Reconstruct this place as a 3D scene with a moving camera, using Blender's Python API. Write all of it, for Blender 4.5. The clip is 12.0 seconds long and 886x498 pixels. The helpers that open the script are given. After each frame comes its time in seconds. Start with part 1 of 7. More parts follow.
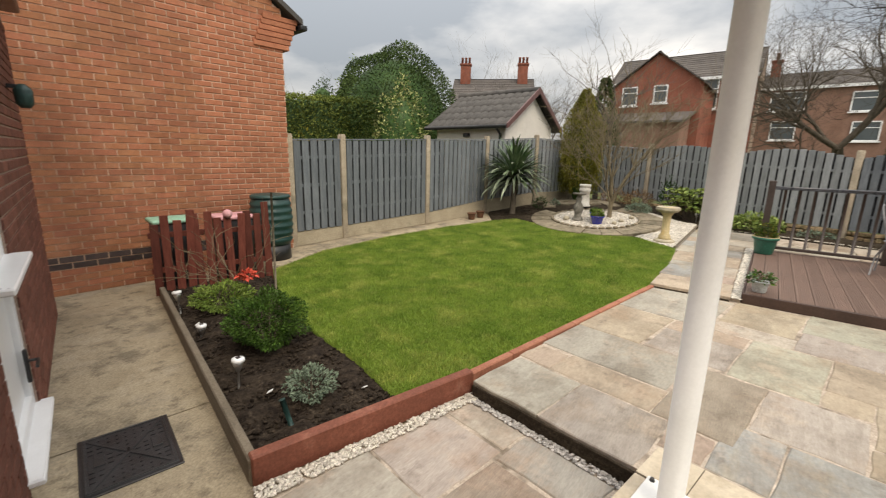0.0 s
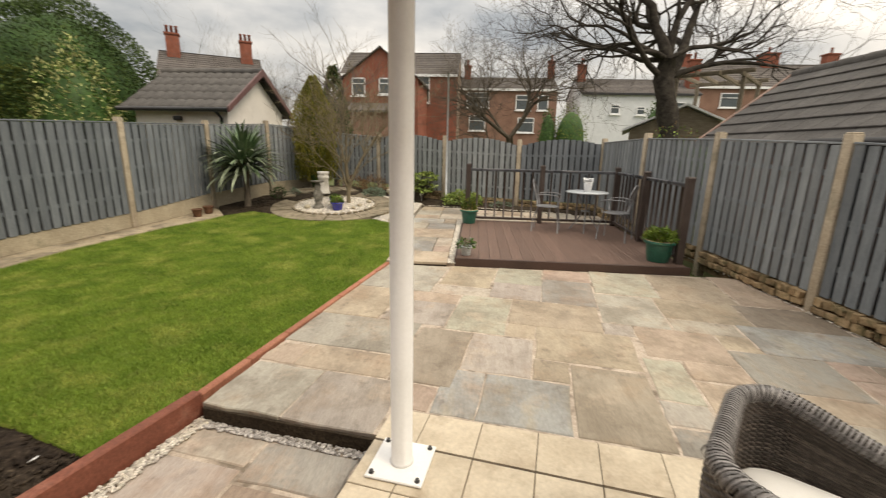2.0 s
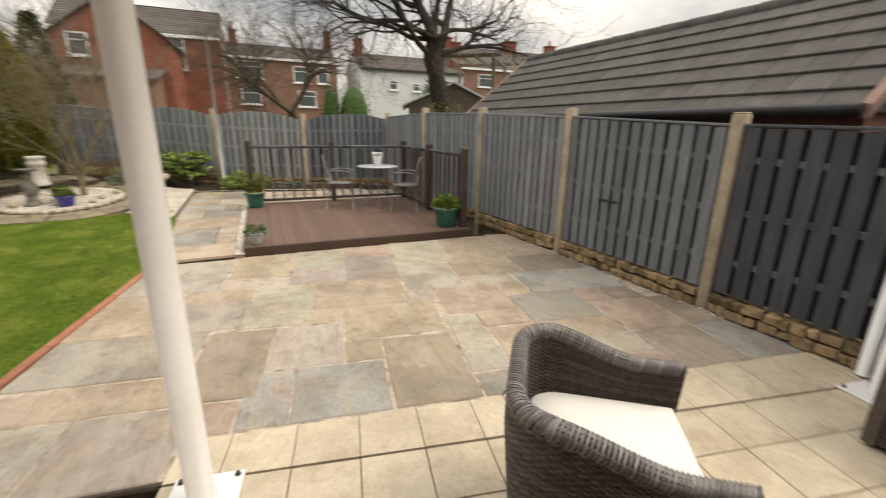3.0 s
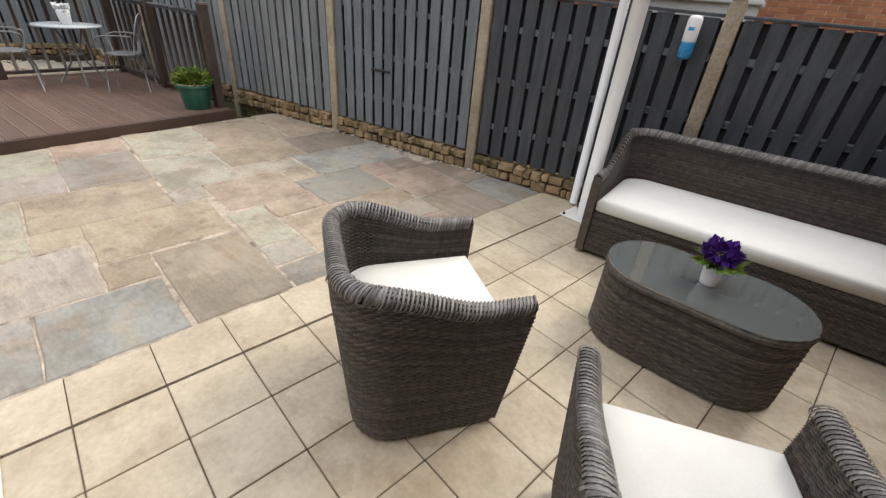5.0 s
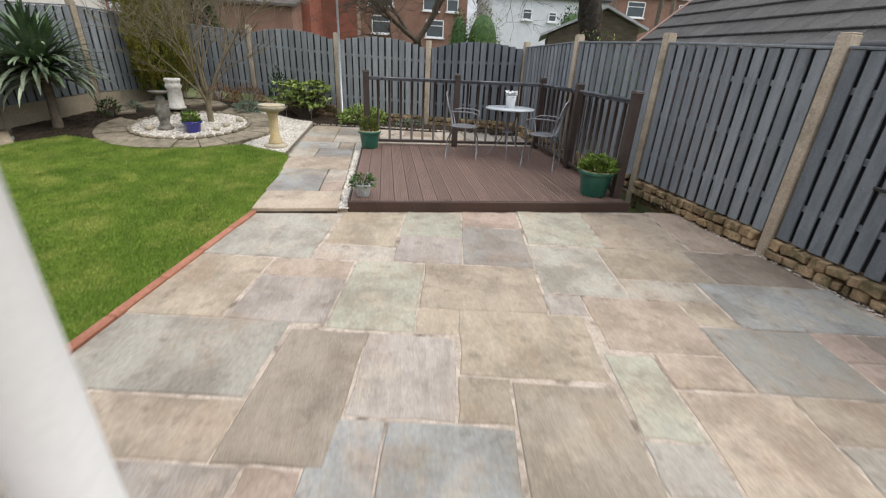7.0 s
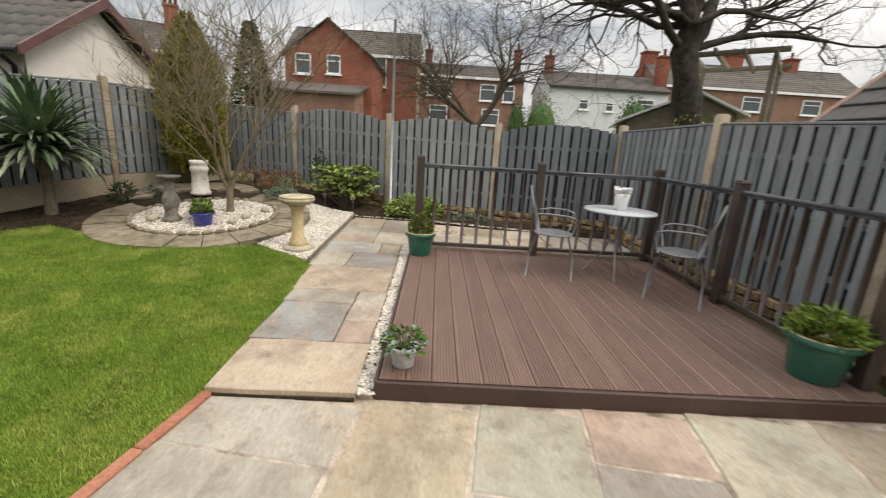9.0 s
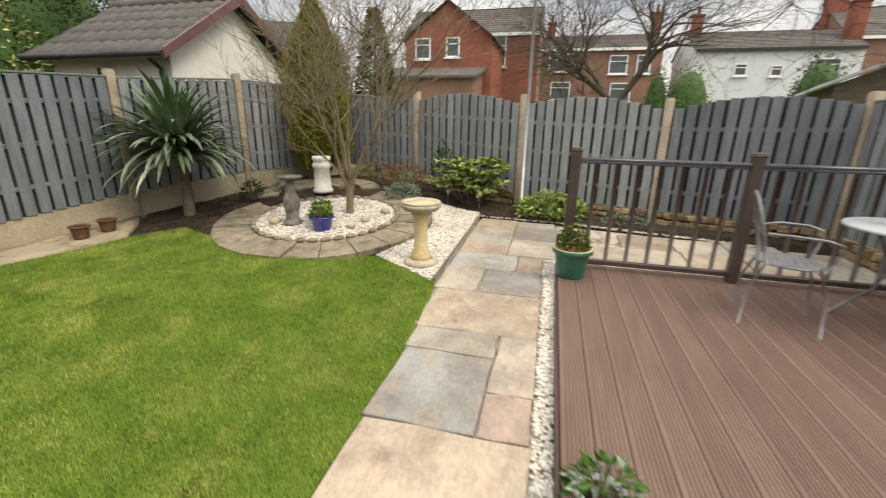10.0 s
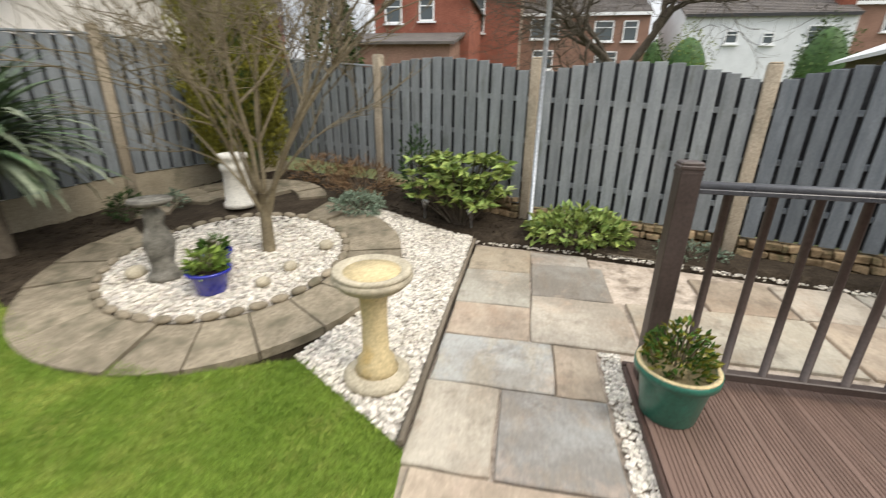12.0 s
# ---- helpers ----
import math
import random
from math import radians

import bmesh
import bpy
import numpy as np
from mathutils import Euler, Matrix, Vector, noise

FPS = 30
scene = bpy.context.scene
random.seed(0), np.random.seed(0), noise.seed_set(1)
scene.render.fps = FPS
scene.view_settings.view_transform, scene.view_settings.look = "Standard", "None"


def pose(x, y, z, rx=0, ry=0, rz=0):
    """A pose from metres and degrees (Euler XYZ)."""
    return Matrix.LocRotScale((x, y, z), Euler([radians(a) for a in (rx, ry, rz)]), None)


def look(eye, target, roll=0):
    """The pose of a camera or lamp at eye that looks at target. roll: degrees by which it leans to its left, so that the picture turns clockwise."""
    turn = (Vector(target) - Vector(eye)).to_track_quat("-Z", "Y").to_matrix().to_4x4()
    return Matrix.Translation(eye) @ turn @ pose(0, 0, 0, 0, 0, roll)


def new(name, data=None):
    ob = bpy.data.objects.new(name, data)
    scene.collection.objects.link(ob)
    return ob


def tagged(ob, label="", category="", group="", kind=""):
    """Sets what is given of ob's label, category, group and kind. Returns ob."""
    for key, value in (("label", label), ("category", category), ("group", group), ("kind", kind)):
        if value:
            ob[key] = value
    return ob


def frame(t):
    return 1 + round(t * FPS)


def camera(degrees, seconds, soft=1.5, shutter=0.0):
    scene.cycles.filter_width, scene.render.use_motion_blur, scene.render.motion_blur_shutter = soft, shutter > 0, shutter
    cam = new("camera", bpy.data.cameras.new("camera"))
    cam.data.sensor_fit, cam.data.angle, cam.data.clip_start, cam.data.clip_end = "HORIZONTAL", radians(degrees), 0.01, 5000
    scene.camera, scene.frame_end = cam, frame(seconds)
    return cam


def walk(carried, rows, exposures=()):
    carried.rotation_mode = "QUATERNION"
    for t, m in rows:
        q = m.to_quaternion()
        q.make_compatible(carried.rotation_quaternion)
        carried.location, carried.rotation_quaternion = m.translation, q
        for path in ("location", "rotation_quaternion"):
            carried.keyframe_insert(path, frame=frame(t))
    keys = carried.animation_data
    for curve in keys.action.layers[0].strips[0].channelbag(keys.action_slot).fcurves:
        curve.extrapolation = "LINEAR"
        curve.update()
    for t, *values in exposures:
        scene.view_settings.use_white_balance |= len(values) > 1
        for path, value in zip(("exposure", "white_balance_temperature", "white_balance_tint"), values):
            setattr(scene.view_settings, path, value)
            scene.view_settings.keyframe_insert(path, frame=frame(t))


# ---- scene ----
cam = camera(92.9, 12.0, soft=1.1, shutter=0.35)
PATH = [
    (0, (0.132, 0.662, 1.531), (1.68, 1.851, 1.095), 1.3),
    (0.5, (0.142, 0.624, 1.549), (1.811, 1.653, 1.154), 1.4),
    (1, (0.195, 0.586, 1.53), (2.007, 1.33, 1.128), 1.1),
    (1.5, (0.219, 0.559, 1.55), (2.126, 0.987, 1.124), 1.1),
    (2, (0.235, 0.493, 1.54), (2.174, 0.639, 1.073), 1.3),
    (2.5, (0.272, 0.446, 1.535), (2.192, 0.216, 1.023), 1.6),
    (3, (0.353, 0.45, 1.523), (2.12, -0.305, 0.968), 0.9),
    (3.5, (0.343, 0.524, 1.583), (1.746, -0.758, 0.959), 0.5),
    (3.7, (0.373, 0.474, 1.568), (1.603, -0.96, 0.91), 0.2),
    (5.3, (0.477, 0.504, 1.441), (1.46, -0.851, 0.346), 5.1),
    (5.5, (0.555, 0.544, 1.404), (1.747, -0.618, 0.296), 4.6),
    (6, (0.812, 0.51, 1.394), (2.405, -0.072, 0.334), 3.1),
    (6.5, (1.105, 0.408, 1.426), (2.851, 0.133, 0.489), 4.0),
    (7.2, (1.766, 0.354, 1.461), (3.587, 0.079, 0.68), 2.8),
    (8.8, (3.448, 0.392, 1.432), (5.383, 0.291, 0.936), 2.8),
    (9, (3.605, 0.457, 1.417), (5.543, 0.41, 0.926), 3.5),
    (9.5, (4.177, 0.584, 1.406), (6.085, 0.844, 0.864), 3.3),
    (10, (4.631, 0.871, 1.469), (6.486, 1.334, 0.882), 1.0),
    (10.5, (5.133, 1.043, 1.443), (6.845, 1.849, 0.794), 1.2),
    (11, (5.614, 1.231, 1.438), (7.238, 2.151, 0.717), 1.2),
    (11.5, (6.133, 1.392, 1.526), (7.852, 2.103, 0.793), 0.3),
    (12, (6.686, 1.368, 1.52), (8.526, 1.719, 0.819), 0.9),
]
LIGHT = [(0.0, 0.28, 7600, 10), (2.5, 0.22, 8200, 10), (3.7, 0.28, 7600, 10), (5.5, 0.26, 6900, 10), (6.5, 0.22, 6600, 10), (8.8, 0.22, 7200, 10), (9.5, 0.42, 7700, 10), (11.5, 0.52, 7000, 9), (12.0, 0.52, 7000, 9)]
walk(cam, [(t, look(eye, target, roll)) for t, eye, target, roll in PATH], LIGHT)

# ---- sky and sun ----
scene.world = bpy.data.worlds.new("overcast_sky")
scene.world.use_nodes = True
SUN_ELEV, SUN_TURN = 40.0, 205.0


def build_sky():
    nt = scene.world.node_tree
    nd, ln = nt.nodes, nt.links
    nd.clear()
    out, bg = nd.new("ShaderNodeOutputWorld"), nd.new("ShaderNodeBackground")
    sky = nd.new("ShaderNodeTexSky")
    sky.sky_type, sky.sun_disc = "NISHITA", False
    sky.sun_elevation, sky.sun_rotation = radians(SUN_ELEV), radians(SUN_TURN)
    co, mp = nd.new("ShaderNodeTexCoord"), nd.new("ShaderNodeMapping")
    mp.inputs["Scale"].default_value = (1.0, 1.0, 2.6)
    n1 = nd.new("ShaderNodeTexNoise")
    n1.inputs["Scale"].default_value, n1.inputs["Detail"].default_value = 2.3, 7.0
    n1.inputs["Roughness"].default_value = 0.52
    rp = nd.new("ShaderNodeValToRGB")
    rp.color_ramp.elements[0].position, rp.color_ramp.elements[0].color = 0.37, (3.0, 3.5, 4.3, 1)
    rp.color_ramp.elements[1].position, rp.color_ramp.elements[1].color = 0.64, (8.7, 8.9, 9.4, 1)
    mid = rp.color_ramp.elements.new(0.5)
    mid.color = (5.6, 6.0, 6.7, 1)
    mx = nd.new("ShaderNodeMix")
    mx.data_type = "RGBA"
    mx.inputs[0].default_value = 0.93
    ln.new(co.outputs["Generated"], mp.inputs["Vector"])
    ln.new(mp.outputs[0], n1.inputs["Vector"])
    ln.new(n1.outputs["Fac"], rp.inputs["Fac"])
    # an overcast sky is about three times as bright overhead as at the horizon
    sep, grad, mul = nd.new("ShaderNodeSeparateXYZ"), nd.new("ShaderNodeMapRange"), nd.new("ShaderNodeVectorMath")
    grad.inputs[1].default_value, grad.inputs[2].default_value = 0.0, 1.0
    grad.inputs[3].default_value, grad.inputs[4].default_value = 0.64, 2.7
    mul.operation = "SCALE"
    ln.new(co.outputs["Generated"], sep.inputs[0])
    ln.new(sep.outputs["Z"], grad.inputs[0])
    ln.new(sky.outputs[0], mx.inputs[6])
    ln.new(rp.outputs[0], mul.inputs[0])
    ln.new(grad.outputs[0], mul.inputs["Scale"])
    ln.new(mul.outputs[0], mx.inputs[7])
    ln.new(mx.outputs[2], bg.inputs["Color"])
    bg.inputs["Strength"].default_value = 0.105
    ln.new(bg.outputs[0], out.inputs["Surface"])


build_sky()
sun = new("sun", bpy.data.lights.new("sun", "SUN"))
sun.data.energy, sun.data.angle, sun.data.color = 1.6, radians(25), (1.0, 0.95, 0.88)
sun.matrix_world = look((0, 0, 30), (0 + 22 * math.sin(radians(SUN_TURN)) * -1, 22 * math.cos(radians(SUN_TURN)) * -1, 30 - 26))

# ---- materials ----


def surf(name, c1, c2, scale=5.0, rough=0.75, bump=0.25, bscale=60.0, metal=0.0, vary=0.0, island=0.0, fine=0.25,
         stain=None, stain_scale=1.3, stain_at=0.58, coat=0.0, stretch=(1, 1, 1), local=False, hue=0.0, films=()):
    m = bpy.data.materials.new(name)
    m.use_nodes = True
    nd, ln = m.node_tree.nodes, m.node_tree.links
    b = nd["Principled BSDF"]
    b.inputs["Roughness"].default_value, b.inputs["Metallic"].default_value = rough, metal
    b.inputs["Coat Weight"].default_value = coat
    if "leaf" in name or "grass" in name or "petal" in name:
        b.inputs["Specular IOR Level"].default_value = 0.18
    elif rough >= 0.55:
        b.inputs["Specular IOR Level"].default_value = 0.12 if rough >= 0.9 else 0.25
    if local:
        pos = nd.new("ShaderNodeTexCoord").outputs["Object"]
    else:
        pos = nd.new("ShaderNodeNewGeometry").outputs["Position"]
    mp = nd.new("ShaderNodeMapping")
    mp.inputs["Scale"].default_value = stretch
    info = nd.new("ShaderNodeObjectInfo")
    geo = nd.new("ShaderNodeNewGeometry")
    ln.new(pos, mp.inputs["Vector"])
    if vary or local:
        mul = nd.new("ShaderNodeMath")
        mul.operation = "MULTIPLY"
        mul.inputs[1].default_value = 37.0
        ln.new(info.outputs["Random"], mul.inputs[0])
        ln.new(mul.outputs[0], mp.inputs["Location"])

    def noise_node(sc, detail=5.0, ro=0.6):
        n = nd.new("ShaderNodeTexNoise")
        n.inputs["Scale"].default_value, n.inputs["Detail"].default_value = sc, detail
        n.inputs["Roughness"].default_value = ro
        ln.new(mp.outputs[0], n.inputs["Vector"])
        return n

    def mix(kind, fac, a, bcol):
        x = nd.new("ShaderNodeMix")
        x.data_type, x.blend_type = "RGBA", kind
        for sock, v in ((x.inputs[0], fac), (x.inputs[6], a), (x.inputs[7], bcol)):
            if isinstance(v, (int, float, tuple)):
                sock.default_value = v
            else:
                ln.new(v, sock)
        return x.outputs[2]

    big = noise_node(scale)
    ramp = nd.new("ShaderNodeMapRange")
    ramp.inputs[1].default_value, ramp.inputs[2].default_value = 0.32, 0.68
    ln.new(big.outputs["Fac"], ramp.inputs[0])
    col = mix("MIX", ramp.outputs[0], (*c1, 1), (*c2, 1))
    if stain:
        st = noise_node(stain_scale, 8.0, 0.66)
        sr = nd.new("ShaderNodeMapRange")
        sr.inputs[1].default_value, sr.inputs[2].default_value = stain_at, stain_at + 0.13
        ln.new(st.outputs["Fac"], sr.inputs[0])
        sm = nd.new("ShaderNodeMath")
        sm.operation = "MULTIPLY"
        sm.inputs[1].default_value = 0.8
        ln.new(sr.outputs[0], sm.inputs[0])
        col = mix("MIX", sm.outputs[0], col, (*stain, 1))
    # dirt and smears that run on from piece to piece
    for tone, fscale, start, amount in films:
        fn_ = nd.new("ShaderNodeTexNoise")
        fn_.inputs["Scale"].default_value, fn_.inputs["Detail"].default_value, fn_.inputs["Roughness"].default_value = fscale, 9.0, 0.68
        ln.new(pos, fn_.inputs["Vector"])
        fm = nd.new("ShaderNodeMapRange")
        fm.inputs[1].default_value, fm.inputs[2].default_value = start, start + 0.13
        fm.inputs[4].default_value = amount
        ln.new(fn_.outputs["Fac"], fm.inputs[0])
        col = mix("MIX", fm.outputs[0], col, (*tone, 1))
    small = noise_node(bscale, 4.0, 0.65)
    fr = nd.new("ShaderNodeMapRange")
    fr.inputs[1].default_value, fr.inputs[2].default_value = 0.3, 0.7
    fr.inputs[3].default_value, fr.inputs[4].default_value = 1 - fine, 1 + fine
    ln.new(small.outputs["Fac"], fr.inputs[0])
    hs = nd.new("ShaderNodeHueSaturation")
    ln.new(col, hs.inputs["Color"])
    last = fr.outputs[0]
    for amount, src in ((vary, info.outputs["Random"]), (island, geo.outputs["Random Per Island"])):
        if amount:
            r = nd.new("ShaderNodeMapRange")
            r.inputs[3].default_value, r.inputs[4].default_value = 1 - amount, 1 + amount
            ln.new(src, r.inputs[0])
            mm = nd.new("ShaderNodeMath")
            mm.operation = "MULTIPLY"
            ln.new(last, mm.inputs[0])
            ln.new(r.outputs[0], mm.inputs[1])
            last = mm.outputs[0]
            if hue:
                rh = nd.new("ShaderNodeMapRange")
                rh.inputs[3].default_value, rh.inputs[4].default_value = 0.5 - hue, 0.5 + hue
                wr = nd.new("ShaderNodeMath")
                wr.operation = "FRACT"
                w2 = nd.new("ShaderNodeMath")
                w2.operation = "MULTIPLY"
                w2.inputs[1].default_value = 7.31
                ln.new(src, w2.inputs[0])
                ln.new(w2.outputs[0], wr.inputs[0])
                ln.new(wr.outputs[0], rh.inputs[0])
                ln.new(rh.outputs[0], hs.inputs["Hue"])
    ln.new(last, hs.inputs["Value"])
    ln.new(hs.outputs[0], b.inputs["Base Color"])
    if bump:
        bp = nd.new("ShaderNodeBump")
        bp.inputs["Strength"].default_value, bp.inputs["Distance"].default_value = bump, 0.012
        ln.new(small.outputs["Fac"], bp.inputs["Height"])
        ln.new(bp.outputs[0], b.inputs["Normal"])
    rr = nd.new("ShaderNodeMapRange")
    rr.inputs[3].default_value, rr.inputs[4].default_value = max(0.02, rough - 0.12), min(1, rough + 0.12)
    ln.new(big.outputs["Fac"], rr.inputs[0])
    ln.new(rr.outputs[0], b.inputs["Roughness"])
    return m


def glass(name, tint, rough=0.02, see=0.5):
    m = bpy.data.materials.new(name)
    m.use_nodes = True
    b = m.node_tree.nodes["Principled BSDF"]
    b.inputs["Base Color"].default_value = (*tint, 1)
    b.inputs["Roughness"].default_value = rough
    b.inputs["Transmission Weight"].default_value = see
    b.inputs["IOR"].default_value = 1.5
    return m


def stone(name, c1, c2, stain, stretch=(1, 2.2, 1)):
    mid = (0.385, 0.305, 0.225)
    c1, c2, stain = (tuple(0.90 * (0.88 * v + 0.12 * w) for v, w in zip(c, mid)) for c in (c1, c2, stain))
    return surf(name, c1, c2, 3.4, 0.6, 0.25, 24, vary=0.12, fine=0.14, stain=stain, stain_scale=2.6, stain_at=0.50, stretch=stretch, hue=0.008,
                films=(((0.14, 0.108, 0.078), 1.3, 0.47, 0.48), ((0.46, 0.36, 0.275), 3.2, 0.54, 0.50), ((0.12, 0.093, 0.07), 6.5, 0.55, 0.45), ((0.34, 0.225, 0.145), 1.9, 0.53, 0.34)))


SLAB = {
    "tan": stone("sandstone_tan", (0.42, 0.34, 0.25), (0.49, 0.41, 0.31), (0.36, 0.30, 0.23)),
    "grey": stone("sandstone_grey", (0.38, 0.355, 0.305), (0.455, 0.425, 0.365), (0.33, 0.305, 0.26)),
    "blue": stone("sandstone_blue", (0.335, 0.345, 0.335), (0.40, 0.405, 0.385), (0.41, 0.37, 0.30)),
    "pink": stone("sandstone_pink", (0.42, 0.315, 0.255), (0.48, 0.375, 0.30), (0.38, 0.30, 0.24)),
    "mauve": stone("sandstone_mauve", (0.375, 0.33, 0.295), (0.445, 0.395, 0.35), (0.33, 0.285, 0.25), (1, 5, 1)),
    "brown": stone("sandstone_brown", (0.31, 0.26, 0.205), (0.38, 0.325, 0.26), (0.28, 0.235, 0.185), (1, 6, 1)),
    "light": stone("sandstone_light", (0.47, 0.42, 0.345), (0.53, 0.48, 0.395), (0.42, 0.37, 0.295)),
    "green": stone("sandstone_green", (0.385, 0.375, 0.30), (0.46, 0.44, 0.355), (0.42, 0.375, 0.295)),
    "dark": stone("sandstone_dark", (0.27, 0.26, 0.235), (0.34, 0.325, 0.29), (0.31, 0.27, 0.225), (1, 5, 1)),
}
M_MORTAR = surf("pale_mortar", (0.36, 0.295, 0.235), (0.56, 0.475, 0.395), 7, 0.95, 0.5, 80, stain=(0.12, 0.095, 0.07), stain_scale=5, stain_at=0.50)
M_TILE = surf("buff_tile", (0.49, 0.41, 0.30), (0.585, 0.505, 0.385), 6, 0.5, 0.15, 40, vary=0.05, fine=0.1, stain=(0.40, 0.32, 0.225), stain_scale=4.5, stain_at=0.52, films=(((0.31, 0.245, 0.17), 1.6, 0.49, 0.40), ((0.33, 0.26, 0.18), 9.0, 0.54, 0.35)))
M_GROUT = surf("dark_grout", (0.075, 0.06, 0.046), (0.17, 0.138, 0.105), 9, 0.95, 0.4, 90)
M_CONC = surf("worn_concrete", (0.34, 0.28, 0.195), (0.45, 0.38, 0.275), 2.2, 0.9, 0.6, 70, stain=(0.16, 0.135, 0.10), stain_scale=2.2, stain_at=0.50, films=(((0.12, 0.098, 0.072), 1.5, 0.50, 0.6), ((0.10, 0.083, 0.062), 8.0, 0.53, 0.6), ((0.50, 0.43, 0.33), 3.0, 0.53, 0.45)))
M_POST = surf("concrete_post", (0.33, 0.275, 0.205), (0.44, 0.375, 0.29), 4, 0.9, 0.5, 70, vary=0.12, stain=(0.22, 0.20, 0.15), stain_scale=3, stain_at=0.53)
M_GBOARD = surf("gravel_board_concrete", (0.34, 0.29, 0.21), (0.44, 0.38, 0.28), 3, 0.92, 0.5, 60, vary=0.08, stain=(0.2, 0.19, 0.13), stain_scale=3)
M_SLAT = surf("slate_painted_slat", (0.125, 0.142, 0.158), (0.185, 0.206, 0.222), 3, 0.62, 0.25, 50, vary=0.15, stretch=(6, 6, 1))
M_SLATW = surf("weathered_slat", (0.215, 0.235, 0.242), (0.305, 0.325, 0.33), 3, 0.75, 0.3, 50, vary=0.18, stretch=(6, 6, 1), stain=(0.16, 0.175, 0.155), stain_scale=2)
M_SLATD = surf("dark_painted_slat", (0.050, 0.056, 0.064), (0.080, 0.088, 0.098), 3, 0.55, 0.25, 50, vary=0.13, stretch=(6, 6, 1))
M_SLATM = surf("faded_blue_grey_slat", (0.175, 0.195, 0.21), (0.255, 0.275, 0.288), 3, 0.65, 0.25, 50, vary=0.16, stretch=(6, 6, 1), stain=(0.12, 0.135, 0.135), stain_scale=2)
# near-black copy of the slat colour, with the shade of gaps painted in
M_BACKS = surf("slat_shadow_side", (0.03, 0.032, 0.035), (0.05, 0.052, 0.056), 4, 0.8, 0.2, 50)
M_EDGE = surf("red_brown_edging", (0.16, 0.055, 0.036), (0.24, 0.085, 0.055), 4, 0.6, 0.2, 60, stain=(0.3, 0.14, 0.1), stain_scale=4)
M_EDGE2 = surf("terracotta_edging", (0.30, 0.12, 0.075), (0.38, 0.17, 0.11), 4, 0.75, 0.3, 60, vary=0.1)
M_VERGE = surf("pinkish_verge_mortar", (0.25, 0.165, 0.135), (0.34, 0.235, 0.195), 4, 0.9, 0.4, 60, stain=(0.16, 0.10, 0.08), stain_scale=3)
M_SOIL = surf("dark_soil", (0.014, 0.010, 0.008), (0.048, 0.036, 0.026), 14, 1.0, 1.0, 40, fine=0.5, films=(((0.09, 0.07, 0.05), 20, 0.56, 0.6),))
M_SOIL2 = surf("dry_soil", (0.032, 0.024, 0.017), (0.062, 0.048, 0.034), 7, 1.0, 1.0, 40, fine=0.45)
M_GRAVEL = surf("white_gravel", (0.44, 0.40, 0.34), (0.64, 0.60, 0.53), 30, 0.8, 0.3, 90, island=0.38, hue=0.02, films=(((0.28, 0.23, 0.17), 3.0, 0.52, 0.45),))
M_GRAVG = surf("grey_gravel", (0.30, 0.28, 0.26), (0.5, 0.47, 0.44), 30, 0.8, 0.3, 90, island=0.45, hue=0.02)
M_DECK = surf("brown_composite_deck", (0.148, 0.096, 0.076), (0.195, 0.128, 0.102), 2, 0.55, 0.12, 70, vary=0.09, stretch=(1.0, 7, 1), fine=0.12, stain=(0.19, 0.13, 0.10), stain_scale=1.6)
M_DECKF = surf("dark_brown_fascia", (0.05, 0.027, 0.021), (0.075, 0.042, 0.032), 3, 0.5, 0.15, 60)
M_RAIL = surf("dark_brown_rail", (0.05, 0.035, 0.03), (0.075, 0.055, 0.047), 4, 0.45, 0.12, 60, vary=0.06)
M_RAILTOP = surf("grey_black_handrail", (0.045, 0.047, 0.055), (0.07, 0.072, 0.08), 4, 0.28, 0.05, 60)
M_WHITE = surf("white_gloss_metal", (0.74, 0.735, 0.71), (0.82, 0.815, 0.80), 3, 0.32, 0.03, 60, fine=0.03)
M_UPVC = surf("white_plastic_frame", (0.78, 0.79, 0.80), (0.84, 0.85, 0.86), 3, 0.3, 0.02, 60, fine=0.02)
M_BOLT = surf("dark_bolt", (0.05, 0.05, 0.05), (0.08, 0.08, 0.08), 20, 0.4, 0.05, 90, metal=0.7)
M_RATTAN = surf("grey_brown_rattan", (0.042, 0.031, 0.024), (0.115, 0.093, 0.078), 40, 0.5, 0.3, 150, island=0.42, fine=0.2)
M_RATTANR = surf("grey_rattan_binding", (0.15, 0.14, 0.134), (0.26, 0.245, 0.236), 40, 0.45, 0.3, 150, island=0.4, fine=0.2)
M_RATTANB = surf("rattan_backing", (0.028, 0.023, 0.02), (0.05, 0.042, 0.036), 26, 0.7, 0.5, 120)
M_CUSH = surf("cream_cushion", (0.76, 0.75, 0.72), (0.82, 0.81, 0.78), 4, 0.92, 0.12, 220, fine=0.04)
M_GLASS = glass("table_glass", (0.11, 0.12, 0.12), 0.02, 0.0)
M_GLASS.node_tree.nodes["Principled BSDF"].inputs["IOR"].default_value = 2.8
M_PANE = glass("window_glass", (0.10, 0.12, 0.13), 0.03, 0.2)
M_BRICK = surf("orange_brick", (0.345, 0.135, 0.072), (0.45, 0.19, 0.105), 8, 0.85, 0.4, 70, island=0.15, vary=0.15, fine=0.2, hue=0.006, films=(((0.27, 0.12, 0.07), 0.7, 0.50, 0.45), ((0.50, 0.27, 0.17), 2.4, 0.55, 0.4)))
M_BRICKM = surf("brick_mortar", (0.58, 0.40, 0.29), (0.68, 0.49, 0.37), 8, 0.95, 0.4, 70, films=(((0.40, 0.25, 0.17), 0.7, 0.50, 0.5),))
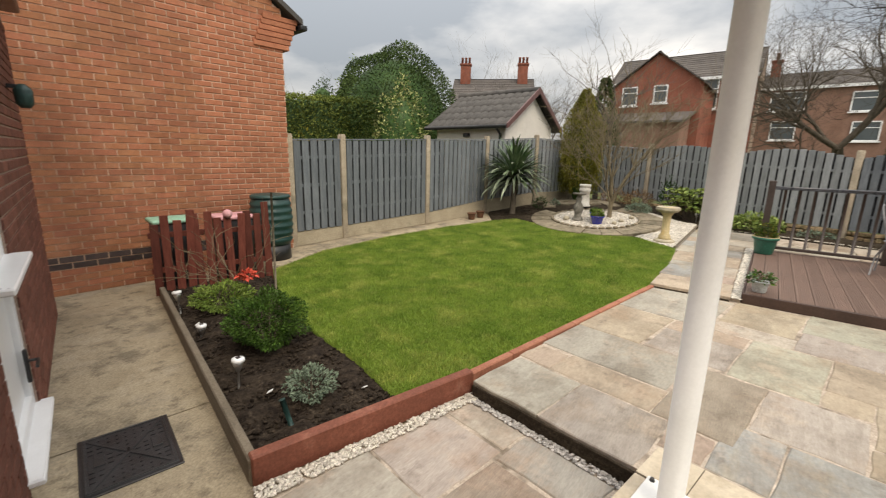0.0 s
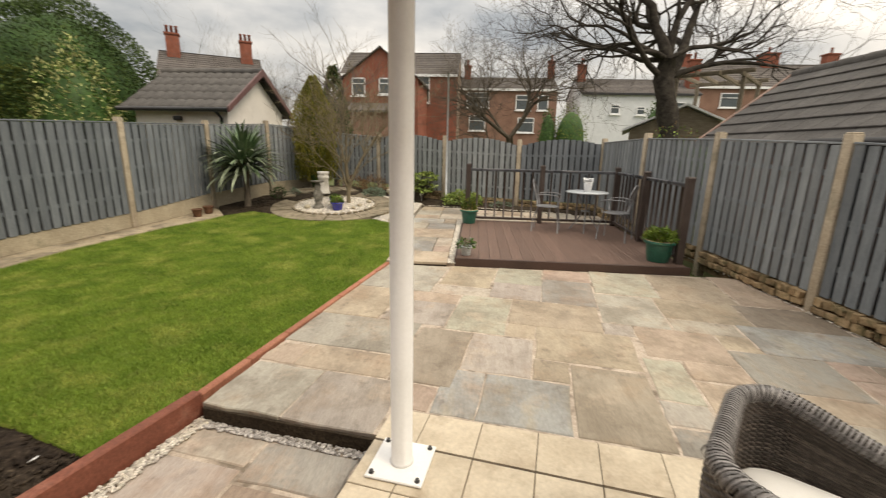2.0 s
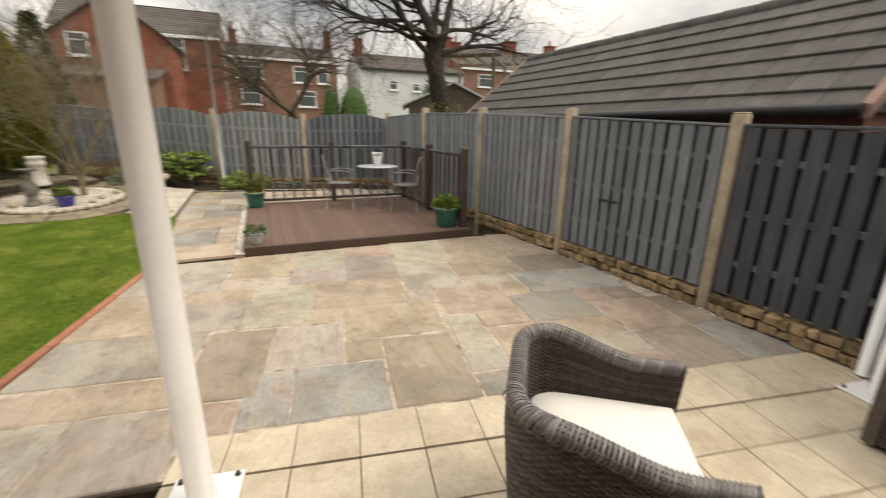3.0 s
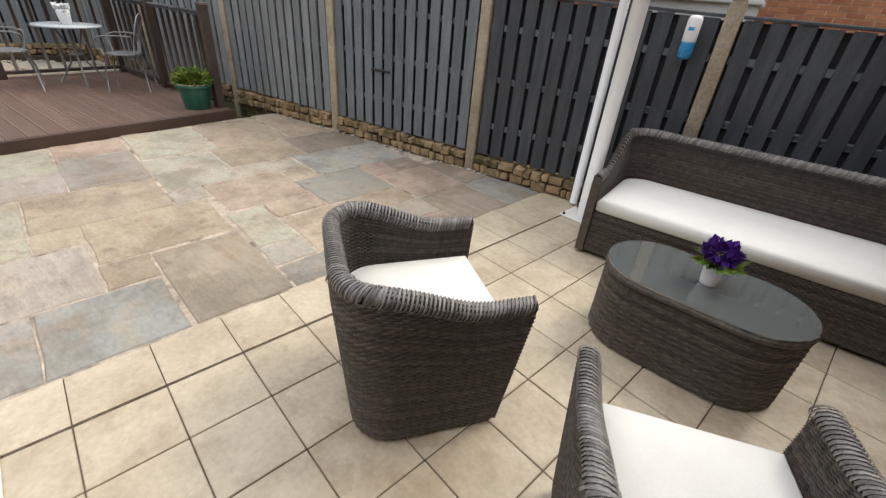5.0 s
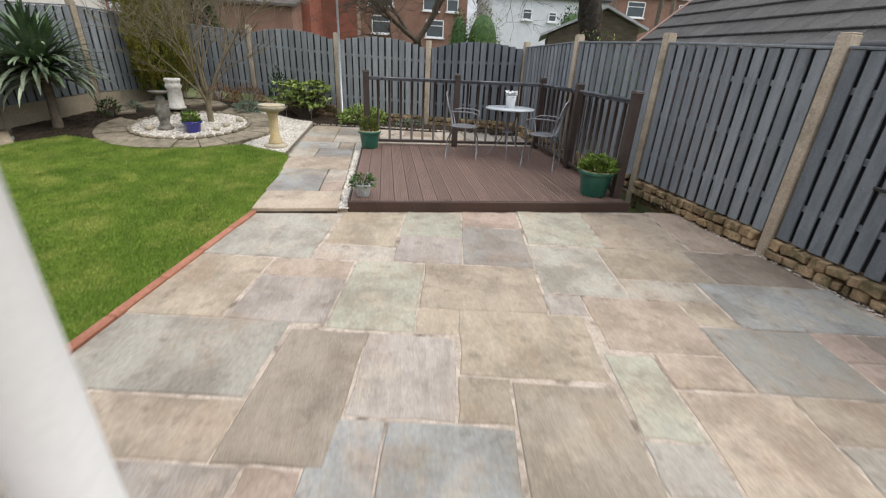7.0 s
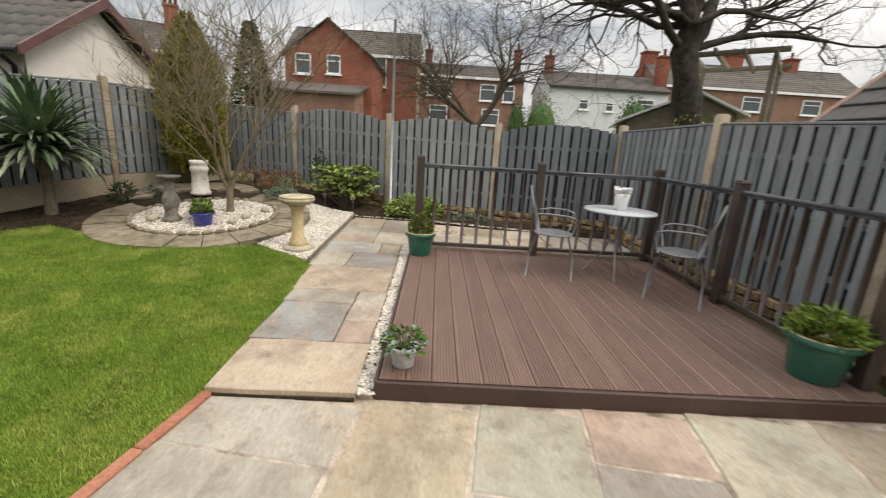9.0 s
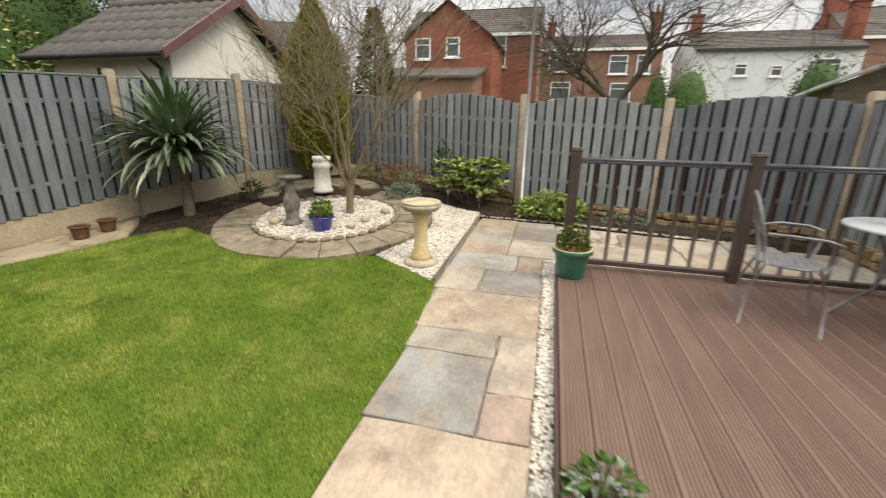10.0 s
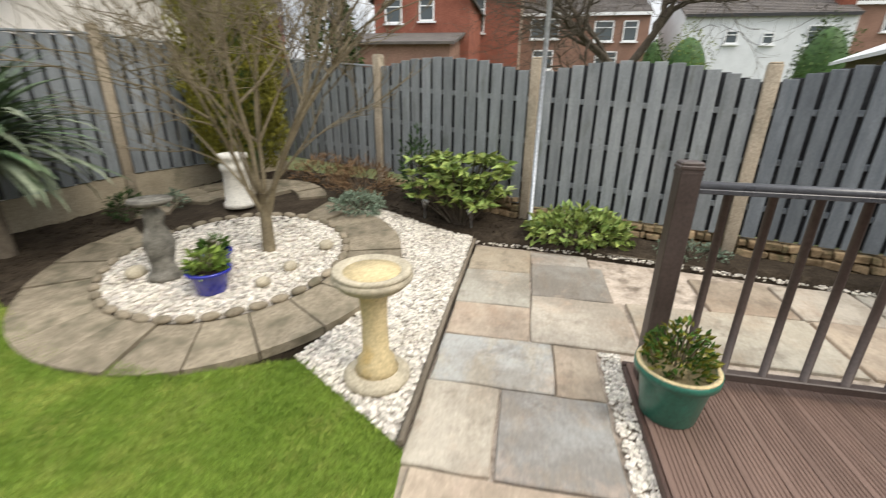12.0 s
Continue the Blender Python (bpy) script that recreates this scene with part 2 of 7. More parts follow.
M_BRICKD = surf("dark_red_brick", (0.145, 0.058, 0.042), (0.21, 0.088, 0.062), 8, 0.85, 0.4, 70, island=0.2, vary=0.2)
M_BRICKDM = surf("dark_mortar", (0.34, 0.25, 0.20), (0.42, 0.32, 0.26), 8, 0.95, 0.4, 70)
M_BRICKB = surf("blue_engineering_brick", (0.045, 0.035, 0.035), (0.085, 0.06, 0.055), 8, 0.6, 0.3, 70, island=0.25)
M_BLACK = surf("black_plastic", (0.012, 0.012, 0.013), (0.025, 0.025, 0.027), 8, 0.4, 0.15, 60)
M_IRON = surf("black_cover_iron", (0.014, 0.015, 0.017), (0.030, 0.031, 0.034), 12, 0.42, 0.3, 70, stain=(0.06, 0.057, 0.052), stain_scale=4, stain_at=0.62)
M_RTILE = surf("grey_brown_roof_tile", (0.072, 0.067, 0.063), (0.115, 0.108, 0.102), 5, 0.8, 0.35, 60, vary=0.14, stain=(0.16, 0.15, 0.135), stain_scale=6, stain_at=0.62)
M_RENDER = surf("cream_render", (0.72, 0.685, 0.635), (0.79, 0.755, 0.70), 2, 0.9, 0.25, 70, fine=0.08, films=(((0.5, 0.46, 0.40), 0.9, 0.58, 0.35),))
M_GREYR = surf("white_render_far", (0.60, 0.62, 0.64), (0.68, 0.70, 0.72), 2, 0.9, 0.1, 50, fine=0.08)
M_BARGE = surf("maroon_bargeboard", (0.10, 0.045, 0.045), (0.15, 0.075, 0.07), 4, 0.5, 0.1, 60)
M_WOODRED = surf("red_stained_wood", (0.10, 0.026, 0.018), (0.17, 0.05, 0.035), 5, 0.7, 0.35, 50, vary=0.3, stretch=(8, 8, 1))
M_TIMBER = surf("grey_timber", (0.14, 0.115, 0.085), (0.22, 0.185, 0.14), 4, 0.85, 0.4, 60, stretch=(1, 1, 5))
M_GRASS = surf("grass_blade", (0.135, 0.225, 0.032), (0.255, 0.35, 0.062), 2.6, 0.6, 0.0, 30, island=0.25, fine=0.15, stain=(0.38, 0.41, 0.105), stain_scale=2.2, stain_at=0.50, films=(((0.085, 0.165, 0.020), 3.0, 0.50, 0.8), ((0.38, 0.41, 0.125), 6.0, 0.55, 0.5), ((0.09, 0.165, 0.022), 13.0, 0.53, 0.6)))
M_TURF = surf("turf_ground", (0.09, 0.15, 0.02), (0.15, 0.22, 0.035), 3, 0.95, 0.8, 90, fine=0.4, stain=(0.24, 0.25, 0.06), stain_scale=1.5, stain_at=0.55)
M_GROUND = surf("outer_ground", (0.07, 0.085, 0.03), (0.12, 0.13, 0.06), 0.5, 0.95, 0.6, 20)
# dark leaves, and also the painted shade inside bushes, conifer and hedge
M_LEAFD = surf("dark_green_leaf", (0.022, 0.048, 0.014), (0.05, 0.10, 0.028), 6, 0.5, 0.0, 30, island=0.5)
M_LEAFB = surf("box_green_leaf", (0.026, 0.064, 0.010), (0.075, 0.145, 0.024), 9, 0.5, 0.0, 30, island=0.5)
M_LEAFL = surf("light_green_leaf", (0.11, 0.18, 0.03), (0.22, 0.30, 0.07), 9, 0.45, 0.0, 30, island=0.4, hue=0.015)
M_LEAFV = surf("variegated_leaf", (0.20, 0.25, 0.07), (0.55, 0.53, 0.26), 40, 0.5, 0.0, 60, island=0.45)
M_LEAFR = surf("rhododendron_leaf", (0.095, 0.165, 0.04), (0.34, 0.40, 0.12), 14, 0.35, 0.0, 30, island=0.45, hue=0.015)
M_LEAFY = surf("golden_conifer_leaf", (0.12, 0.125, 0.02), (0.24, 0.215, 0.035), 3, 0.7, 0.0, 30, island=0.45)
M_HEDGE = surf("clipped_hedge_leaf", (0.11, 0.145, 0.03), (0.20, 0.235, 0.06), 1.5, 0.8, 0.0, 30, island=0.4)
M_LEAFH = surf("hedge_leaf", (0.035, 0.065, 0.02), (0.08, 0.12, 0.035), 1.2, 0.65, 0.0, 30, island=0.5)
M_LEAFG = surf("grey_green_leaf", (0.12, 0.17, 0.12), (0.24, 0.30, 0.22), 30, 0.5, 0.0, 60, island=0.35)
M_CORD = surf("cordyline_leaf", (0.06, 0.11, 0.055), (0.16, 0.22, 0.115), 4, 0.35, 0.0, 30, island=0.5)
M_CORDP = surf("pale_cordyline_leaf", (0.16, 0.20, 0.13), (0.33, 0.37, 0.26), 4, 0.35, 0.0, 30, island=0.45)
M_DRYLEAF = surf("dry_brown_leaf", (0.13, 0.075, 0.04), (0.22, 0.14, 0.075), 8, 0.8, 0.0, 30, island=0.4)
M_BARK = surf("grey_brown_bark", (0.085, 0.07, 0.055), (0.15, 0.125, 0.095), 9, 0.9, 0.6, 50)
M_BARKD = surf("dark_bark", (0.025, 0.021, 0.018), (0.075, 0.065, 0.054), 7, 0.9, 1.0, 22)
M_BARKG = surf("olive_bark", (0.15, 0.12, 0.075), (0.24, 0.20, 0.13), 9, 0.8, 0.4, 50)
M_TWIG = surf("far_twig", (0.10, 0.085, 0.08), (0.17, 0.15, 0.14), 3, 0.9, 0.0, 50)
M_POTG = surf("green_glazed_pot", (0.012, 0.105, 0.072), (0.025, 0.15, 0.105), 6, 0.35, 0.05, 50, coat=0.3)
M_POTB = surf("blue_glazed_pot", (0.008, 0.012, 0.20), (0.016, 0.024, 0.32), 6, 0.15, 0.03, 50, coat=0.6)
M_POTW = surf("pale_grey_pot", (0.42, 0.45, 0.45), (0.55, 0.58, 0.58), 8, 0.55, 0.1, 60)
M_POTT = surf("brown_clay_pot", (0.10, 0.05, 0.03), (0.17, 0.085, 0.05), 10, 0.75, 0.2, 60)
M_STONE = surf("weathered_cast_stone", (0.36, 0.32, 0.24), (0.50, 0.44, 0.33), 7, 0.9, 0.5, 60, stain=(0.2, 0.18, 0.13), stain_scale=6)
M_BATH = surf("ochre_cast_stone", (0.52, 0.42, 0.24), (0.62, 0.50, 0.29), 7, 0.85, 0.4, 60, stain=(0.55, 0.38, 0.15), stain_scale=5)
M_STATUE = surf("grey_statue_stone", (0.085, 0.08, 0.068), (0.26, 0.245, 0.21), 14, 0.9, 0.6, 60)
M_CREAM = surf("cream_clay", (0.70, 0.67, 0.60), (0.80, 0.77, 0.70), 8, 0.8, 0.3, 60, stain=(0.4, 0.37, 0.3), stain_scale=6)
M_PAVE = surf("circle_paving_stone", (0.19, 0.16, 0.115), (0.29, 0.245, 0.18), 9, 0.9, 0.6, 40, vary=0.18, stain=(0.11, 0.10, 0.068), stain_scale=5, stain_at=0.50)
M_WALLST = surf("buff_wall_stone", (0.20, 0.135, 0.075), (0.38, 0.28, 0.17), 12, 0.9, 0.6, 60, vary=0.35, island=0.2, stain=(0.075, 0.07, 0.035), stain_scale=5, stain_at=0.48)
M_STEEL = surf("grey_metal_furniture", (0.15, 0.152, 0.16), (0.23, 0.232, 0.24), 8, 0.4, 0.05, 60, metal=0.3)
M_TTOP = surf("pale_grey_table_top", (0.36, 0.39, 0.41), (0.46, 0.49, 0.51), 6, 0.3, 0.05, 60)
M_CHIM = surf("red_chimney_brick", (0.19, 0.068, 0.046), (0.27, 0.10, 0.07), 3, 0.9, 0.3, 40, island=0.15)
M_FARROOF = surf("far_roof_tile", (0.085, 0.075, 0.07), (0.13, 0.115, 0.105), 1.5, 0.85, 0.3, 20, island=0.14)
M_FARBR = surf("far_red_brick", (0.215, 0.078, 0.054), (0.30, 0.115, 0.08), 1.0, 0.9, 0.3, 14, island=0.12, stain=(0.19, 0.095, 0.075), stain_scale=0.5)
M_FARBR2 = surf("far_buff_brick", (0.215, 0.125, 0.094), (0.285, 0.172, 0.132), 1.0, 0.9, 0.3, 14, island=0.12)
M_GABLE = surf("buff_render", (0.27, 0.20, 0.155), (0.36, 0.275, 0.215), 0.8, 0.9, 0.2, 14, stain=(0.22, 0.14, 0.10), stain_scale=0.6)
M_PURPLE = surf("purple_petal", (0.045, 0.012, 0.14), (0.10, 0.03, 0.26), 20, 0.6, 0, 40, island=0.4)
M_RED = surf("red_petal", (0.55, 0.07, 0.05), (0.7, 0.13, 0.08), 20, 0.6, 0, 40)
M_PINK = surf("pink_plastic", (0.55, 0.28, 0.3), (0.65, 0.36, 0.38), 20, 0.6, 0, 40)
M_BLUE = surf("blue_plastic", (0.02, 0.25, 0.55), (0.04, 0.33, 0.65), 10, 0.3, 0, 40)
M_CHROME = surf("brushed_steel", (0.55, 0.55, 0.55), (0.65, 0.65, 0.65), 10, 0.3, 0, 40, metal=0.8)
M_BUTT = surf("dark_green_plastic", (0.012, 0.045, 0.042), (0.022, 0.065, 0.06), 6, 0.45, 0.05, 40)
M_MINT = surf("mint_green_plastic", (0.22, 0.42, 0.31), (0.27, 0.48, 0.36), 6, 0.5, 0.05, 40)
M_GALV = surf("galvanised_pole", (0.42, 0.45, 0.48), (0.5, 0.53, 0.56), 10, 0.4, 0.05, 40, metal=0.5)

# ---- shape helpers ----


class Geo:
    """Collects vertices and faces of one mesh."""

    def __init__(self):
        self.v, self.f, self.s = [], [], []

    def add(self, vs, fs, smooth=False, m=None):
        o = len(self.v)
        for p in vs:
            self.v.append(tuple(m @ Vector(p)) if m is not None else tuple(p))
        for q in fs:
            self.f.append(tuple(i + o for i in q))
            self.s.append(smooth)
        return self

    def box(self, c, size, b=0.0, m=None):
        """A box with chamfered edges of width b."""
        hx, hy, hz = (s / 2 for s in size)
        cx, cy, cz = c
        if b <= 0:
            vs = [(cx + sx * hx, cy + sy * hy, cz + sz * hz) for sz in (-1, 1) for sy in (-1, 1) for sx in (-1, 1)]
            fs = [(0, 2, 3, 1), (4, 5, 7, 6), (0, 1, 5, 4), (2, 6, 7, 3), (0, 4, 6, 2), (1, 3, 7, 5)]
            return self.add(vs, fs, False, m)
        bm = bmesh.new()
        bmesh.ops.create_cube(bm, size=1)
        for v in bm.verts:
            v.co = (v.co.x * size[0] + cx, v.co.y * size[1] + cy, v.co.z * size[2] + cz)
        bmesh.ops.bevel(bm, geom=bm.edges[:], offset=b, segments=2 if b > 0.008 else 1, affect="EDGES", profile=0.5)
        bm.verts.index_update()
        self.add([v.co.copy() for v in bm.verts], [[v.index for v in q.verts] for q in bm.faces], b > 0.008, m)
        bm.free()
        return self

    def tube(self, pts, rads, n=8, caps=True, smooth=True, m=None):
        pts = [Vector(p) for p in pts]
        if isinstance(rads, (int, float)):
            rads = [rads] * len(pts)
        vs, fs = [], []
        ref = None
        for i, p in enumerate(pts):
            d = (pts[min(i + 1, len(pts) - 1)] - pts[max(i - 1, 0)]).normalized()
            if ref is None:
                ref = Vector((0, 0, 1)) if abs(d.z) < 0.9 else Vector((1, 0, 0))
            a = d.cross(ref).normalized()
            c = a.cross(d)
            ref = c
            for k in range(n):
                w = 2 * math.pi * k / n
                vs.append(p + rads[i] * (math.cos(w) * a + math.sin(w) * c))
        for i in range(len(pts) - 1):
            for k in range(n):
                q, r = i * n + k, i * n + (k + 1) % n
                fs.append((q, r, r + n, q + n))
        self.add(vs, fs, smooth, m)
        if caps:
            o = len(self.v) - len(vs)
            self.f.append(tuple(o + k for k in range(n)))
            self.f.append(tuple(o + len(vs) - 1 - k for k in range(n)))
            self.s += [False, False]
        return self

    def lathe(self, prof, c=(0, 0, 0), n=24, smooth=True, m=None):
        """Turns a profile of (radius, height) round the z axis at c."""
        vs, fs = [], []
        for r, z in prof:
            for k in range(n):
                w = 2 * math.pi * k / n
                vs.append((c[0] + r * math.cos(w), c[1] + r * math.sin(w), c[2] + z))
        for i in range(len(prof) - 1):
            for k in range(n):
                q, r = i * n + k, i * n + (k + 1) % n
                fs.append((q, r, r + n, q + n))
        fs.append(tuple(range(n))[::-1])
        fs.append(tuple(len(vs) - n + k for k in range(n)))
        return self.add(vs, fs, smooth, m)

    def prism(self, poly, z0, z1, m=None, zf=None):
        n = len(poly)
        up = [(x, y, z1 + (zf(x, y) if zf else 0)) for x, y in poly]
        vs = [(x, y, z0) for x, y in poly] + up
        fs = [tuple(range(n))[::-1], tuple(range(n, 2 * n))] + [(i, (i + 1) % n, n + (i + 1) % n, n + i) for i in range(n)]
        return self.add(vs, fs, False, m)

    def mesh(self, name, mat):
        me = bpy.data.meshes.new(name)
        me.from_pydata(self.v, [], self.f)
        me.polygons.foreach_set("use_smooth", self.s)
        me.materials.append(mat)
        me.update()
        return me


def bulk(name, verts, faces, mat, smooth=False):
    """A mesh from arrays: verts (n, 3), faces (m, k)."""
    me = bpy.data.meshes.new(name)
    nv, (nf, k) = len(verts), faces.shape
    me.vertices.add(nv)
    me.vertices.foreach_set("co", np.asarray(verts, np.float32).ravel())
    me.loops.add(nf * k)
    me.loops.foreach_set("vertex_index", faces.astype(np.int32).ravel())
    me.polygons.add(nf)
    me.polygons.foreach_set("loop_start", np.arange(0, nf * k, k, dtype=np.int32))
    me.polygons.foreach_set("use_smooth", np.full(nf, smooth))
    me.update(calc_edges=True)
    me.materials.append(mat)
    return me


def part(name, shape, mat, parent=None, label="", at=None):
    """Links a Geo or a mesh as one object under a thing or a part."""
    ob = new(name, shape.mesh(name, mat) if isinstance(shape, Geo) else shape)
    if at is not None:
        ob.matrix_basis = at
    if parent is not None:
        ob.parent = parent
    if label:
        ob["label"] = label
    return ob


def thing(name, label, category, at=None, group="", kind=""):
    ob = new(name)
    ob.empty_display_size = 0.1
    if at is not None:
        ob.matrix_basis = at
    return tagged(ob, label, category, group, kind)


def solo(name, shape, mat, label, category, group="", kind="", at=None):
    return tagged(part(name, shape, mat, None, "", at), label, category, group, kind)


def along(p0, p1, z=0.0):
    """Local x runs from p0 to p1; the garden lies on the local -y side."""
    return pose(p0[0], p0[1], z, 0, 0, math.degrees(math.atan2(p1[1] - p0[1], p1[0] - p0[0])))


def dist(p0, p1):
    return math.hypot(p1[0] - p0[0], p1[1] - p0[1])


RNG = np.random.default_rng(7)

# ---- plan: the patio's own frame (x away from the house, y towards the lawn) ----
PATIO = pose(2.33, 0.09, 0, 0, 0, -9.0)


def patio_xy(d, s):
    p = PATIO @ Vector((d, s, 0))
    return p.x, p.y


def corner_rise(xs, ys):
    """The far lawn-side corner, round the stone circles, is banked up towards the fence."""
    w = np.clip((ys - 1.95) / 1.0, 0, 1)
    return np.clip(0.062 + 0.038 * (xs - 9.5), 0, 0.14) * w * w * (3 - 2 * w)


def lawn_zs(xs, ys):
    """The garden rises gently towards the back."""
    k = np.clip((xs - 4.5) / 6.0, 0, 1.2)
    return -0.005 + 0.19 * k * (0.55 + 0.45 * k) + corner_rise(xs, ys)


def lawn_z(x, y):
    return float(lawn_zs(x, y))


def path_z(x):
    return 0.05 + max(0.0, x - 7.5) * 0.026

# ---- ground and paving ----
ground = Geo()
ground.prism([(-90, -120), (160, -120), (160, 120), (-90, 120)], -0.6, -0.2)
solo("ground", ground, M_GROUND, "rough grass and earth round the garden", "ground", kind="structure")

mortar = Geo()
mortar.prism([(-0.25, 2.0), (-0.25, 0.86), (0.0, 0.86), (0.0, -3.6), (3.75, -2.9), (3.6, -0.6), (3.15, 2.08)], -0.12, -0.0055)
pavement = solo("pavement", mortar, M_MORTAR, "riven sandstone patio with pale pink mortar joints", "patio", kind="structure", at=PATIO)
tile_bed = Geo()
tile_bed.prism([(-4.2, 0.95), (-4.2, -3.7), (-0.008, -3.7), (-0.008, 0.85), (-0.9, 0.87)], -0.17, -0.006)
terrace = solo("pavement_terrace", tile_bed, M_GROUT, "buff ceramic terrace tiles with dark grout lines", "terrace", kind="structure", at=PATIO)

# lower yard: concrete path beside the house and flags below the step
yard = Geo()
yard.prism([(-1.2, 0.0), (1.9, 0.0), (2.24, 3.30), (-0.85, 3.74)], -0.3, -0.14)
yard.prism([(-0.85, 3.752), (2.24, 3.312), (2.6, 7.0), (-0.4, 7.2)], -0.3, -0.139)
solo("pavement_yard", yard, M_CONC, "worn stained concrete path beside the house", "path", kind="structure")
low_bed = Geo()
low_bed.prism([(-2.2, 0.87), (-0.27, 0.87), (-0.27, 2.06), (-2.2, 2.06)], -0.3, -0.118)
flags_low = solo("pavement_lower", low_bed, M_MORTAR, "sandstone flags one step below the patio", "paving", kind="structure", at=PATIO)
riser = Geo()
riser.box((-0.262, 1.43, -0.085), (0.02, 1.12, 0.12), 0.003)
solo("step_riser", riser, M_SOIL2, "dark earthy riser under the patio edge", "step", kind="structure", at=PATIO)


def rough_slab(w, h, t=0.04, seed=0):
    """A riven slab from 0,0 to w,h with a slightly uneven outline; its top is at z 0."""
    g, r = Geo(), random.Random(seed)
    pts = []
    for (x0, y0), (x1, y1) in (((0, 0), (w, 0)), ((w, 0), (w, h)), ((w, h), (0, h)), ((0, h), (0, 0))):
        for k in range(3):
            u = k / 3
            j = 0.009 if k else 0.005
            pts.append((x0 + (x1 - x0) * u + r.uniform(-j, j), y0 + (y1 - y0) * u + r.uniform(-j, j)))
    cx, cy = w / 2, h / 2
    inner = [(cx + (x - cx) * (1 - 0.014 / w), cy + (y - cy) * (1 - 0.014 / h)) for x, y in pts]
    n = len(pts)
    vs = [(x, y, -t) for x, y in pts] + [(x, y, -0.006) for x, y in pts] + [(x, y, 0) for x, y in inner]
    fs = [(i, (i + 1) % n, n + (i + 1) % n, n + i) for i in range(n)]
    fs += [(n + i, n + (i + 1) % n, 2 * n + (i + 1) % n, 2 * n + i) for i in range(n)]
    fs.append(tuple(range(2 * n, 3 * n)))
    return g.add(vs, fs)


SEED = [0]


def slab(d0, d1, s0, s1, tone, parent=None, z=0.0):
    SEED[0] += 1
    r = random.Random(SEED[0])
    j = 0.005
    tilt = (r.uniform(-0.15, 0.15), r.uniform(-0.15, 0.15))
    part("slab", rough_slab(d1 - d0 - 2 * j, s1 - s0 - 2 * j, 0.04, SEED[0]), SLAB[tone], parent or pavement,
         at=pose(d0 + j, s0 + j, z + r.uniform(-0.003, 0.002), tilt[0], tilt[1], 0))


# patio slabs, course by course away from the terrace
slab(-0.26, 0.29, 1.47, 2.01, "grey")
slab(-0.26, 0.30, 0.88, 1.47, "mauve")
slab(0.01, 0.30, 0.65, 0.88, "pink")
slab(0.01, 0.56, 0.37, 0.65, "blue")
slab(0.01, 0.56, -0.20, 0.37, "blue")
slab(0.01, 0.86, -0.74, -0.21, "brown")
slab(0.27, 0.54, -1.03, -0.74, "grey")
slab(0.01, 0.27, -1.30, -0.74, "dark")
slab(0.27, 0.86, -1.60, -1.04, "tan")
slab(0.01, 0.27, -1.85, -1.30, "grey")
slab(0.27, 0.57, -2.15, -1.60, "light")
slab(0.01, 0.57, -2.72, -2.15, "brown")
slab(0.01, 0.27, -2.15, -1.85, "pink")
slab(0.01, 0.57, -3.30, -2.72, "blue")
slab(0.30, 0.60, 1.75, 2.03, "pink")
slab(0.30, 0.64, 1.02, 1.75, "tan")
slab(0.30, 1.20, 0.57, 1.02, "brown")
slab(0.57, 1.20, 0.06, 0.57, "mauve")
slab(0.57, 0.88, -0.21, 0.06, "tan")
slab(0.64, 1.26, 1.04, 2.04, "grey")
slab(0.54, 1.13, -1.04, -0.75, "green")
slab(0.88, 1.50, -0.74, 0.05, "tan")
slab(0.87, 1.16, -1.46, -1.04, "pink")
slab(0.57, 0.87, -2.15, -1.60, "tan")
slab(0.87, 1.46, -2.14, -1.46, "dark")
slab(0.57, 1.16, -2.72, -2.15, "pink")
slab(1.16, 1.46, -2.42, -2.14, "pink")
slab(1.16, 1.46, -2.75, -2.42, "brown")
slab(0.57, 1.16, -3.25, -2.72, "brown")
slab(1.22, 1.50, 0.05, 0.31, "tan")
slab(1.16, 1.76, -1.46, -0.80, "pink")
slab(1.46, 1.76, -1.74, -1.46, "tan")
slab(1.46, 2.06, -2.75, -1.74, "blue")
slab(1.50, 1.76, -0.80, -0.53, "mauve")
slab(1.26, 1.82, 0.84, 1.46, "mauve")
slab(1.26, 2.10, 1.47, 2.05, "tan")
slab(1.22, 2.12, 0.31, 0.84, "green")
slab(1.50, 2.15, -0.53, 0.31, "tan")
slab(1.82, 2.11, 0.85, 1.47, "pink")
slab(1.76, 2.62, -1.15, -0.54, "grey")
slab(1.76, 2.05, -1.73, -1.15, "light")
slab(2.05, 2.64, -1.92, -1.15, "tan")
slab(2.06, 2.66, -2.70, -1.92, "brown")
slab(2.15, 2.68, 0.02, 0.57, "mauve")
slab(2.12, 2.42, 0.57, 1.21, "light")
slab(2.11, 2.68, 1.21, 2.06, "grey")
slab(2.15, 2.98, -0.55, 0.02, "dark")
slab(2.98, 3.42, -0.55, 0.02, "pink")
slab(2.42, 3.24, 0.59, 1.20, "tan")
slab(2.68, 3.32, 0.02, 0.58, "green")
slab(2.68, 3.12, 1.21, 2.06, "grey")
slab(2.64, 3.52, -1.25, -0.56, "green")
slab(2.65, 3.60, -2.02, -1.26, "tan")
slab(2.67, 3.72, -2.66, -2.03, "pink")
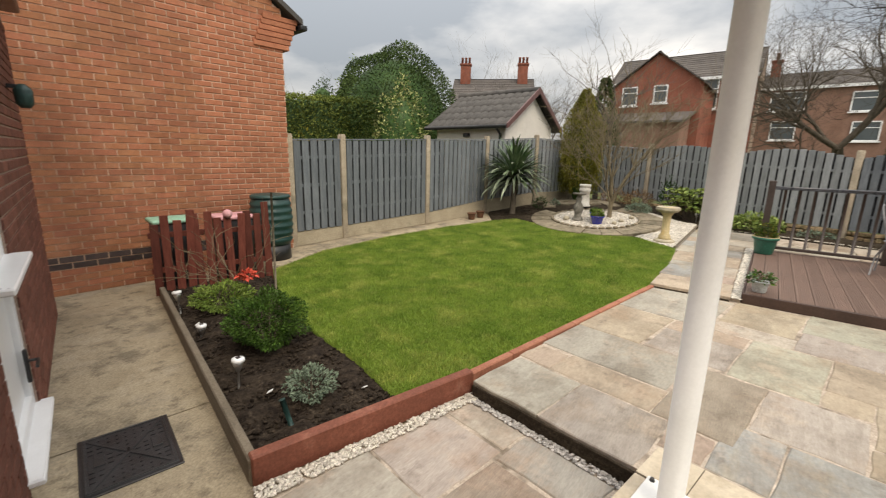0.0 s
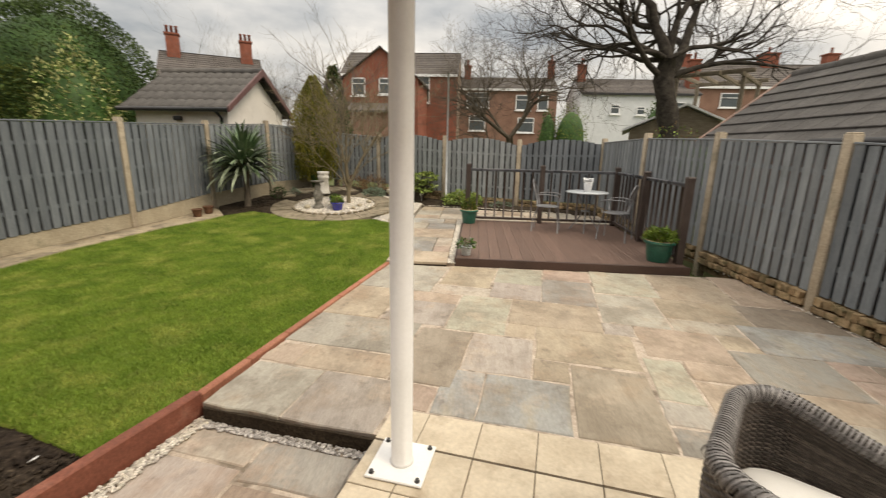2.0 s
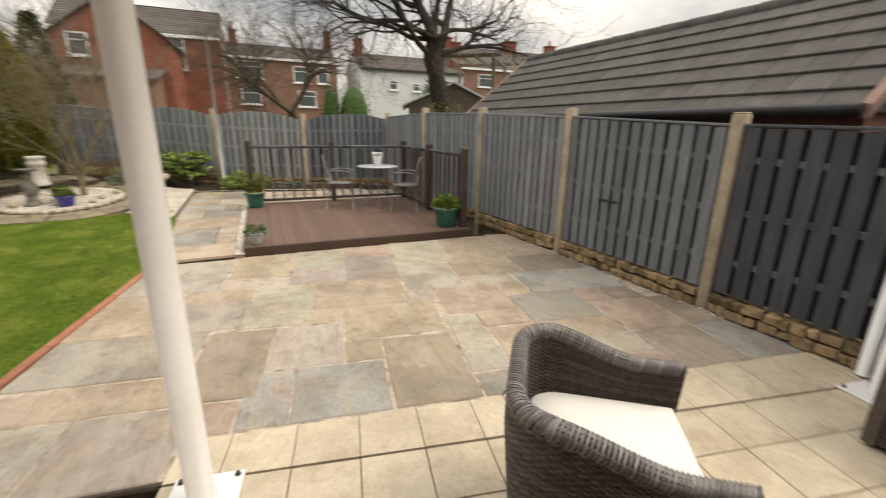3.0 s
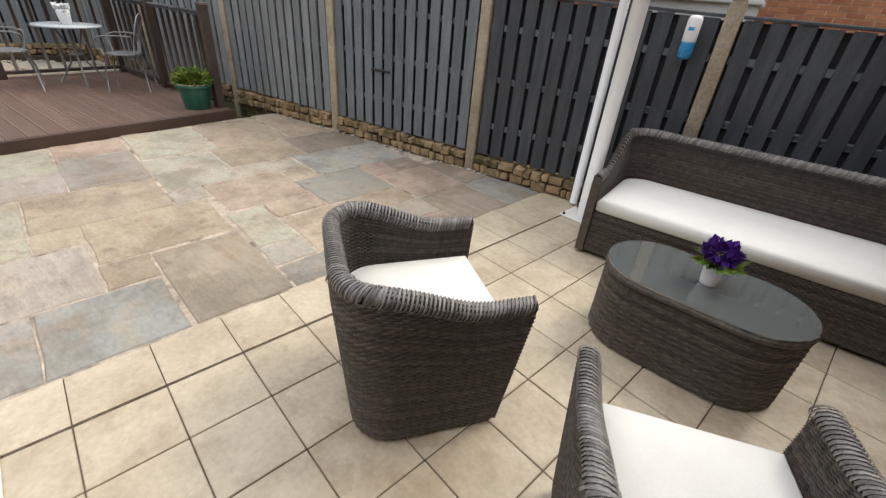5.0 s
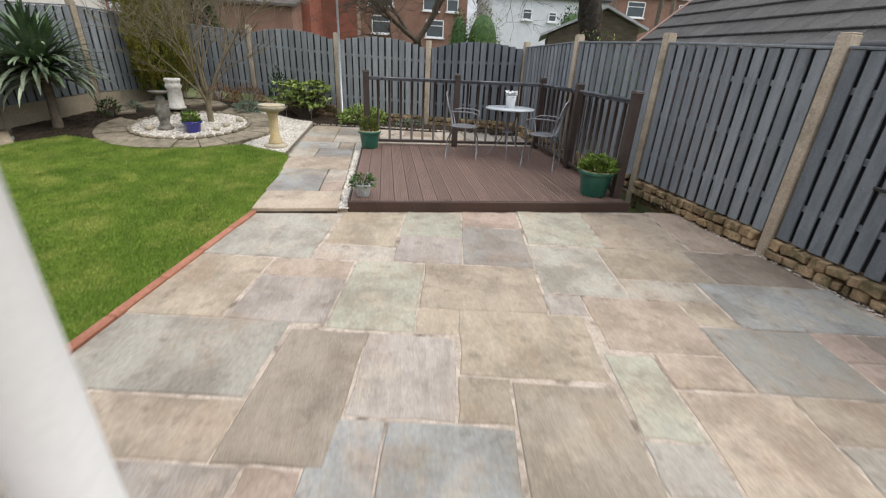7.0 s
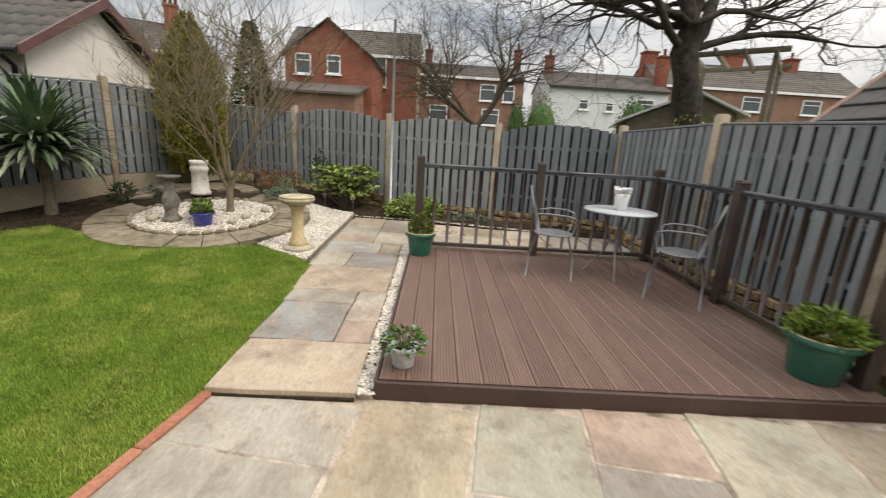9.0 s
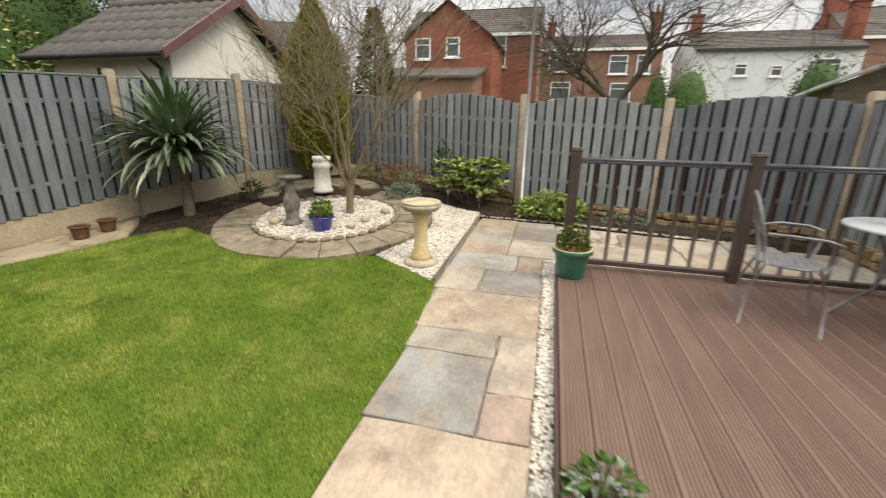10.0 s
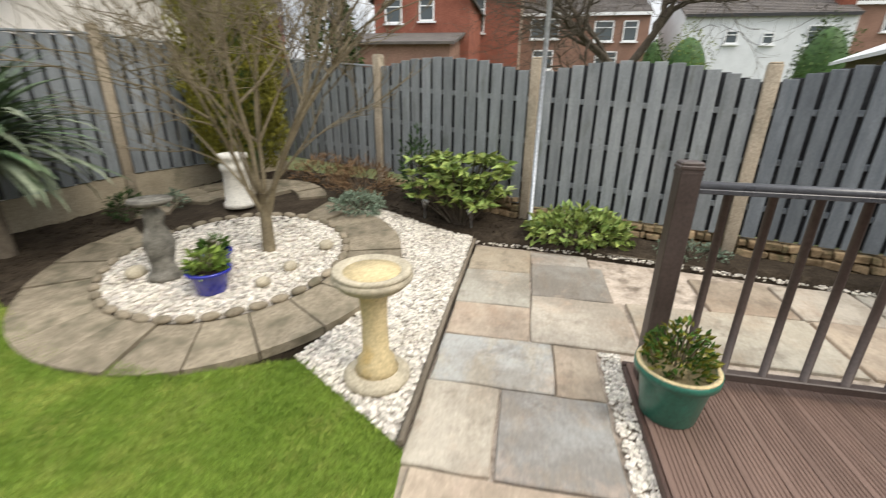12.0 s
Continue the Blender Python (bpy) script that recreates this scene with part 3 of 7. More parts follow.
# flags below the step
slab(-0.54, -0.33, 1.49, 2.01, "light", flags_low, -0.11)
slab(-0.63, -0.33, 0.93, 1.48, "dark", flags_low, -0.11)
slab(-1.11, -0.56, 1.49, 2.01, "mauve", flags_low, -0.11)
slab(-1.11, -0.65, 0.93, 1.48, "brown", flags_low, -0.11)
slab(-1.74, -1.12, 1.33, 2.01, "grey", flags_low, -0.11)
slab(-1.74, -1.12, 0.93, 1.32, "pink", flags_low, -0.11)
slab(-2.19, -1.75, 0.93, 2.01, "tan", flags_low, -0.11)

# terrace tiles: the grid lies slightly askew to the patio's edge, so that the first row is cut to a wedge
SKEW = radians(1.6)
GRID = pose(0, 0.35, 0, 0, 0, -1.6) @ pose(0, -0.35, 0)
tile_me, cut_me = (Geo().box((0, 0, -0.011), (0.310, w, 0.022), 0.003).mesh("tile", M_TILE) for w in (0.310, 0.224))
for j in range(-11, 3):
    s0, s1 = 0.315 * j + 0.0025, (0.856 if j == 2 else 0.315 * (j + 1) - 0.0025)
    tk = Geo()
    tk.prism([(-0.003, s1), (-0.290 + (s1 - 0.35) * SKEW, s1 + 0.008), (-0.290 + (s0 - 0.35) * SKEW, s0 + 0.008), (-0.003, s0)], -0.022, 0.0)
    part("tile", tk, M_TILE, terrace, at=pose(0, 0, RNG.uniform(-0.001, 0.001)))
    for i in range(1, 12):
        part("tile", cut_me if j == 2 else tile_me, M_TILE, terrace,
             at=GRID @ pose(-0.302 - 0.315 * (i - 0.5), 0.744 if j == 2 else 0.1575 + 0.315 * j, RNG.uniform(-0.001, 0.001), 0, 0, RNG.uniform(-0.15, 0.15)))

# garden path of sandstone, raised a little above the patio
path_bed = Geo()
path_bed.prism([(5.69, 0.75), (7.5, 0.75), (7.5, 1.72), (5.69, 1.65)], -0.2, 0.02, zf=lambda x, y: path_z(x) - 0.045)
path_bed.prism([(7.5, 0.75), (10.5, 0.75), (10.6, 1.78), (8.05, 1.80), (7.5, 1.72)], -0.2, 0.02, zf=lambda x, y: path_z(x) - 0.045)
path_bed.prism([(8.83, -2.25), (10.0, -2.25), (10.45, 0.74), (8.83, 0.74)], -0.2, 0.02, zf=lambda x, y: path_z(x) - 0.045)
pavement_path = solo("pavement_path", path_bed, M_MORTAR, "sandstone garden path between lawn and deck", "path", kind="structure")


def flag(x0, x1, y0, y1, tone):
    SEED[0] += 1
    slope = -math.degrees(math.atan2(path_z(x1) - path_z(x0), x1 - x0))
    part("slab", rough_slab(x1 - x0 - 0.012, y1 - y0 - 0.012, 0.05, SEED[0]), SLAB[tone], pavement_path,
         at=pose(x0 + 0.006, y0 + 0.006, path_z(x0), 0, slope, 0))


flag(5.66, 6.26, 0.84, 1.675, "tan")
flag(6.26, 6.96, 1.11, 1.69, "blue")
flag(6.26, 6.61, 0.85, 1.11, "pink")
flag(6.61, 7.26, 0.85, 1.11, "light")
flag(6.96, 7.26, 1.11, 1.715, "grey")
flag(7.26, 7.97, 0.86, 1.75, "tan")
flag(7.97, 8.52, 1.40, 1.80, "light")
flag(7.97, 8.52, 0.86, 1.40, "blue")
flag(8.52, 8.98, 1.12, 1.79, "blue")
flag(8.52, 8.98, 0.86, 1.12, "tan")
flag(8.98, 9.40, 1.25, 1.79, "tan")
flag(8.98, 9.60, 0.60, 1.25, "light")
flag(9.40, 9.98, 1.25, 1.79, "grey")
flag(9.60, 10.2, 0.65, 1.25, "dark")
flag(9.98, 10.5, 1.25, 1.78, "tan")
flag(10.2, 10.45, 0.75, 1.25, "grey")
for k, tone in enumerate(("light", "tan", "light", "grey", "light")):
    flag(9.0, 9.62, -0.58 * k - 0.02 - 0.56, -0.58 * k - 0.02 + 0.6 * (k == 0) if k == 0 else -0.58 * k - 0.02, tone)
    flag(9.62, 10.15 if k < 3 else 9.95, -0.58 * k - 0.56, -0.58 * k, ("tan", "light", "grey", "light", "tan")[k])

# slab edge under the path's front
front = Geo()
front.box((5.665, 1.25, 0.0), (0.02, 0.80, 0.03), 0.003)
solo("path_edge", front, M_SOIL2, "dark joint under the front path slab", "edging", kind="structure")

# ---- lawn ----
LAWN_EDGE = [(1.92, 2.43), (2.44, 2.16), (3.6, 1.99), (4.8, 1.80), (5.66, 1.655), (6.9, 1.675), (8.02, 1.785), (8.50, 2.50), (8.22, 3.10), (8.28, 3.9),
             (8.55, 4.62), (8.75, 5.2), (8.3, 5.55), (7.2, 5.95), (5.6, 6.22), (4.2, 6.2), (3.05, 5.75), (2.75, 5.2), (2.42, 4.5), (2.2, 3.7), (2.08, 3.0)]


def inside(poly, xs, ys):
    ok = np.zeros(len(xs), bool)
    for (x0, y0), (x1, y1) in zip(poly, poly[1:] + poly[:1]):
        hit = ((y0 > ys) != (y1 > ys)) & (xs < (x1 - x0) * (ys - y0) / (y1 - y0 + 1e-12) + x0)
        ok ^= hit
    return ok


def sheet(name, poly, mat, label, category, lift=0.0, step=0.25, rough=0.0, zfun=None, base=-0.22):
    """A ground patch over a polygon, cut into fine cells so that it follows the slope."""
    bm = bmesh.new()
    f = bm.faces.new([bm.verts.new((x, y, 0)) for x, y in poly])
    xs, ys = [p[0] for p in poly], [p[1] for p in poly]
    for axis, lo, hi in ((0, min(xs), max(xs)), (1, min(ys), max(ys))):
        v = math.ceil(lo / step) * step + 1e-4
        while v < hi:
            no = (1, 0, 0) if axis == 0 else (0, 1, 0)
            co = (v, 0, 0) if axis == 0 else (0, v, 0)
            bmesh.ops.bisect_plane(bm, geom=bm.verts[:] + bm.edges[:] + bm.faces[:], plane_co=co, plane_no=no)
            v += step
    zf = zfun or lawn_z
    edge = {v for e in bm.edges if e.is_boundary for v in e.verts}
    for v in bm.verts:
        v.co.z = zf(v.co.x, v.co.y) + lift + (0 if v in edge else rough * noise.noise(v.co * 7.0))
    ret = bmesh.ops.extrude_edge_only(bm, edges=[e for e in bm.edges if e.is_boundary])
    for v in ret["geom"]:
        if isinstance(v, bmesh.types.BMVert):
            v.co.z = base
    bmesh.ops.recalc_face_normals(bm, faces=bm.faces[:])
    me = bpy.data.meshes.new(name)
    bm.to_mesh(me)
    bm.free()
    me.materials.append(mat)
    me.polygons.foreach_set("use_smooth", [True] * len(me.polygons))
    return tagged(new(name, me), label, category, kind="structure")


sheet("lawn", LAWN_EDGE, M_TURF, "mown green lawn with yellowish patches", "lawn", -0.012)


def grass(n, poly, seed, hgt=0.034):
    r = np.random.default_rng(seed)
    xs_, ys_ = r.uniform(1.8, 9.0, n * 2), r.uniform(1.6, 6.4, n * 2)
    near = inside(poly, xs_, ys_)
    xs, ys = xs_[near][:n], ys_[near][:n]
    n = len(xs)
    z = lawn_zs(xs, ys) - 0.014
    w, lean, turn = r.uniform(0.0018, 0.0038, n), r.uniform(0.0, 0.022, n), r.uniform(0, 2 * np.pi, n)
    h = hgt * r.uniform(0.55, 1.15, n)
    la = r.uniform(0, 2 * np.pi, n)
    dx, dy = np.cos(turn) * w, np.sin(turn) * w
    v = np.stack([np.stack([xs - dx, ys - dy, z], 1), np.stack([xs + dx, ys + dy, z], 1),
                  np.stack([xs + np.cos(la) * lean, ys + np.sin(la) * lean, z + h], 1)], 1).reshape(-1, 3)
    return bulk("grass", v, np.arange(3 * n).reshape(-1, 3), M_GRASS)


tagged(new("grass", grass(420000, LAWN_EDGE, 3, 0.029)), "short green grass blades of the lawn", "grass", kind="stuff")

# ---- flower bed by the house, edging, borders ----
BED = [(1.06, 2.50), (1.92, 2.36), (2.08, 3.0), (2.2, 3.7), (2.42, 4.5), (2.75, 5.2), (3.0, 5.75), (1.80, 6.0)]
sheet("flower_bed", BED, M_SOIL, "dark crumbly soil of the front flower bed", "flower bed", -0.035, 0.06, 0.045, zfun=lambda x, y: 0.0)
BORDER = [(8.3, 5.55), (8.75, 5.2), (8.55, 4.62), (9.2, 5.0), (10.2, 4.9), (10.6, 3.9), (10.9, 3.0), (10.62, 1.82), (10.5, 0.75), (10.5, 0.55), (10.0, -2.3), (10.3, -2.4), (11.0, 0.2), (11.4, 1.4), (12.1, 3.3), (12.5, 4.9), (10.7, 5.72), (9.1, 6.15)]
sheet("border_soil", BORDER, M_SOIL2, "dry brown soil border along the back fence", "flower bed", 0.0, 0.12, 0.05)
STRIP = [(3.05, 5.78), (4.2, 6.22), (5.6, 6.24), (7.2, 5.97), (8.3, 5.57), (9.0, 6.15), (7.13, 6.48), (5.05, 6.70), (4.05, 6.72), (3.2, 6.6)]
sheet("pavement_strip", STRIP, M_CONC, "narrow sandy concrete strip under the fence", "path", 0.01, 0.3, 0.01)

edge_a = thing("red_edging", "red-brown painted timber edging round the lawn", "edging", at=along((1.02, 2.50), (2.42, 2.19)), kind="structure")
a0, a1 = (1.0, 2.50), (2.44, 2.14)
g1 = Geo()
g1.box((dist(a0, a1) / 2, 0.03, -0.045), (dist(a0, a1), 0.07, 0.17), 0.008)
edge_a.matrix_basis = along(a0, a1)
part("board", g1, M_EDGE, edge_a)
edge_b = thing("brick_edging", "terracotta red edging strips along lawn and patio", "edging", at=along((2.44, 2.14), (5.68, 1.62)), kind="structure")
for k in range(7):
    L = dist((2.44, 2.14), (5.68, 1.62)) / 7
    gk = Geo()
    gk.box((L * (k + 0.5), 0.03, -0.03), (L - 0.006, 0.06, 0.10), 0.008)
    part("strip", gk, M_EDGE2, edge_b)
b0, b1 = (1.0, 2.52), (1.80, 6.05)
g2 = Geo()
g2.box((dist(b0, b1) / 2, -0.02, -0.06), (dist(b0, b1), 0.05, 0.16), 0.008)
solo("bed_board", g2, M_TIMBER, "grey weathered timber board edging the bed", "edging", kind="structure", at=along(b0, b1))


def pebbles(name, spots, size, mat, label, lift=0.0):
    """Stones scattered at the given (x, y, z) places; each is a small squashed lump."""
    bm = bmesh.new()
    bmesh.ops.create_icosphere(bm, subdivisions=1, radius=1)
    bm.verts.ensure_lookup_table()
    base = np.array([v.co for v in bm.verts])
    tri = np.array([[v.index for v in f.verts] for f in bm.faces])
    bm.free()
    n = len(spots)
    sc = RNG.uniform(0.6, 1.25, (n, 3)) * size * np.array([1, 0.8, 0.55])
    v = base[None] * sc[:, None] * RNG.uniform(0.8, 1.2, (n, len(base), 1))
    a = RNG.uniform(0, 2 * np.pi, n)
    ca, sa = np.cos(a)[:, None], np.sin(a)[:, None]
    v = np.stack([v[..., 0] * ca - v[..., 1] * sa, v[..., 0] * sa + v[..., 1] * ca, v[..., 2]], -1)
    v += np.asarray(spots)[:, None] + np.array([0, 0, lift])
    faces = (tri[None] + (np.arange(n) * len(base))[:, None, None]).reshape(-1, 3)
    return tagged(new(name, bulk(name, v.reshape(-1, 3), faces, mat)), label, "gravel", kind="stuff")


def scatter(poly, n, zf):
    xs_, ys_ = [p[0] for p in poly], [p[1] for p in poly]
    xs, ys = RNG.uniform(min(xs_), max(xs_), n * 4), RNG.uniform(min(ys_), max(ys_), n * 4)
    ok = inside(poly, xs, ys)
    xs, ys = xs[ok][:n], ys[ok][:n]
    return np.stack([xs, ys, np.array([zf(x, y) for x, y in zip(xs, ys)])], 1)


def patio_poly(pts):
    return [patio_xy(*p) for p in pts]


CORNER_GRAVEL = [(8.06, 1.83), (10.6, 1.82), (10.9, 2.9), (10.75, 3.07), (10.39, 2.59), (9.86, 2.32), (9.38, 2.275), (8.92, 2.40), (8.50, 2.55)]
pebbles("white_gravel", scatter([(0.98, 2.47), (2.42, 2.12), (2.40, 2.035), (0.96, 2.37)], 1300, lambda x, y: -0.104), 0.0125, M_GRAVEL, "white pebble strip along the red edging")
pebbles("grey_gravel", scatter(patio_poly([(-0.335, 0.9), (-0.275, 0.9), (-0.275, 2.0), (-0.335, 2.0)]), 520, lambda x, y: -0.108), 0.0125, M_GRAVG, "grey and white pebbles at the foot of the step")
pebbles("terrace_gravel", scatter(patio_poly([(-2.0, 0.865), (-0.36, 0.865), (-0.36, 0.92), (-2.0, 0.92)]), 240, lambda x, y: -0.118), 0.014, M_GRAVG, "pebbles in the slot beside the terrace")
pebbles("deck_gravel", scatter([(5.66, 0.745), (8.95, 0.74), (8.95, 0.85), (5.66, 0.84)], 2000, lambda x, y: path_z(x) - 0.006), 0.0145, M_GRAVEL, "white pebble strip between path and deck")
pebbles("border_gravel", scatter([(10.62, 1.84), (10.52, 0.62), (10.1, -1.6), (10.02, -1.58), (10.44, 0.62), (10.54, 1.84)], 500, lambda x, y: path_z(x) + 0.012), 0.016, M_GRAVEL, "white pebbles between path and border")
pebbles("corner_gravel", scatter(CORNER_GRAVEL, 6500, lambda x, y: lawn_z(x, y) + 0.0), 0.018, M_GRAVEL, "white gravel triangle round the birdbath")
pebbles("fence_gravel", scatter([(2.4, -3.2), (8.5, -2.72), (8.5, -2.60), (2.4, -3.02)], 700, lambda x, y: 0.005), 0.014, M_GRAVEL, "white pebbles along the foot of the fence")
sheet("gravel_base", CORNER_GRAVEL, M_GRAVEL, "bed of white gravel", "gravel", -0.008, 0.2)

# ---- stone circle with gravel centre ----
CX, CY, CZ = 9.50, 3.65, 0.235


def circle_paving(cx, cy, rings, z, name, label, tilt, butts=None):
    th_ = thing(name, label, "paving", at=pose(cx, cy, z, 0, tilt, 0), kind="structure")
    for r0, r1, n in rings:
        gap = 0.011
        rm = (r0 + r1) / 2
        half = math.pi / n - gap / rm / 2
        k = 5
        pts = [(r1 * math.cos(-half + 2 * half * i / k), r1 * math.sin(-half + 2 * half * i / k)) for i in range(k + 1)]
        pts += [(r0 * math.cos(half - 2 * half * i / k), r0 * math.sin(half - 2 * half * i / k)) for i in range(k + 1)]
        gs = Geo()
        gs.prism(pts, -0.06, 0.0)
        me = gs.mesh("stone", M_PAVE)
        for i in range(n):
            w = radians(360 * (i + 0.5 * (n % 2)) / n)
            if butts and math.hypot(cx + rm * math.cos(w) - butts[0], cy + rm * math.sin(w) - butts[1]) < butts[2]:
                continue
            part("stone", me, M_PAVE, th_, at=pose(0, 0, RNG.uniform(-0.006, 0.006), RNG.uniform(-0.4, 0.4), RNG.uniform(-0.4, 0.4), 360 * (i + 0.5 * (n % 2)) / n))
    base_g = Geo()
    base_g.lathe([(rings[-1][1] - 0.005, -0.25), (rings[-1][1] - 0.005, -0.03 if butts else -0.022)], n=48)
    part("bedding", base_g, M_SOIL2, th_)
    return th_


circle_paving(CX, CY, [(0.93, 1.37, 22)], CZ, "stone_circle", "circle of worn buff paving stones round a gravel bed", -5.4)
circle_paving(10.58, 4.36, [(0.03, 0.30, 6), (0.32, 0.62, 11), (0.63, 0.93, 17)], CZ + 0.135, "small_stone_circle", "smaller circle of worn paving stones", -5.0, (CX, CY, 1.45))
rim = thing("cobble_ring", "ring of small rounded cobbles round the gravel", "edging", at=pose(CX, CY, CZ + 0.012, 0, -5.4, 0), kind="structure")
cob = Geo()
bmc = bmesh.new()
bmesh.ops.create_icosphere(bmc, subdivisions=2, radius=1)
cob.add([(v.co.x * 0.038, v.co.y * 0.066, v.co.z * 0.028) for v in bmc.verts], [[v.index for v in f.verts] for f in bmc.faces], True)
bmc.free()
cob_me = cob.mesh("cobble", M_PAVE)
for i in range(40):
    w = 360 * i / 40
    part("cobble", cob_me, M_PAVE, rim, at=pose(0.905 * math.cos(radians(w)), 0.905 * math.sin(radians(w)), 0.0, RNG.uniform(-8, 8), 0, w + RNG.uniform(-6, 6)))
ang, rad = RNG.uniform(0, 2 * np.pi, 3400), 0.89 * np.sqrt(RNG.uniform(0, 1, 3400))
spots = np.stack([CX + rad * np.cos(ang), CY + rad * np.sin(ang)], 1)
pebbles("circle_gravel", np.column_stack([spots, [CZ + 0.094 * (x - CX) + 0.035 * (1 - (r / 0.89) ** 2) for (x, y), r in zip(spots, rad)]]), 0.024, M_GRAVEL, "white gravel inside the stone circle")
cg = Geo()
cg.lathe([(0.90, -0.2), (0.90, -0.01), (0.5, 0.014), (0.02, 0.022)], n=40)
solo("circle_bed", cg, M_GRAVEL, "low mound of pale gravel", "gravel", kind="structure", at=pose(CX, CY, CZ + 0.005, 0, -5.4, 0))

# ---- fences ----


def fence_post(fence, x, y, z0, z1, tone=M_POST, turn=0.0):
    p = Geo()
    h = z1 - z0 + 0.25
    p.box((0, 0, h / 2 - 0.25), (0.10, 0.11, h), 0.010)
    p.box((0, 0, h - 0.25 + 0.006), (0.088, 0.098, 0.016), 0.006)
    return part("post", p, tone, fence, "buff concrete post", at=pose(x, y, z0, 0, 0, turn))


SLATS = {}


def slat_mesh(h, w, mat):
    key = (round(h, 2), round(w, 3), mat.name)
    if key not in SLATS:
        gs = Geo()
        gs.box((0, 0, key[0] / 2), (w, 0.018, key[0]), 0.003)
        SLATS[key] = gs.mesh("slat", mat)
    return SLATS[key]


def fence_panel(fence, p0, p1, z0, z1, mat, label, arch=0.0, gap=0.055, rails=(0.2, 0.5, 0.8)):
    """A hit-and-miss panel: slats before and, staggered, behind three rails."""
    L = dist(p0, p1) - 2 * gap
    n = max(3, round(L / 0.142))
    pitch = L / n
    mid = Geo()
    mid.box((0, 0, 0), (L, 0.032, 0.035), 0.004)
    q_ = rails[1]
    za, zc = z0[0] + (z1[0] - z0[0]) * q_, z0[1] + (z1[1] - z0[1]) * q_
    tilt_ = Matrix.Translation((gap + L / 2, 0, (za + zc) / 2)) @ Matrix.Rotation(-math.atan2(zc - za, L), 4, "Y")
    mid.v = [tuple(tilt_ @ Vector(v)) for v in mid.v]
    ob = part("panel", mid, mat, fence, label, at=along(p0, p1))
    for k in range(n + 1):
        u = min(max(k / n, 0.02), 0.98)
        zb, zt = z0[0] + (z0[1] - z0[0]) * u, z1[0] + (z1[1] - z1[0]) * u
        hh = zt - zb + arch * (1 - (2 * u - 1) ** 2) - 0.04
        # rear slats: the shade seen through the gaps is in their colour
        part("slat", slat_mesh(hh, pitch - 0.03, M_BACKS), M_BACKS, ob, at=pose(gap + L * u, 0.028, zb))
    for k in range(n):
        u = (k + 0.5) / n
        zb, zt = z0[0] + (z0[1] - z0[0]) * u, z1[0] + (z1[1] - z1[0]) * u
        up = arch * (1 - (2 * u - 1) ** 2)
        part("slat", slat_mesh(zt - zb + up - 0.03, pitch - 0.034, mat), mat, ob, at=pose(gap + L * u, -0.026, zb, 0, RNG.uniform(-0.25, 0.25), 0))
    for q in rails:
        r = Geo()
        za, zc = z0[0] + (z1[0] - z0[0]) * q, z0[1] + (z1[1] - z0[1]) * q
        e = math.degrees(math.atan2(zc - za, L))
        r.box((0, 0, 0), (L, 0.032, 0.05), 0.004)
        part("rail", r, M_SLAT if mat is M_SLATD else mat, ob, at=pose(gap + L / 2, 0.0, (za + zc) / 2, 0, -e, 0))
    if not arch:
        c = Geo()
        e = math.degrees(math.atan2(z1[1] - z1[0], L))
        c.box((0, 0, 0), (L, 0.085, 0.022), 0.004)
        part("capping", c, mat, ob, at=pose(gap + L / 2, 0, (z1[0] + z1[1]) / 2 - 0.015, 0, -e, 0))
    return ob


def gravel_board(fence, p0, p1, z0, z1, label="pale concrete gravel board"):
    L = dist(p0, p1) - 0.10
    gb = Geo()
    a, c = z0
    vs = [(0.05, y, a - 0.2) for y in (-0.02, 0.02)] + [(0.05 + L, y, c - 0.2) for y in (-0.02, 0.02)]
    vs += [(0.05, y, z1[0]) for y in (-0.02, 0.02)] + [(0.05 + L, y, z1[1]) for y in (-0.02, 0.02)]
    gb.add(vs, [(0, 2, 6, 4), (1, 5, 7, 3), (4, 6, 7, 5), (0, 4, 5, 1), (2, 3, 7, 6), (0, 1, 3, 2)])
    return part("gravel_board", gb, M_GBOARD, fence, label, at=along(p0, p1))


LEFT = [(4.02, 6.76, 0.0, 1.76), (5.05, 6.73, 0.0, 1.80), (7.12, 6.51, 0.07, 1.88), (9.0, 6.22, 0.24, 1.95), (10.6, 5.70, 0.37, 2.05), (12.5, 4.95, 0.38, 2.0)]
BACK = [(12.5, 4.95, 0.38, 2.0), (11.95, 3.2, 0.33, 1.88), (11.28, 1.33, 0.15, 1.80), (10.73, -0.5, 0.13, 1.73), (10.24, -2.34, 0.12, 1.78)]
RIGHT = [(10.24, -2.34, 0.12, 1.78), (8.2, -2.50, 0.08, 1.83), (6.46, -2.80, 0.02, 1.79), (4.57, -2.98, 0.0, 1.72), (2.66, -3.10, 0.0, 1.63), (0.82, -3.18, 0.0, 1.59), (-1.1, -3.3, 0.0, 1.57), (-3.0, -3.4, 0.0, 1.57)]
FENCE_L = thing("garden_fence", "dark slate-grey slatted timber fence with concrete posts", "fence", group="garden fences")
FENCE_B = thing("garden_fence", "weathered grey slatted fence with arched panel tops", "fence", group="garden fences")
FENCE_R = thing("garden_fence", "dark grey slatted fence on a stone kerb", "fence", group="garden fences")
for row, fence in ((LEFT, FENCE_L), (BACK, FENCE_B), (RIGHT, FENCE_R)):
    for k, (x, y, za, zt) in enumerate(row):
        if row is BACK and k in (0, 4):
            continue
        nx = row[min(k + 1, len(row) - 1)]
        pv = row[max(k - 1, 0)]
        fence_post(fence, x, y, za, zt + 0.03, M_POST, math.degrees(math.atan2(nx[1] - pv[1], nx[0] - pv[0])))
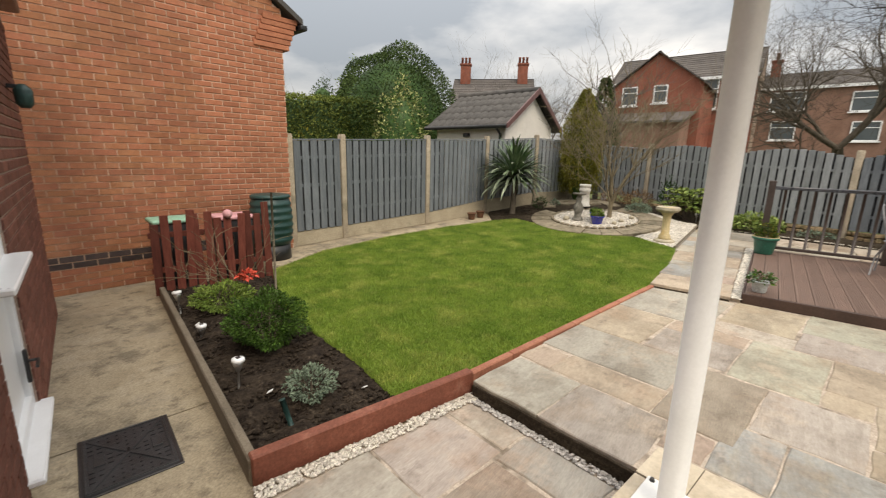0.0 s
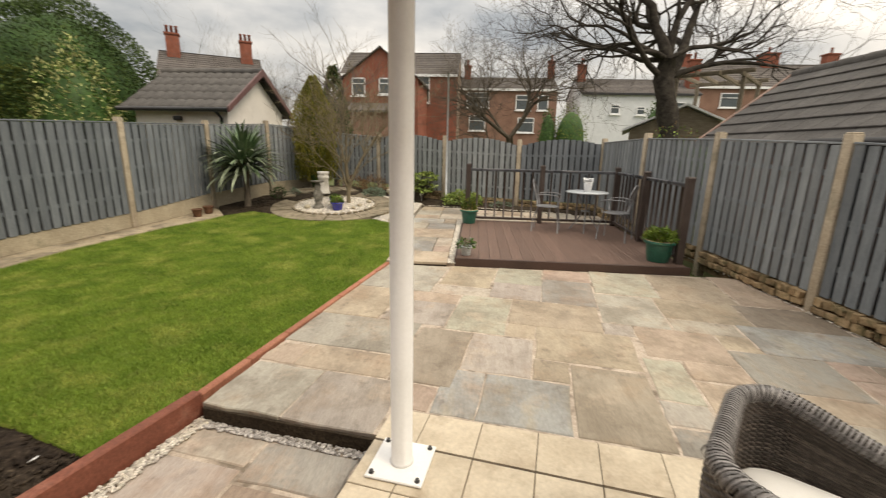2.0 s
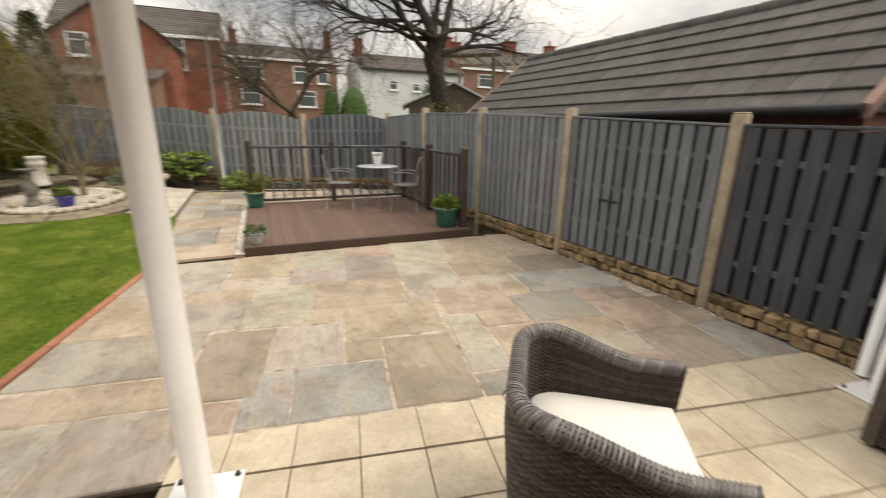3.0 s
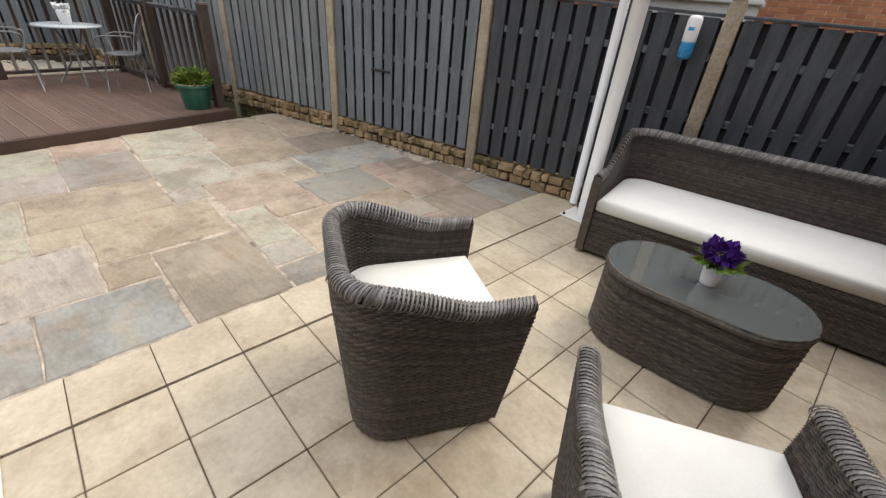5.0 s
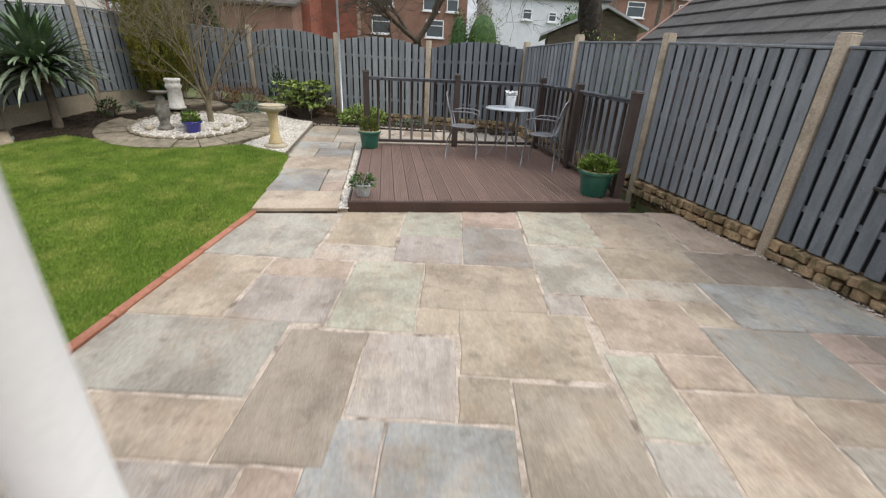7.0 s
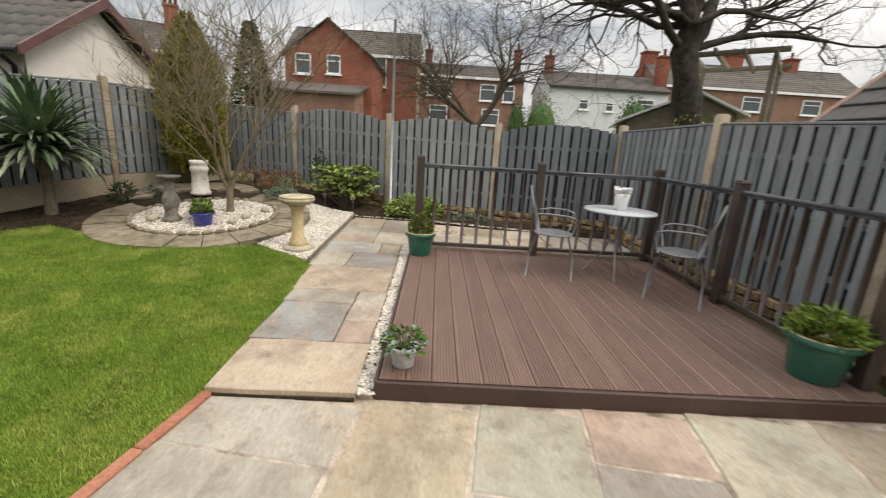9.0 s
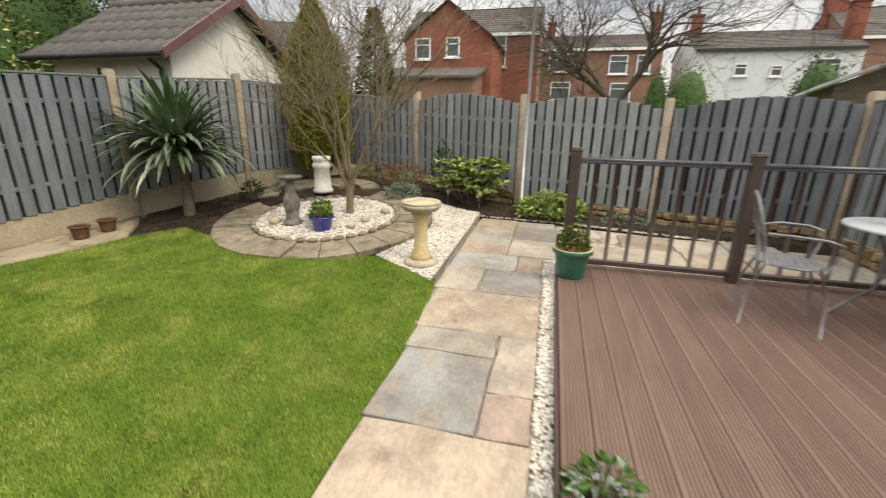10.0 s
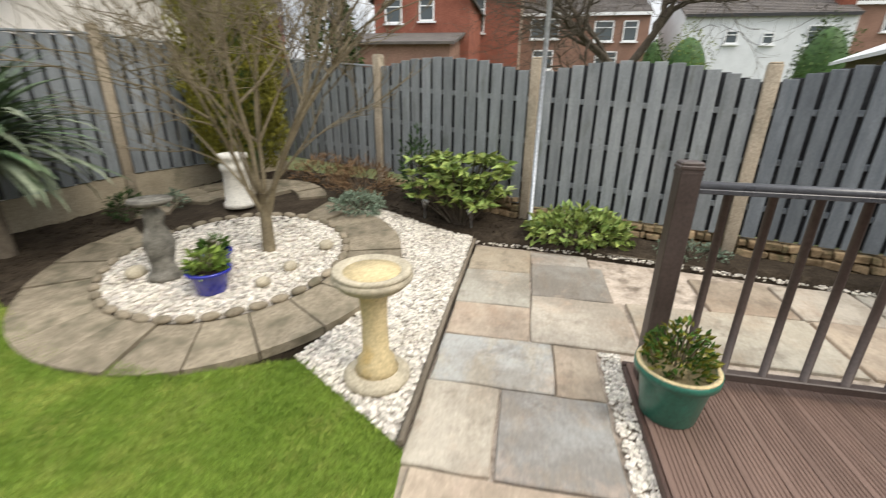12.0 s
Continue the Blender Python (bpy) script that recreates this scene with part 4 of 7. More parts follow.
for k, (a, c) in enumerate(zip(LEFT, LEFT[1:])):
    fence_panel(FENCE_L, a[:2], c[:2], (a[2] + 0.24, c[2] + 0.24), (a[3] - 0.03, c[3] - 0.03), M_SLATM if k >= 3 else M_SLAT, "slate-grey painted slats")
    gravel_board(FENCE_L, a[:2], c[:2], (a[2], c[2]), (a[2] + 0.235, c[2] + 0.235))
for k, (a, c) in enumerate(zip(BACK, BACK[1:])):
    m = M_SLAT if k == 3 else M_SLATW
    fence_panel(FENCE_B, a[:2], c[:2], (a[2] + 0.22, c[2] + 0.22), (a[3] - 0.07, c[3] - 0.07), m,
                "dark grey arched panel" if k == 3 else "weathered pale grey panel with an arched top", arch=0.0 if k == 0 else 0.13)
for k, (a, c) in enumerate(zip(RIGHT, RIGHT[1:])):
    m = M_SLATD if k >= 4 else M_SLATM if k < 3 else M_SLAT
    fence_panel(FENCE_R, a[:2], c[:2], (a[2] + 0.19, c[2] + 0.19), (a[3] - 0.04, c[3] - 0.04), m,
                "near-black painted slats" if k >= 4 else "dark slate-grey painted slats")


def stone_base(p0, p1, z0, z1, rows, label):
    """A low band of small split stones under a fence panel."""
    L = dist(p0, p1) - 0.11
    ob = thing("stone_kerb", label, "low wall", at=along(p0, p1), group="fence stone kerbs", kind="structure")
    core = Geo()
    core.box((0.055 + L / 2, 0.03, (z0 + z1) / 2 - 0.06), (L, 0.08, z1 - z0 + 0.1))
    part("core", core, M_WALLST, ob)
    z = z0
    for r in range(rows):
        x, h = 0.06, (z1 - z0) / rows
        while x < L:
            w = min(RNG.uniform(0.05, 0.17), L + 0.05 - x)
            if w < 0.04:
                break
            hh = h * RNG.uniform(0.7, 1.08)
            st = Geo()
            st.box((w / 2, 0, 0), (w - 0.010, 0.10, hh - 0.006), 0.007)
            k = RNG.uniform(0, 9)
            st.v = [(p[0] + 0.014 * noise.noise(Vector((p[0] * 9, p[2] * 12, k))), p[1] + 0.016 * noise.noise(Vector((p[0] * 11 + 5, p[2] * 11, k))), p[2] + 0.012 * noise.noise(Vector((p[0] * 10, 7, k)))) for p in st.v]
            part("stone", st, M_WALLST, ob, at=pose(x, -0.03 + RNG.uniform(-0.012, 0.012), z + h * 0.5, RNG.uniform(-5, 5), RNG.uniform(-5, 5), RNG.uniform(-4, 4)))
            x += w
        z += h
    return ob


for a, c in zip(RIGHT[:6], RIGHT[1:6]):
    stone_base(a[:2], c[:2], (a[2] + c[2]) / 2 + 0.005, (a[2] + c[2]) / 2 + 0.18, 2, "buff split stone kerb under the fence, mossy in places")
for a, c in zip(BACK[1:], BACK[2:]):
    stone_base(a[:2], c[:2], (a[2] + c[2]) / 2 - 0.02, (a[2] + c[2]) / 2 + 0.21, 3, "buff split stone kerb at the back fence")

# ---- deck with balustrade ----
DZ = 0.11
deck = thing("deck", "brown grooved composite deck with a dark fascia", "deck", at=pose(5.70, 0, 0), kind="structure")
dk = Geo()
bw, nb = 0.150, 20
prof = []
half = bw / 2 - 0.003
for k in range(7):
    x0 = -half + 0.006 + k * (2 * half - 0.012) / 7
    x1 = x0 + (2 * half - 0.012) / 7
    prof += [(x0 + 0.002, 0.0), (x1 - 0.006, 0.0), (x1 - 0.0045, -0.0045), (x1 - 0.001, -0.0045)]
prof = [(-half, -0.004)] + prof[:-2] + [(half, -0.004)]
vs = [(x, y, z) for x in (0.0, 3.12) for y, z in prof]
n = len(prof)
fs = [(i, i + n, i + n + 1, i + 1) for i in range(n - 1)]
vs += [(0.0, -half, -0.024), (0.0, half, -0.024), (3.12, -half, -0.024), (3.12, half, -0.024)]
fs += [(0, 2 * n, 2 * n + 2, n), (n - 1, 2 * n - 1, 2 * n + 3, 2 * n + 1), (2 * n, 2 * n + 1, 2 * n + 3, 2 * n + 2)]
dk.add(vs, fs)
board_me = dk.mesh("board", M_DECK)
for k in range(nb):
    part("board", board_me, M_DECK, deck, at=pose(0.02, 0.735 - bw * (k + 0.5) - 0.01, DZ))
f = Geo()
f.box((0.0, -0.78, 0.052), (0.028, 3.04, 0.112), 0.004)
part("fascia", f, M_DECKF, deck, "dark red-brown front board")
f = Geo()
f.box((1.56, 0.738, 0.052), (3.1, 0.02, 0.112), 0.004)
part("fascia", f, M_DECKF, deck)
# one solid box, its colour darkened as the shade beneath the boards
f = Geo()
f.box((1.56, -0.78, 0.03), (3.0, 2.95, 0.09))
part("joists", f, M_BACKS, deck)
f = Geo()
f.box((3.15, -0.78, 0.055), (0.03, 3.04, 0.10), 0.004)
part("fascia", f, M_DECKF, deck)

rail = thing("balustrade", "dark brown deck balustrade with square posts and grey-black handrail", "railing", at=pose(0, 0, DZ))
CORNERS = [(8.73, 0.655), (8.72, -0.79), (8.73, -2.22), (7.29, -2.22), (5.88, -2.22)]
pg = Geo()
pg.box((0, 0, 0.57), (0.092, 0.092, 1.14), 0.006)
pg.box((0, 0, 1.115), (0.10, 0.10, 0.018), 0.004)
pg.box((0, 0, 1.09), (0.096, 0.096, 0.006))
post_me = pg.mesh("post", M_RAIL)
for x, y in CORNERS:
    part("post", post_me, M_RAIL, rail, at=pose(x, y, 0))
sp = Geo()
sp.tube([(0, 0, 0.09), (0, 0, 1.02)], 0.019, 8)
spin_me = sp.mesh("spindle", M_RAIL)
for (xa, ya), (xb, yb) in zip(CORNERS, CORNERS[1:]):
    L = math.hypot(xb - xa, yb - ya)
    hr = Geo()
    hr.tube([(xa, ya, 1.035), (xb, yb, 1.035)], 0.021, 10)
    hr.box(((xa + xb) / 2, (ya + yb) / 2, 1.012), (abs(xb - xa) + 0.03, abs(yb - ya) + 0.03, 0.022), 0.003)
    part("handrail", hr, M_RAILTOP, rail, "glossy grey-black handrail")
    br = Geo()
    br.box(((xa + xb) / 2, (ya + yb) / 2, 0.075), (abs(xb - xa) + 0.04, abs(yb - ya) + 0.04, 0.045), 0.005)
    part("bottom_rail", br, M_RAIL, rail)
    for k in range(1, 8):
        u = k / 8
        part("spindle", spin_me, M_RAIL, rail, at=pose(xa + (xb - xa) * u, ya + (yb - ya) * u, 0))

# ---- canopy poles ----


def canopy_pole(x, y, turn, top=2.62):
    ob = thing("canopy_pole", "round white steel pole bolted down by a square plate", "pole", at=pose(x, y, 0, 0, 0, turn), group="canopy poles")
    gp = Geo()
    gp.tube([(0, 0, 0.01), (0, 0, top)], 0.053, 28)
    gp.lathe([(0.053, 0.012), (0.060, 0.014), (0.056, 0.024), (0.053, 0.03)], n=28)
    part("tube", gp, M_WHITE, ob)
    pl = Geo()
    pl.box((0, 0, 0.008), (0.285, 0.285, 0.014), 0.004)
    part("base_plate", pl, M_WHITE, ob)
    for sx in (-1, 1):
        for sy in (-1, 1):
            bt = Geo()
            bt.lathe([(0.014, 0.014), (0.014, 0.018), (0.010, 0.019), (0.010, 0.03), (0.006, 0.033)], (sx * 0.115, sy * 0.115, 0), 6, False)
            part("bolt", bt, M_BOLT, ob, "dark bolt head")
    return ob


canopy_pole(2.02, 0.81, -9)
canopy_pole(1.34, -2.84, -9)
beam = Geo()
pa, pb = (2.05, 1.0), (1.43, -3.0)
beam.box((dist(pa, pb) / 2, 0, 2.68), (dist(pa, pb), 0.08, 0.12), 0.01)
solo("canopy_beam", beam, M_WHITE, "white canopy beam carried by the poles", "beam", kind="structure", at=along(pa, pb))
dp = Geo()
dp.tube([(1.50, -3.02, 0.02), (1.50, -3.02, 2.1), (1.485, -3.0, 2.2), (1.42, -2.92, 2.6)], 0.034, 14)
dp.lathe([(0.04, 2.02), (0.042, 2.03), (0.042, 2.10), (0.04, 2.11)], (1.50, -3.02, 0), 14)
solo("drainpipe", dp, M_UPVC, "slim white plastic drainpipe beside the canopy pole", "drainpipe")

# ---- rattan furniture ----


def weave(path_fn, u_n, rows, z_fn, thick=0.006):
    """Horizontal rattan strands over a shell: path_fn(u) gives the plan point and its outward normal, z_fn(u) the bottom and top heights."""
    gv_ = Geo()
    for r in range(rows):
        vs, fs = [], []
        for i in range(u_n + 1):
            u = i / u_n
            (px, py), (nx, ny) = path_fn(u)
            z0_, z1_ = z_fn(u)
            hgt = (z1_ - z0_) / rows
            off = thick * (0.1 + 0.9 * ((i // 2 + r) % 2))
            zc = z0_ + hgt * (r + 0.5)
            for k, (dz, do) in enumerate(((-0.46, -0.002), (-0.25, 0.8), (0.25, 0.8), (0.46, -0.002))):
                vs.append((px + nx * off * (do if do > 0 else 0) - (nx * 0.001 if do < 0 else 0), py + ny * off * (do if do > 0 else 0) - (ny * 0.001 if do < 0 else 0), zc + dz * hgt))
        for i in range(u_n):
            for k in range(3):
                q = i * 4 + k
                fs.append((q, q + 4, q + 5, q + 1))
        gv_.add(vs, fs, False)
    return gv_


def tub_plan(w, d, r, t):
    """Plan of a tub chair's shell, open to +y: a function of u (0 to 1) giving point and outward normal."""
    hw = w / 2
    pts = []
    pts += [(-hw, d / 2 - (d - r) * k / 8) for k in range(8)]
    na = 7 if w < 1 else 10
    pts += [(-hw + r - r * math.cos(math.pi / 2 * k / na), -d / 2 + r - r * math.sin(math.pi / 2 * k / na)) for k in range(na + 1)]
    right = [(-x, y) for x, y in reversed(pts)]
    pts = pts + right
    ln_ = [0]
    for a, b in zip(pts, pts[1:]):
        ln_.append(ln_[-1] + math.hypot(b[0] - a[0], b[1] - a[1]))

    def fn(u, off=0.0):
        s = min(max(u, 0), 1) * ln_[-1]
        i = max(0, min(len(pts) - 2, int(np.searchsorted(ln_, s, side="right")) - 1))
        k = (s - ln_[i]) / max(1e-9, ln_[i + 1] - ln_[i])
        x, y = pts[i][0] + (pts[i + 1][0] - pts[i][0]) * k, pts[i][1] + (pts[i + 1][1] - pts[i][1]) * k
        dx, dy = pts[i + 1][0] - pts[i][0], pts[i + 1][1] - pts[i][1]
        q = math.hypot(dx, dy)
        nx, ny = dy / q, -dx / q
        if nx * x + ny * y < 0 and y < d / 2 - 0.01:
            nx, ny = -nx, -ny
        return (x + nx * off, y + ny * off), (nx, ny)

    return fn


def rattan_seat(name, label, category, w, d, r, at, back, arm, seat, group="", cushion_t=0.10):
    """A rattan tub seat: woven shell outside and inside, thick rolled rim, seat box and cushion."""
    ob = thing(name, label, category, at=at, group=group)
    fn = tub_plan(w, d, r, 0.06)

    def top(u):
        k = 1 - abs(2 * u - 1)
        side = 0.36 if w < 1 else 0.20
        e = min(1, max(0, (k - side * 0.45) / (side * 1.25)))
        return arm + (back - arm) * (e * e * (3 - 2 * e))

    un = 190 if w < 1 else 300
    shell = Geo()
    vs, fs = [], []
    for i in range(61):
        u = i / 60
        (ox, oy), nn = fn(u, -0.004)
        (ix, iy), _ = fn(u, -0.050)
        vs += [(ox, oy, 0.03), (ox, oy, top(u) - 0.02), (ix, iy, top(u) - 0.02), (ix, iy, 0.03)]
    for i in range(60):
        for k in range(3):
            fs.append((4 * i + k, 4 * i + 4 + k, 4 * i + 5 + k, 4 * i + 1 + k))
    fs += [(0, 1, 2, 3), (243, 242, 241, 240)]
    shell.add(vs, fs)
    part("shell", shell, M_RATTANB, ob)
    part("outer_weave", weave(lambda u: fn(u), un, 62, lambda u: (0.02, top(u) - 0.02)), M_RATTAN, ob)
    inner = lambda u: (fn(u, -0.054)[0], (-fn(u)[1][0], -fn(u)[1][1]))
    part("inner_weave", weave(inner, un, 34, lambda u: (seat - 0.05, top(u) - 0.01)), M_RATTAN, ob)
    rim_ = Geo()
    pts = []
    for i in range(71):
        u = i / 70
        (x, y), _ = fn(u, -0.027)
        pts.append((x, y, top(u)))
    rim_.tube(pts, 0.028, 10)
    wr = Geo()
    for i in range(260):
        u0 = (i + 0.5) / 260
        (x, y), (nx, ny) = fn(u0, -0.027)
        z = top(u0)
        (x2, y2), _ = fn(min(1, u0 + 0.004), -0.027)
        L = 0.45 * (w + 2 * d) / 260
        tx, ty = (x2 - x), (y2 - y)
        q = math.hypot(tx, ty) or 1
        tx, ty = tx / q, ty / q
        vs2, fs2 = [], []
        for k in range(9):
            a = math.pi * (k / 8) * 1.5 - 0.25 * math.pi
            rr_ = 0.0295 + 0.0045 * (i % 2)
            cx_, cz_ = math.cos(a) * rr_, math.sin(a) * rr_
            for e_ in (-L, L):
                sl = 0.026 * (k / 4 - 1)
                vs2.append((x + nx * cx_ + tx * (e_ + sl), y + ny * cx_ + ty * (e_ + sl), z + cz_))
        for k in range(8):
            fs2.append((2 * k, 2 * k + 1, 2 * k + 3, 2 * k + 2))
        wr.add(vs2, fs2, True)
    roll = part("rim", rim_, M_RATTANB, ob)
    part("binding", wr, M_RATTANR, roll, "lighter grey wrapped rim")
    for sx in (0, 1):
        cap = Geo()
        (x, y), _ = fn(float(sx), -0.027)
        cap.box((x, y - 0.004, (arm + 0.02) / 2 + 0.01), (0.056, 0.012, arm - 0.01), 0.004)
        part("arm_front", cap, M_RATTAN, ob)
    base = Geo()
    base.box((0, d / 2 - 0.03, (seat - 0.10) / 2 + 0.02), (w - 0.11, 0.02, seat - 0.12), 0.004)
    base.box((0, 0.06, seat - 0.11), (w - 0.30, d - 0.26, 0.03), 0.004)
    part("seat_base", base, M_RATTANB, ob)
    part("front_weave", weave(lambda u: ((-(w - 0.11) / 2 + (w - 0.11) * u, d / 2 - 0.02), (0, 1)), 60 if w < 1 else 150, 26, lambda u: (0.03, seat - 0.10)), M_RATTAN, ob)
    # cushion follows the shell's plan
    cu = Geo()
    n_ = 40
    ring = [fn(i / n_, -0.062)[0] for i in range(n_ + 1)]
    ring = [(x, min(y, d / 2 - 0.015)) for x, y in ring]
    m_ = len(ring)
    cy_ = -0.02
    levels = ((0.975, -0.095), (1.0, -0.08), (1.0, -0.025), (0.985, -0.008), (0.95, 0.0), (0.6, 0.008), (0.1, 0.01))
    vs, fs = [], []
    for sc_, z in levels:
        vs += [(x * sc_, cy_ + (y - cy_) * sc_, seat + z) for x, y in ring]
    for l in range(len(levels) - 1):
        for i in range(m_):
            a, b = l * m_ + i, l * m_ + (i + 1) % m_
            fs.append((a, b, b + m_, a + m_))
    fs.append(tuple(range((len(levels) - 1) * m_, len(levels) * m_)))
    cu.add(vs, fs, True)
    part("cushion", cu, M_CUSH, ob, "cream fabric seat cushion")
    return ob


def taper(ob, foot):
    """Draws a seat in towards its foot."""
    done = set()
    for o in ob.children_recursive:
        if o.data and o.data.name not in done:
            done.add(o.data.name)
            for v in o.data.vertices:
                k = foot + (1 - foot) * min(1.0, max(0.0, v.co.z) / 0.62)
                v.co.x *= k
                v.co.y *= k


def facing(x, y, fx, fy, z=0.0):
    """Stands a seat at x, y so that its open side (+y) looks along fx, fy."""
    return pose(x, y, z, 0, 0, math.degrees(math.atan2(-fx, fy)))


taper(rattan_seat("armchair", "grey-brown woven rattan tub armchair with cream cushion", "armchair", 0.67, 0.66, 0.18, facing(1.265, -0.555, -0.58, -0.81), 0.73, 0.62, 0.48, "rattan armchairs"), 0.85)
taper(rattan_seat("armchair", "grey-brown woven rattan tub armchair near the house wall", "armchair", 0.67, 0.66, 0.18, facing(0.19, -0.34, 0.34, -0.94), 0.73, 0.62, 0.48, "rattan armchairs"), 0.85)
rattan_seat("sofa", "long grey-brown rattan sofa with one cream cushion", "sofa", 1.85, 0.74, 0.20, facing(0.245, -2.60, 0.0, 1.0), 0.76, 0.56, 0.43)


def stadium(l, w, n=12):
    r = w / 2
    pts = [(l / 2 - r + r * math.cos(a), r * math.sin(a)) for a in np.linspace(-math.pi / 2, math.pi / 2, n)]
    return pts + [(-x, -y) for x, y in pts]


def coffee_table(at):
    ob = thing("coffee_table", "oval grey-brown rattan coffee table with a glass top", "coffee table", at=at)
    l, w = 0.90, 0.50
    ring = stadium(l, w, 14)
    ln_ = ring + ring[:1]

    def fn(u):
        s = u * (len(ln_) - 1)
        i = min(len(ln_) - 2, int(s))
        k = s - i
        (x0, y0), (x1, y1) = ln_[i], ln_[i + 1]
        dx, dy = x1 - x0, y1 - y0
        q = math.hypot(dx, dy) or 1
        return (x0 + dx * k, y0 + dy * k), (dy / q, -dx / q)

    core = Geo()
    core.prism([(x * 0.985, y * 0.985) for x, y in ring], 0.02, 0.40)
    part("core", core, M_RATTANB, ob)
    # sample evenly along the outline
    acc = [0]
    for a, b in zip(ln_, ln_[1:]):
        acc.append(acc[-1] + dist(a, b))

    def even(u):
        s = u * acc[-1]
        i = max(0, min(len(ln_) - 2, int(np.searchsorted(acc, s, side="right")) - 1))
        q = (s - acc[i]) / max(1e-9, acc[i + 1] - acc[i])
        return fn((i + q) / (len(ln_) - 1))

    part("weave", weave(even, 150, 28, lambda u: (0.012, 0.40)), M_RATTAN, ob)
    rim_ = Geo()
    rim_.tube([(x * 0.985, y * 0.985, 0.405) for x, y in ring + ring[:1]], 0.018, 8, caps=False)
    part("rim", rim_, M_RATTAN, ob)
    gt = Geo()
    gt.prism(stadium(l + 0.005, w + 0.005, 20), 0.424, 0.432)
    part("glass_top", gt, M_GLASS, ob, "clear glass top that mirrors the sky")
    return ob


coffee_table(pose(0.37, -1.61, 0, 0, 0, -4))

# ---- pots and plants: shared makers ----


def leaf_mesh(name, pos, way, size, mat, wide=0.45, bend=0.25):
    """Leaves as folded diamonds at pos, pointing along way."""
    n_ = len(pos)
    way = way / (np.linalg.norm(way, axis=1, keepdims=True) + 1e-9)
    up = RNG.normal(size=(n_, 3)) + np.array([0, 0, 0.8])
    side = np.cross(way, up)
    side /= np.linalg.norm(side, axis=1, keepdims=True) + 1e-9
    nrm = np.cross(side, way)
    s = (np.full(n_, size) if np.isscalar(size) else size)[:, None] * RNG.uniform(0.7, 1.25, (n_, 1))
    tip = pos + way * s - nrm * s * bend
    mid = pos + way * s * 0.5 + nrm * s * 0.06
    v = np.stack([pos, mid + side * s * wide / 2, tip, mid - side * s * wide / 2], 1).reshape(-1, 3)
    return bulk(name, v, np.arange(4 * n_).reshape(-1, 4), mat)


def ball_points(n_, rx, ry, rz, fill=0.35, lump=0.18):
    """Points in the outer skin of a lumpy ball, and their outward ways."""
    d = RNG.normal(size=(n_, 3))
    d /= np.linalg.norm(d, axis=1, keepdims=True)
    l = 1 + lump * (np.sin(d[:, 0] * 5.1 + 1) * np.cos(d[:, 1] * 4.3) + 0.6 * np.sin(d[:, 2] * 7 + d[:, 0] * 6))
    k = (1 - fill * RNG.uniform(0, 1, n_) ** 1.5) * l
    p = d * k[:, None] * np.array([rx, ry, rz])
    return p, d


def shrub(x, y, z, rx, ry, rz, n_, size, mat, label, name="shrub", category="shrub", wide=0.5, stems=7, up=0.3, group=""):
    ob = thing(name, label, category, at=pose(x, y, z), group=group)
    p, d = ball_points(n_, rx, ry, rz)
    keep = p[:, 2] > -rz * 0.93
    p, d = p[keep], d[keep]
    way = d + RNG.normal(scale=0.5, size=p.shape) + np.array([0, 0, up])
    part("foliage", leaf_mesh("foliage", p + np.array([0, 0, rz * 0.92]), way, size, mat, wide), mat, ob)
    st = Geo()
    for k in range(stems):
        a = 2 * math.pi * k / stems
        st.tube([(0.03 * math.cos(a), 0.03 * math.sin(a), -0.05), (rx * 0.35 * math.cos(a), ry * 0.35 * math.sin(a), rz * 0.8), (rx * 0.65 * math.cos(a), ry * 0.65 * math.sin(a), rz * 1.5)], [0.012, 0.008, 0.004], 5)
    part("woody_base", st, M_BARK, ob)
    return ob


def pot(x, y, z, r, h, mat, label, name="plant_pot", soil=True, rim=0.016, taper=0.74, group=""):
    ob = thing(name, label, "plant pot", at=pose(x, y, z), group=group)
    gp = Geo()
    gp.lathe([(r * taper * 0.96, 0.0), (r * taper, 0.008), (r * 0.93, h * 0.80), (r * 0.95, h * 0.83), (r, h * 0.84), (r + rim, h * 0.86), (r + rim, h * 0.985), (r + rim - 0.006, h), (r - 0.012, h), (r - 0.02, h * 0.9), (0.01, h * 0.88)], n=32)
    part("body", gp, mat, ob)
    if mat is M_POTG:
        lip = Geo()
        lip.lathe([(r - 0.016, h - 0.02), (r - 0.010, h + 0.001), (r + rim - 0.007, h + 0.004), (r + rim - 0.003, h - 0.002)], n=32)
        part("rim", lip, M_BATH, ob, "cream inner rim")
    if soil:
        so = Geo()
        so.lathe([(r - 0.021, h * 0.86), (r - 0.022, h * 0.905), (0.01, h * 0.93)], n=24)
        part("soil", so, M_SOIL, ob, "dark potting soil")
    return ob


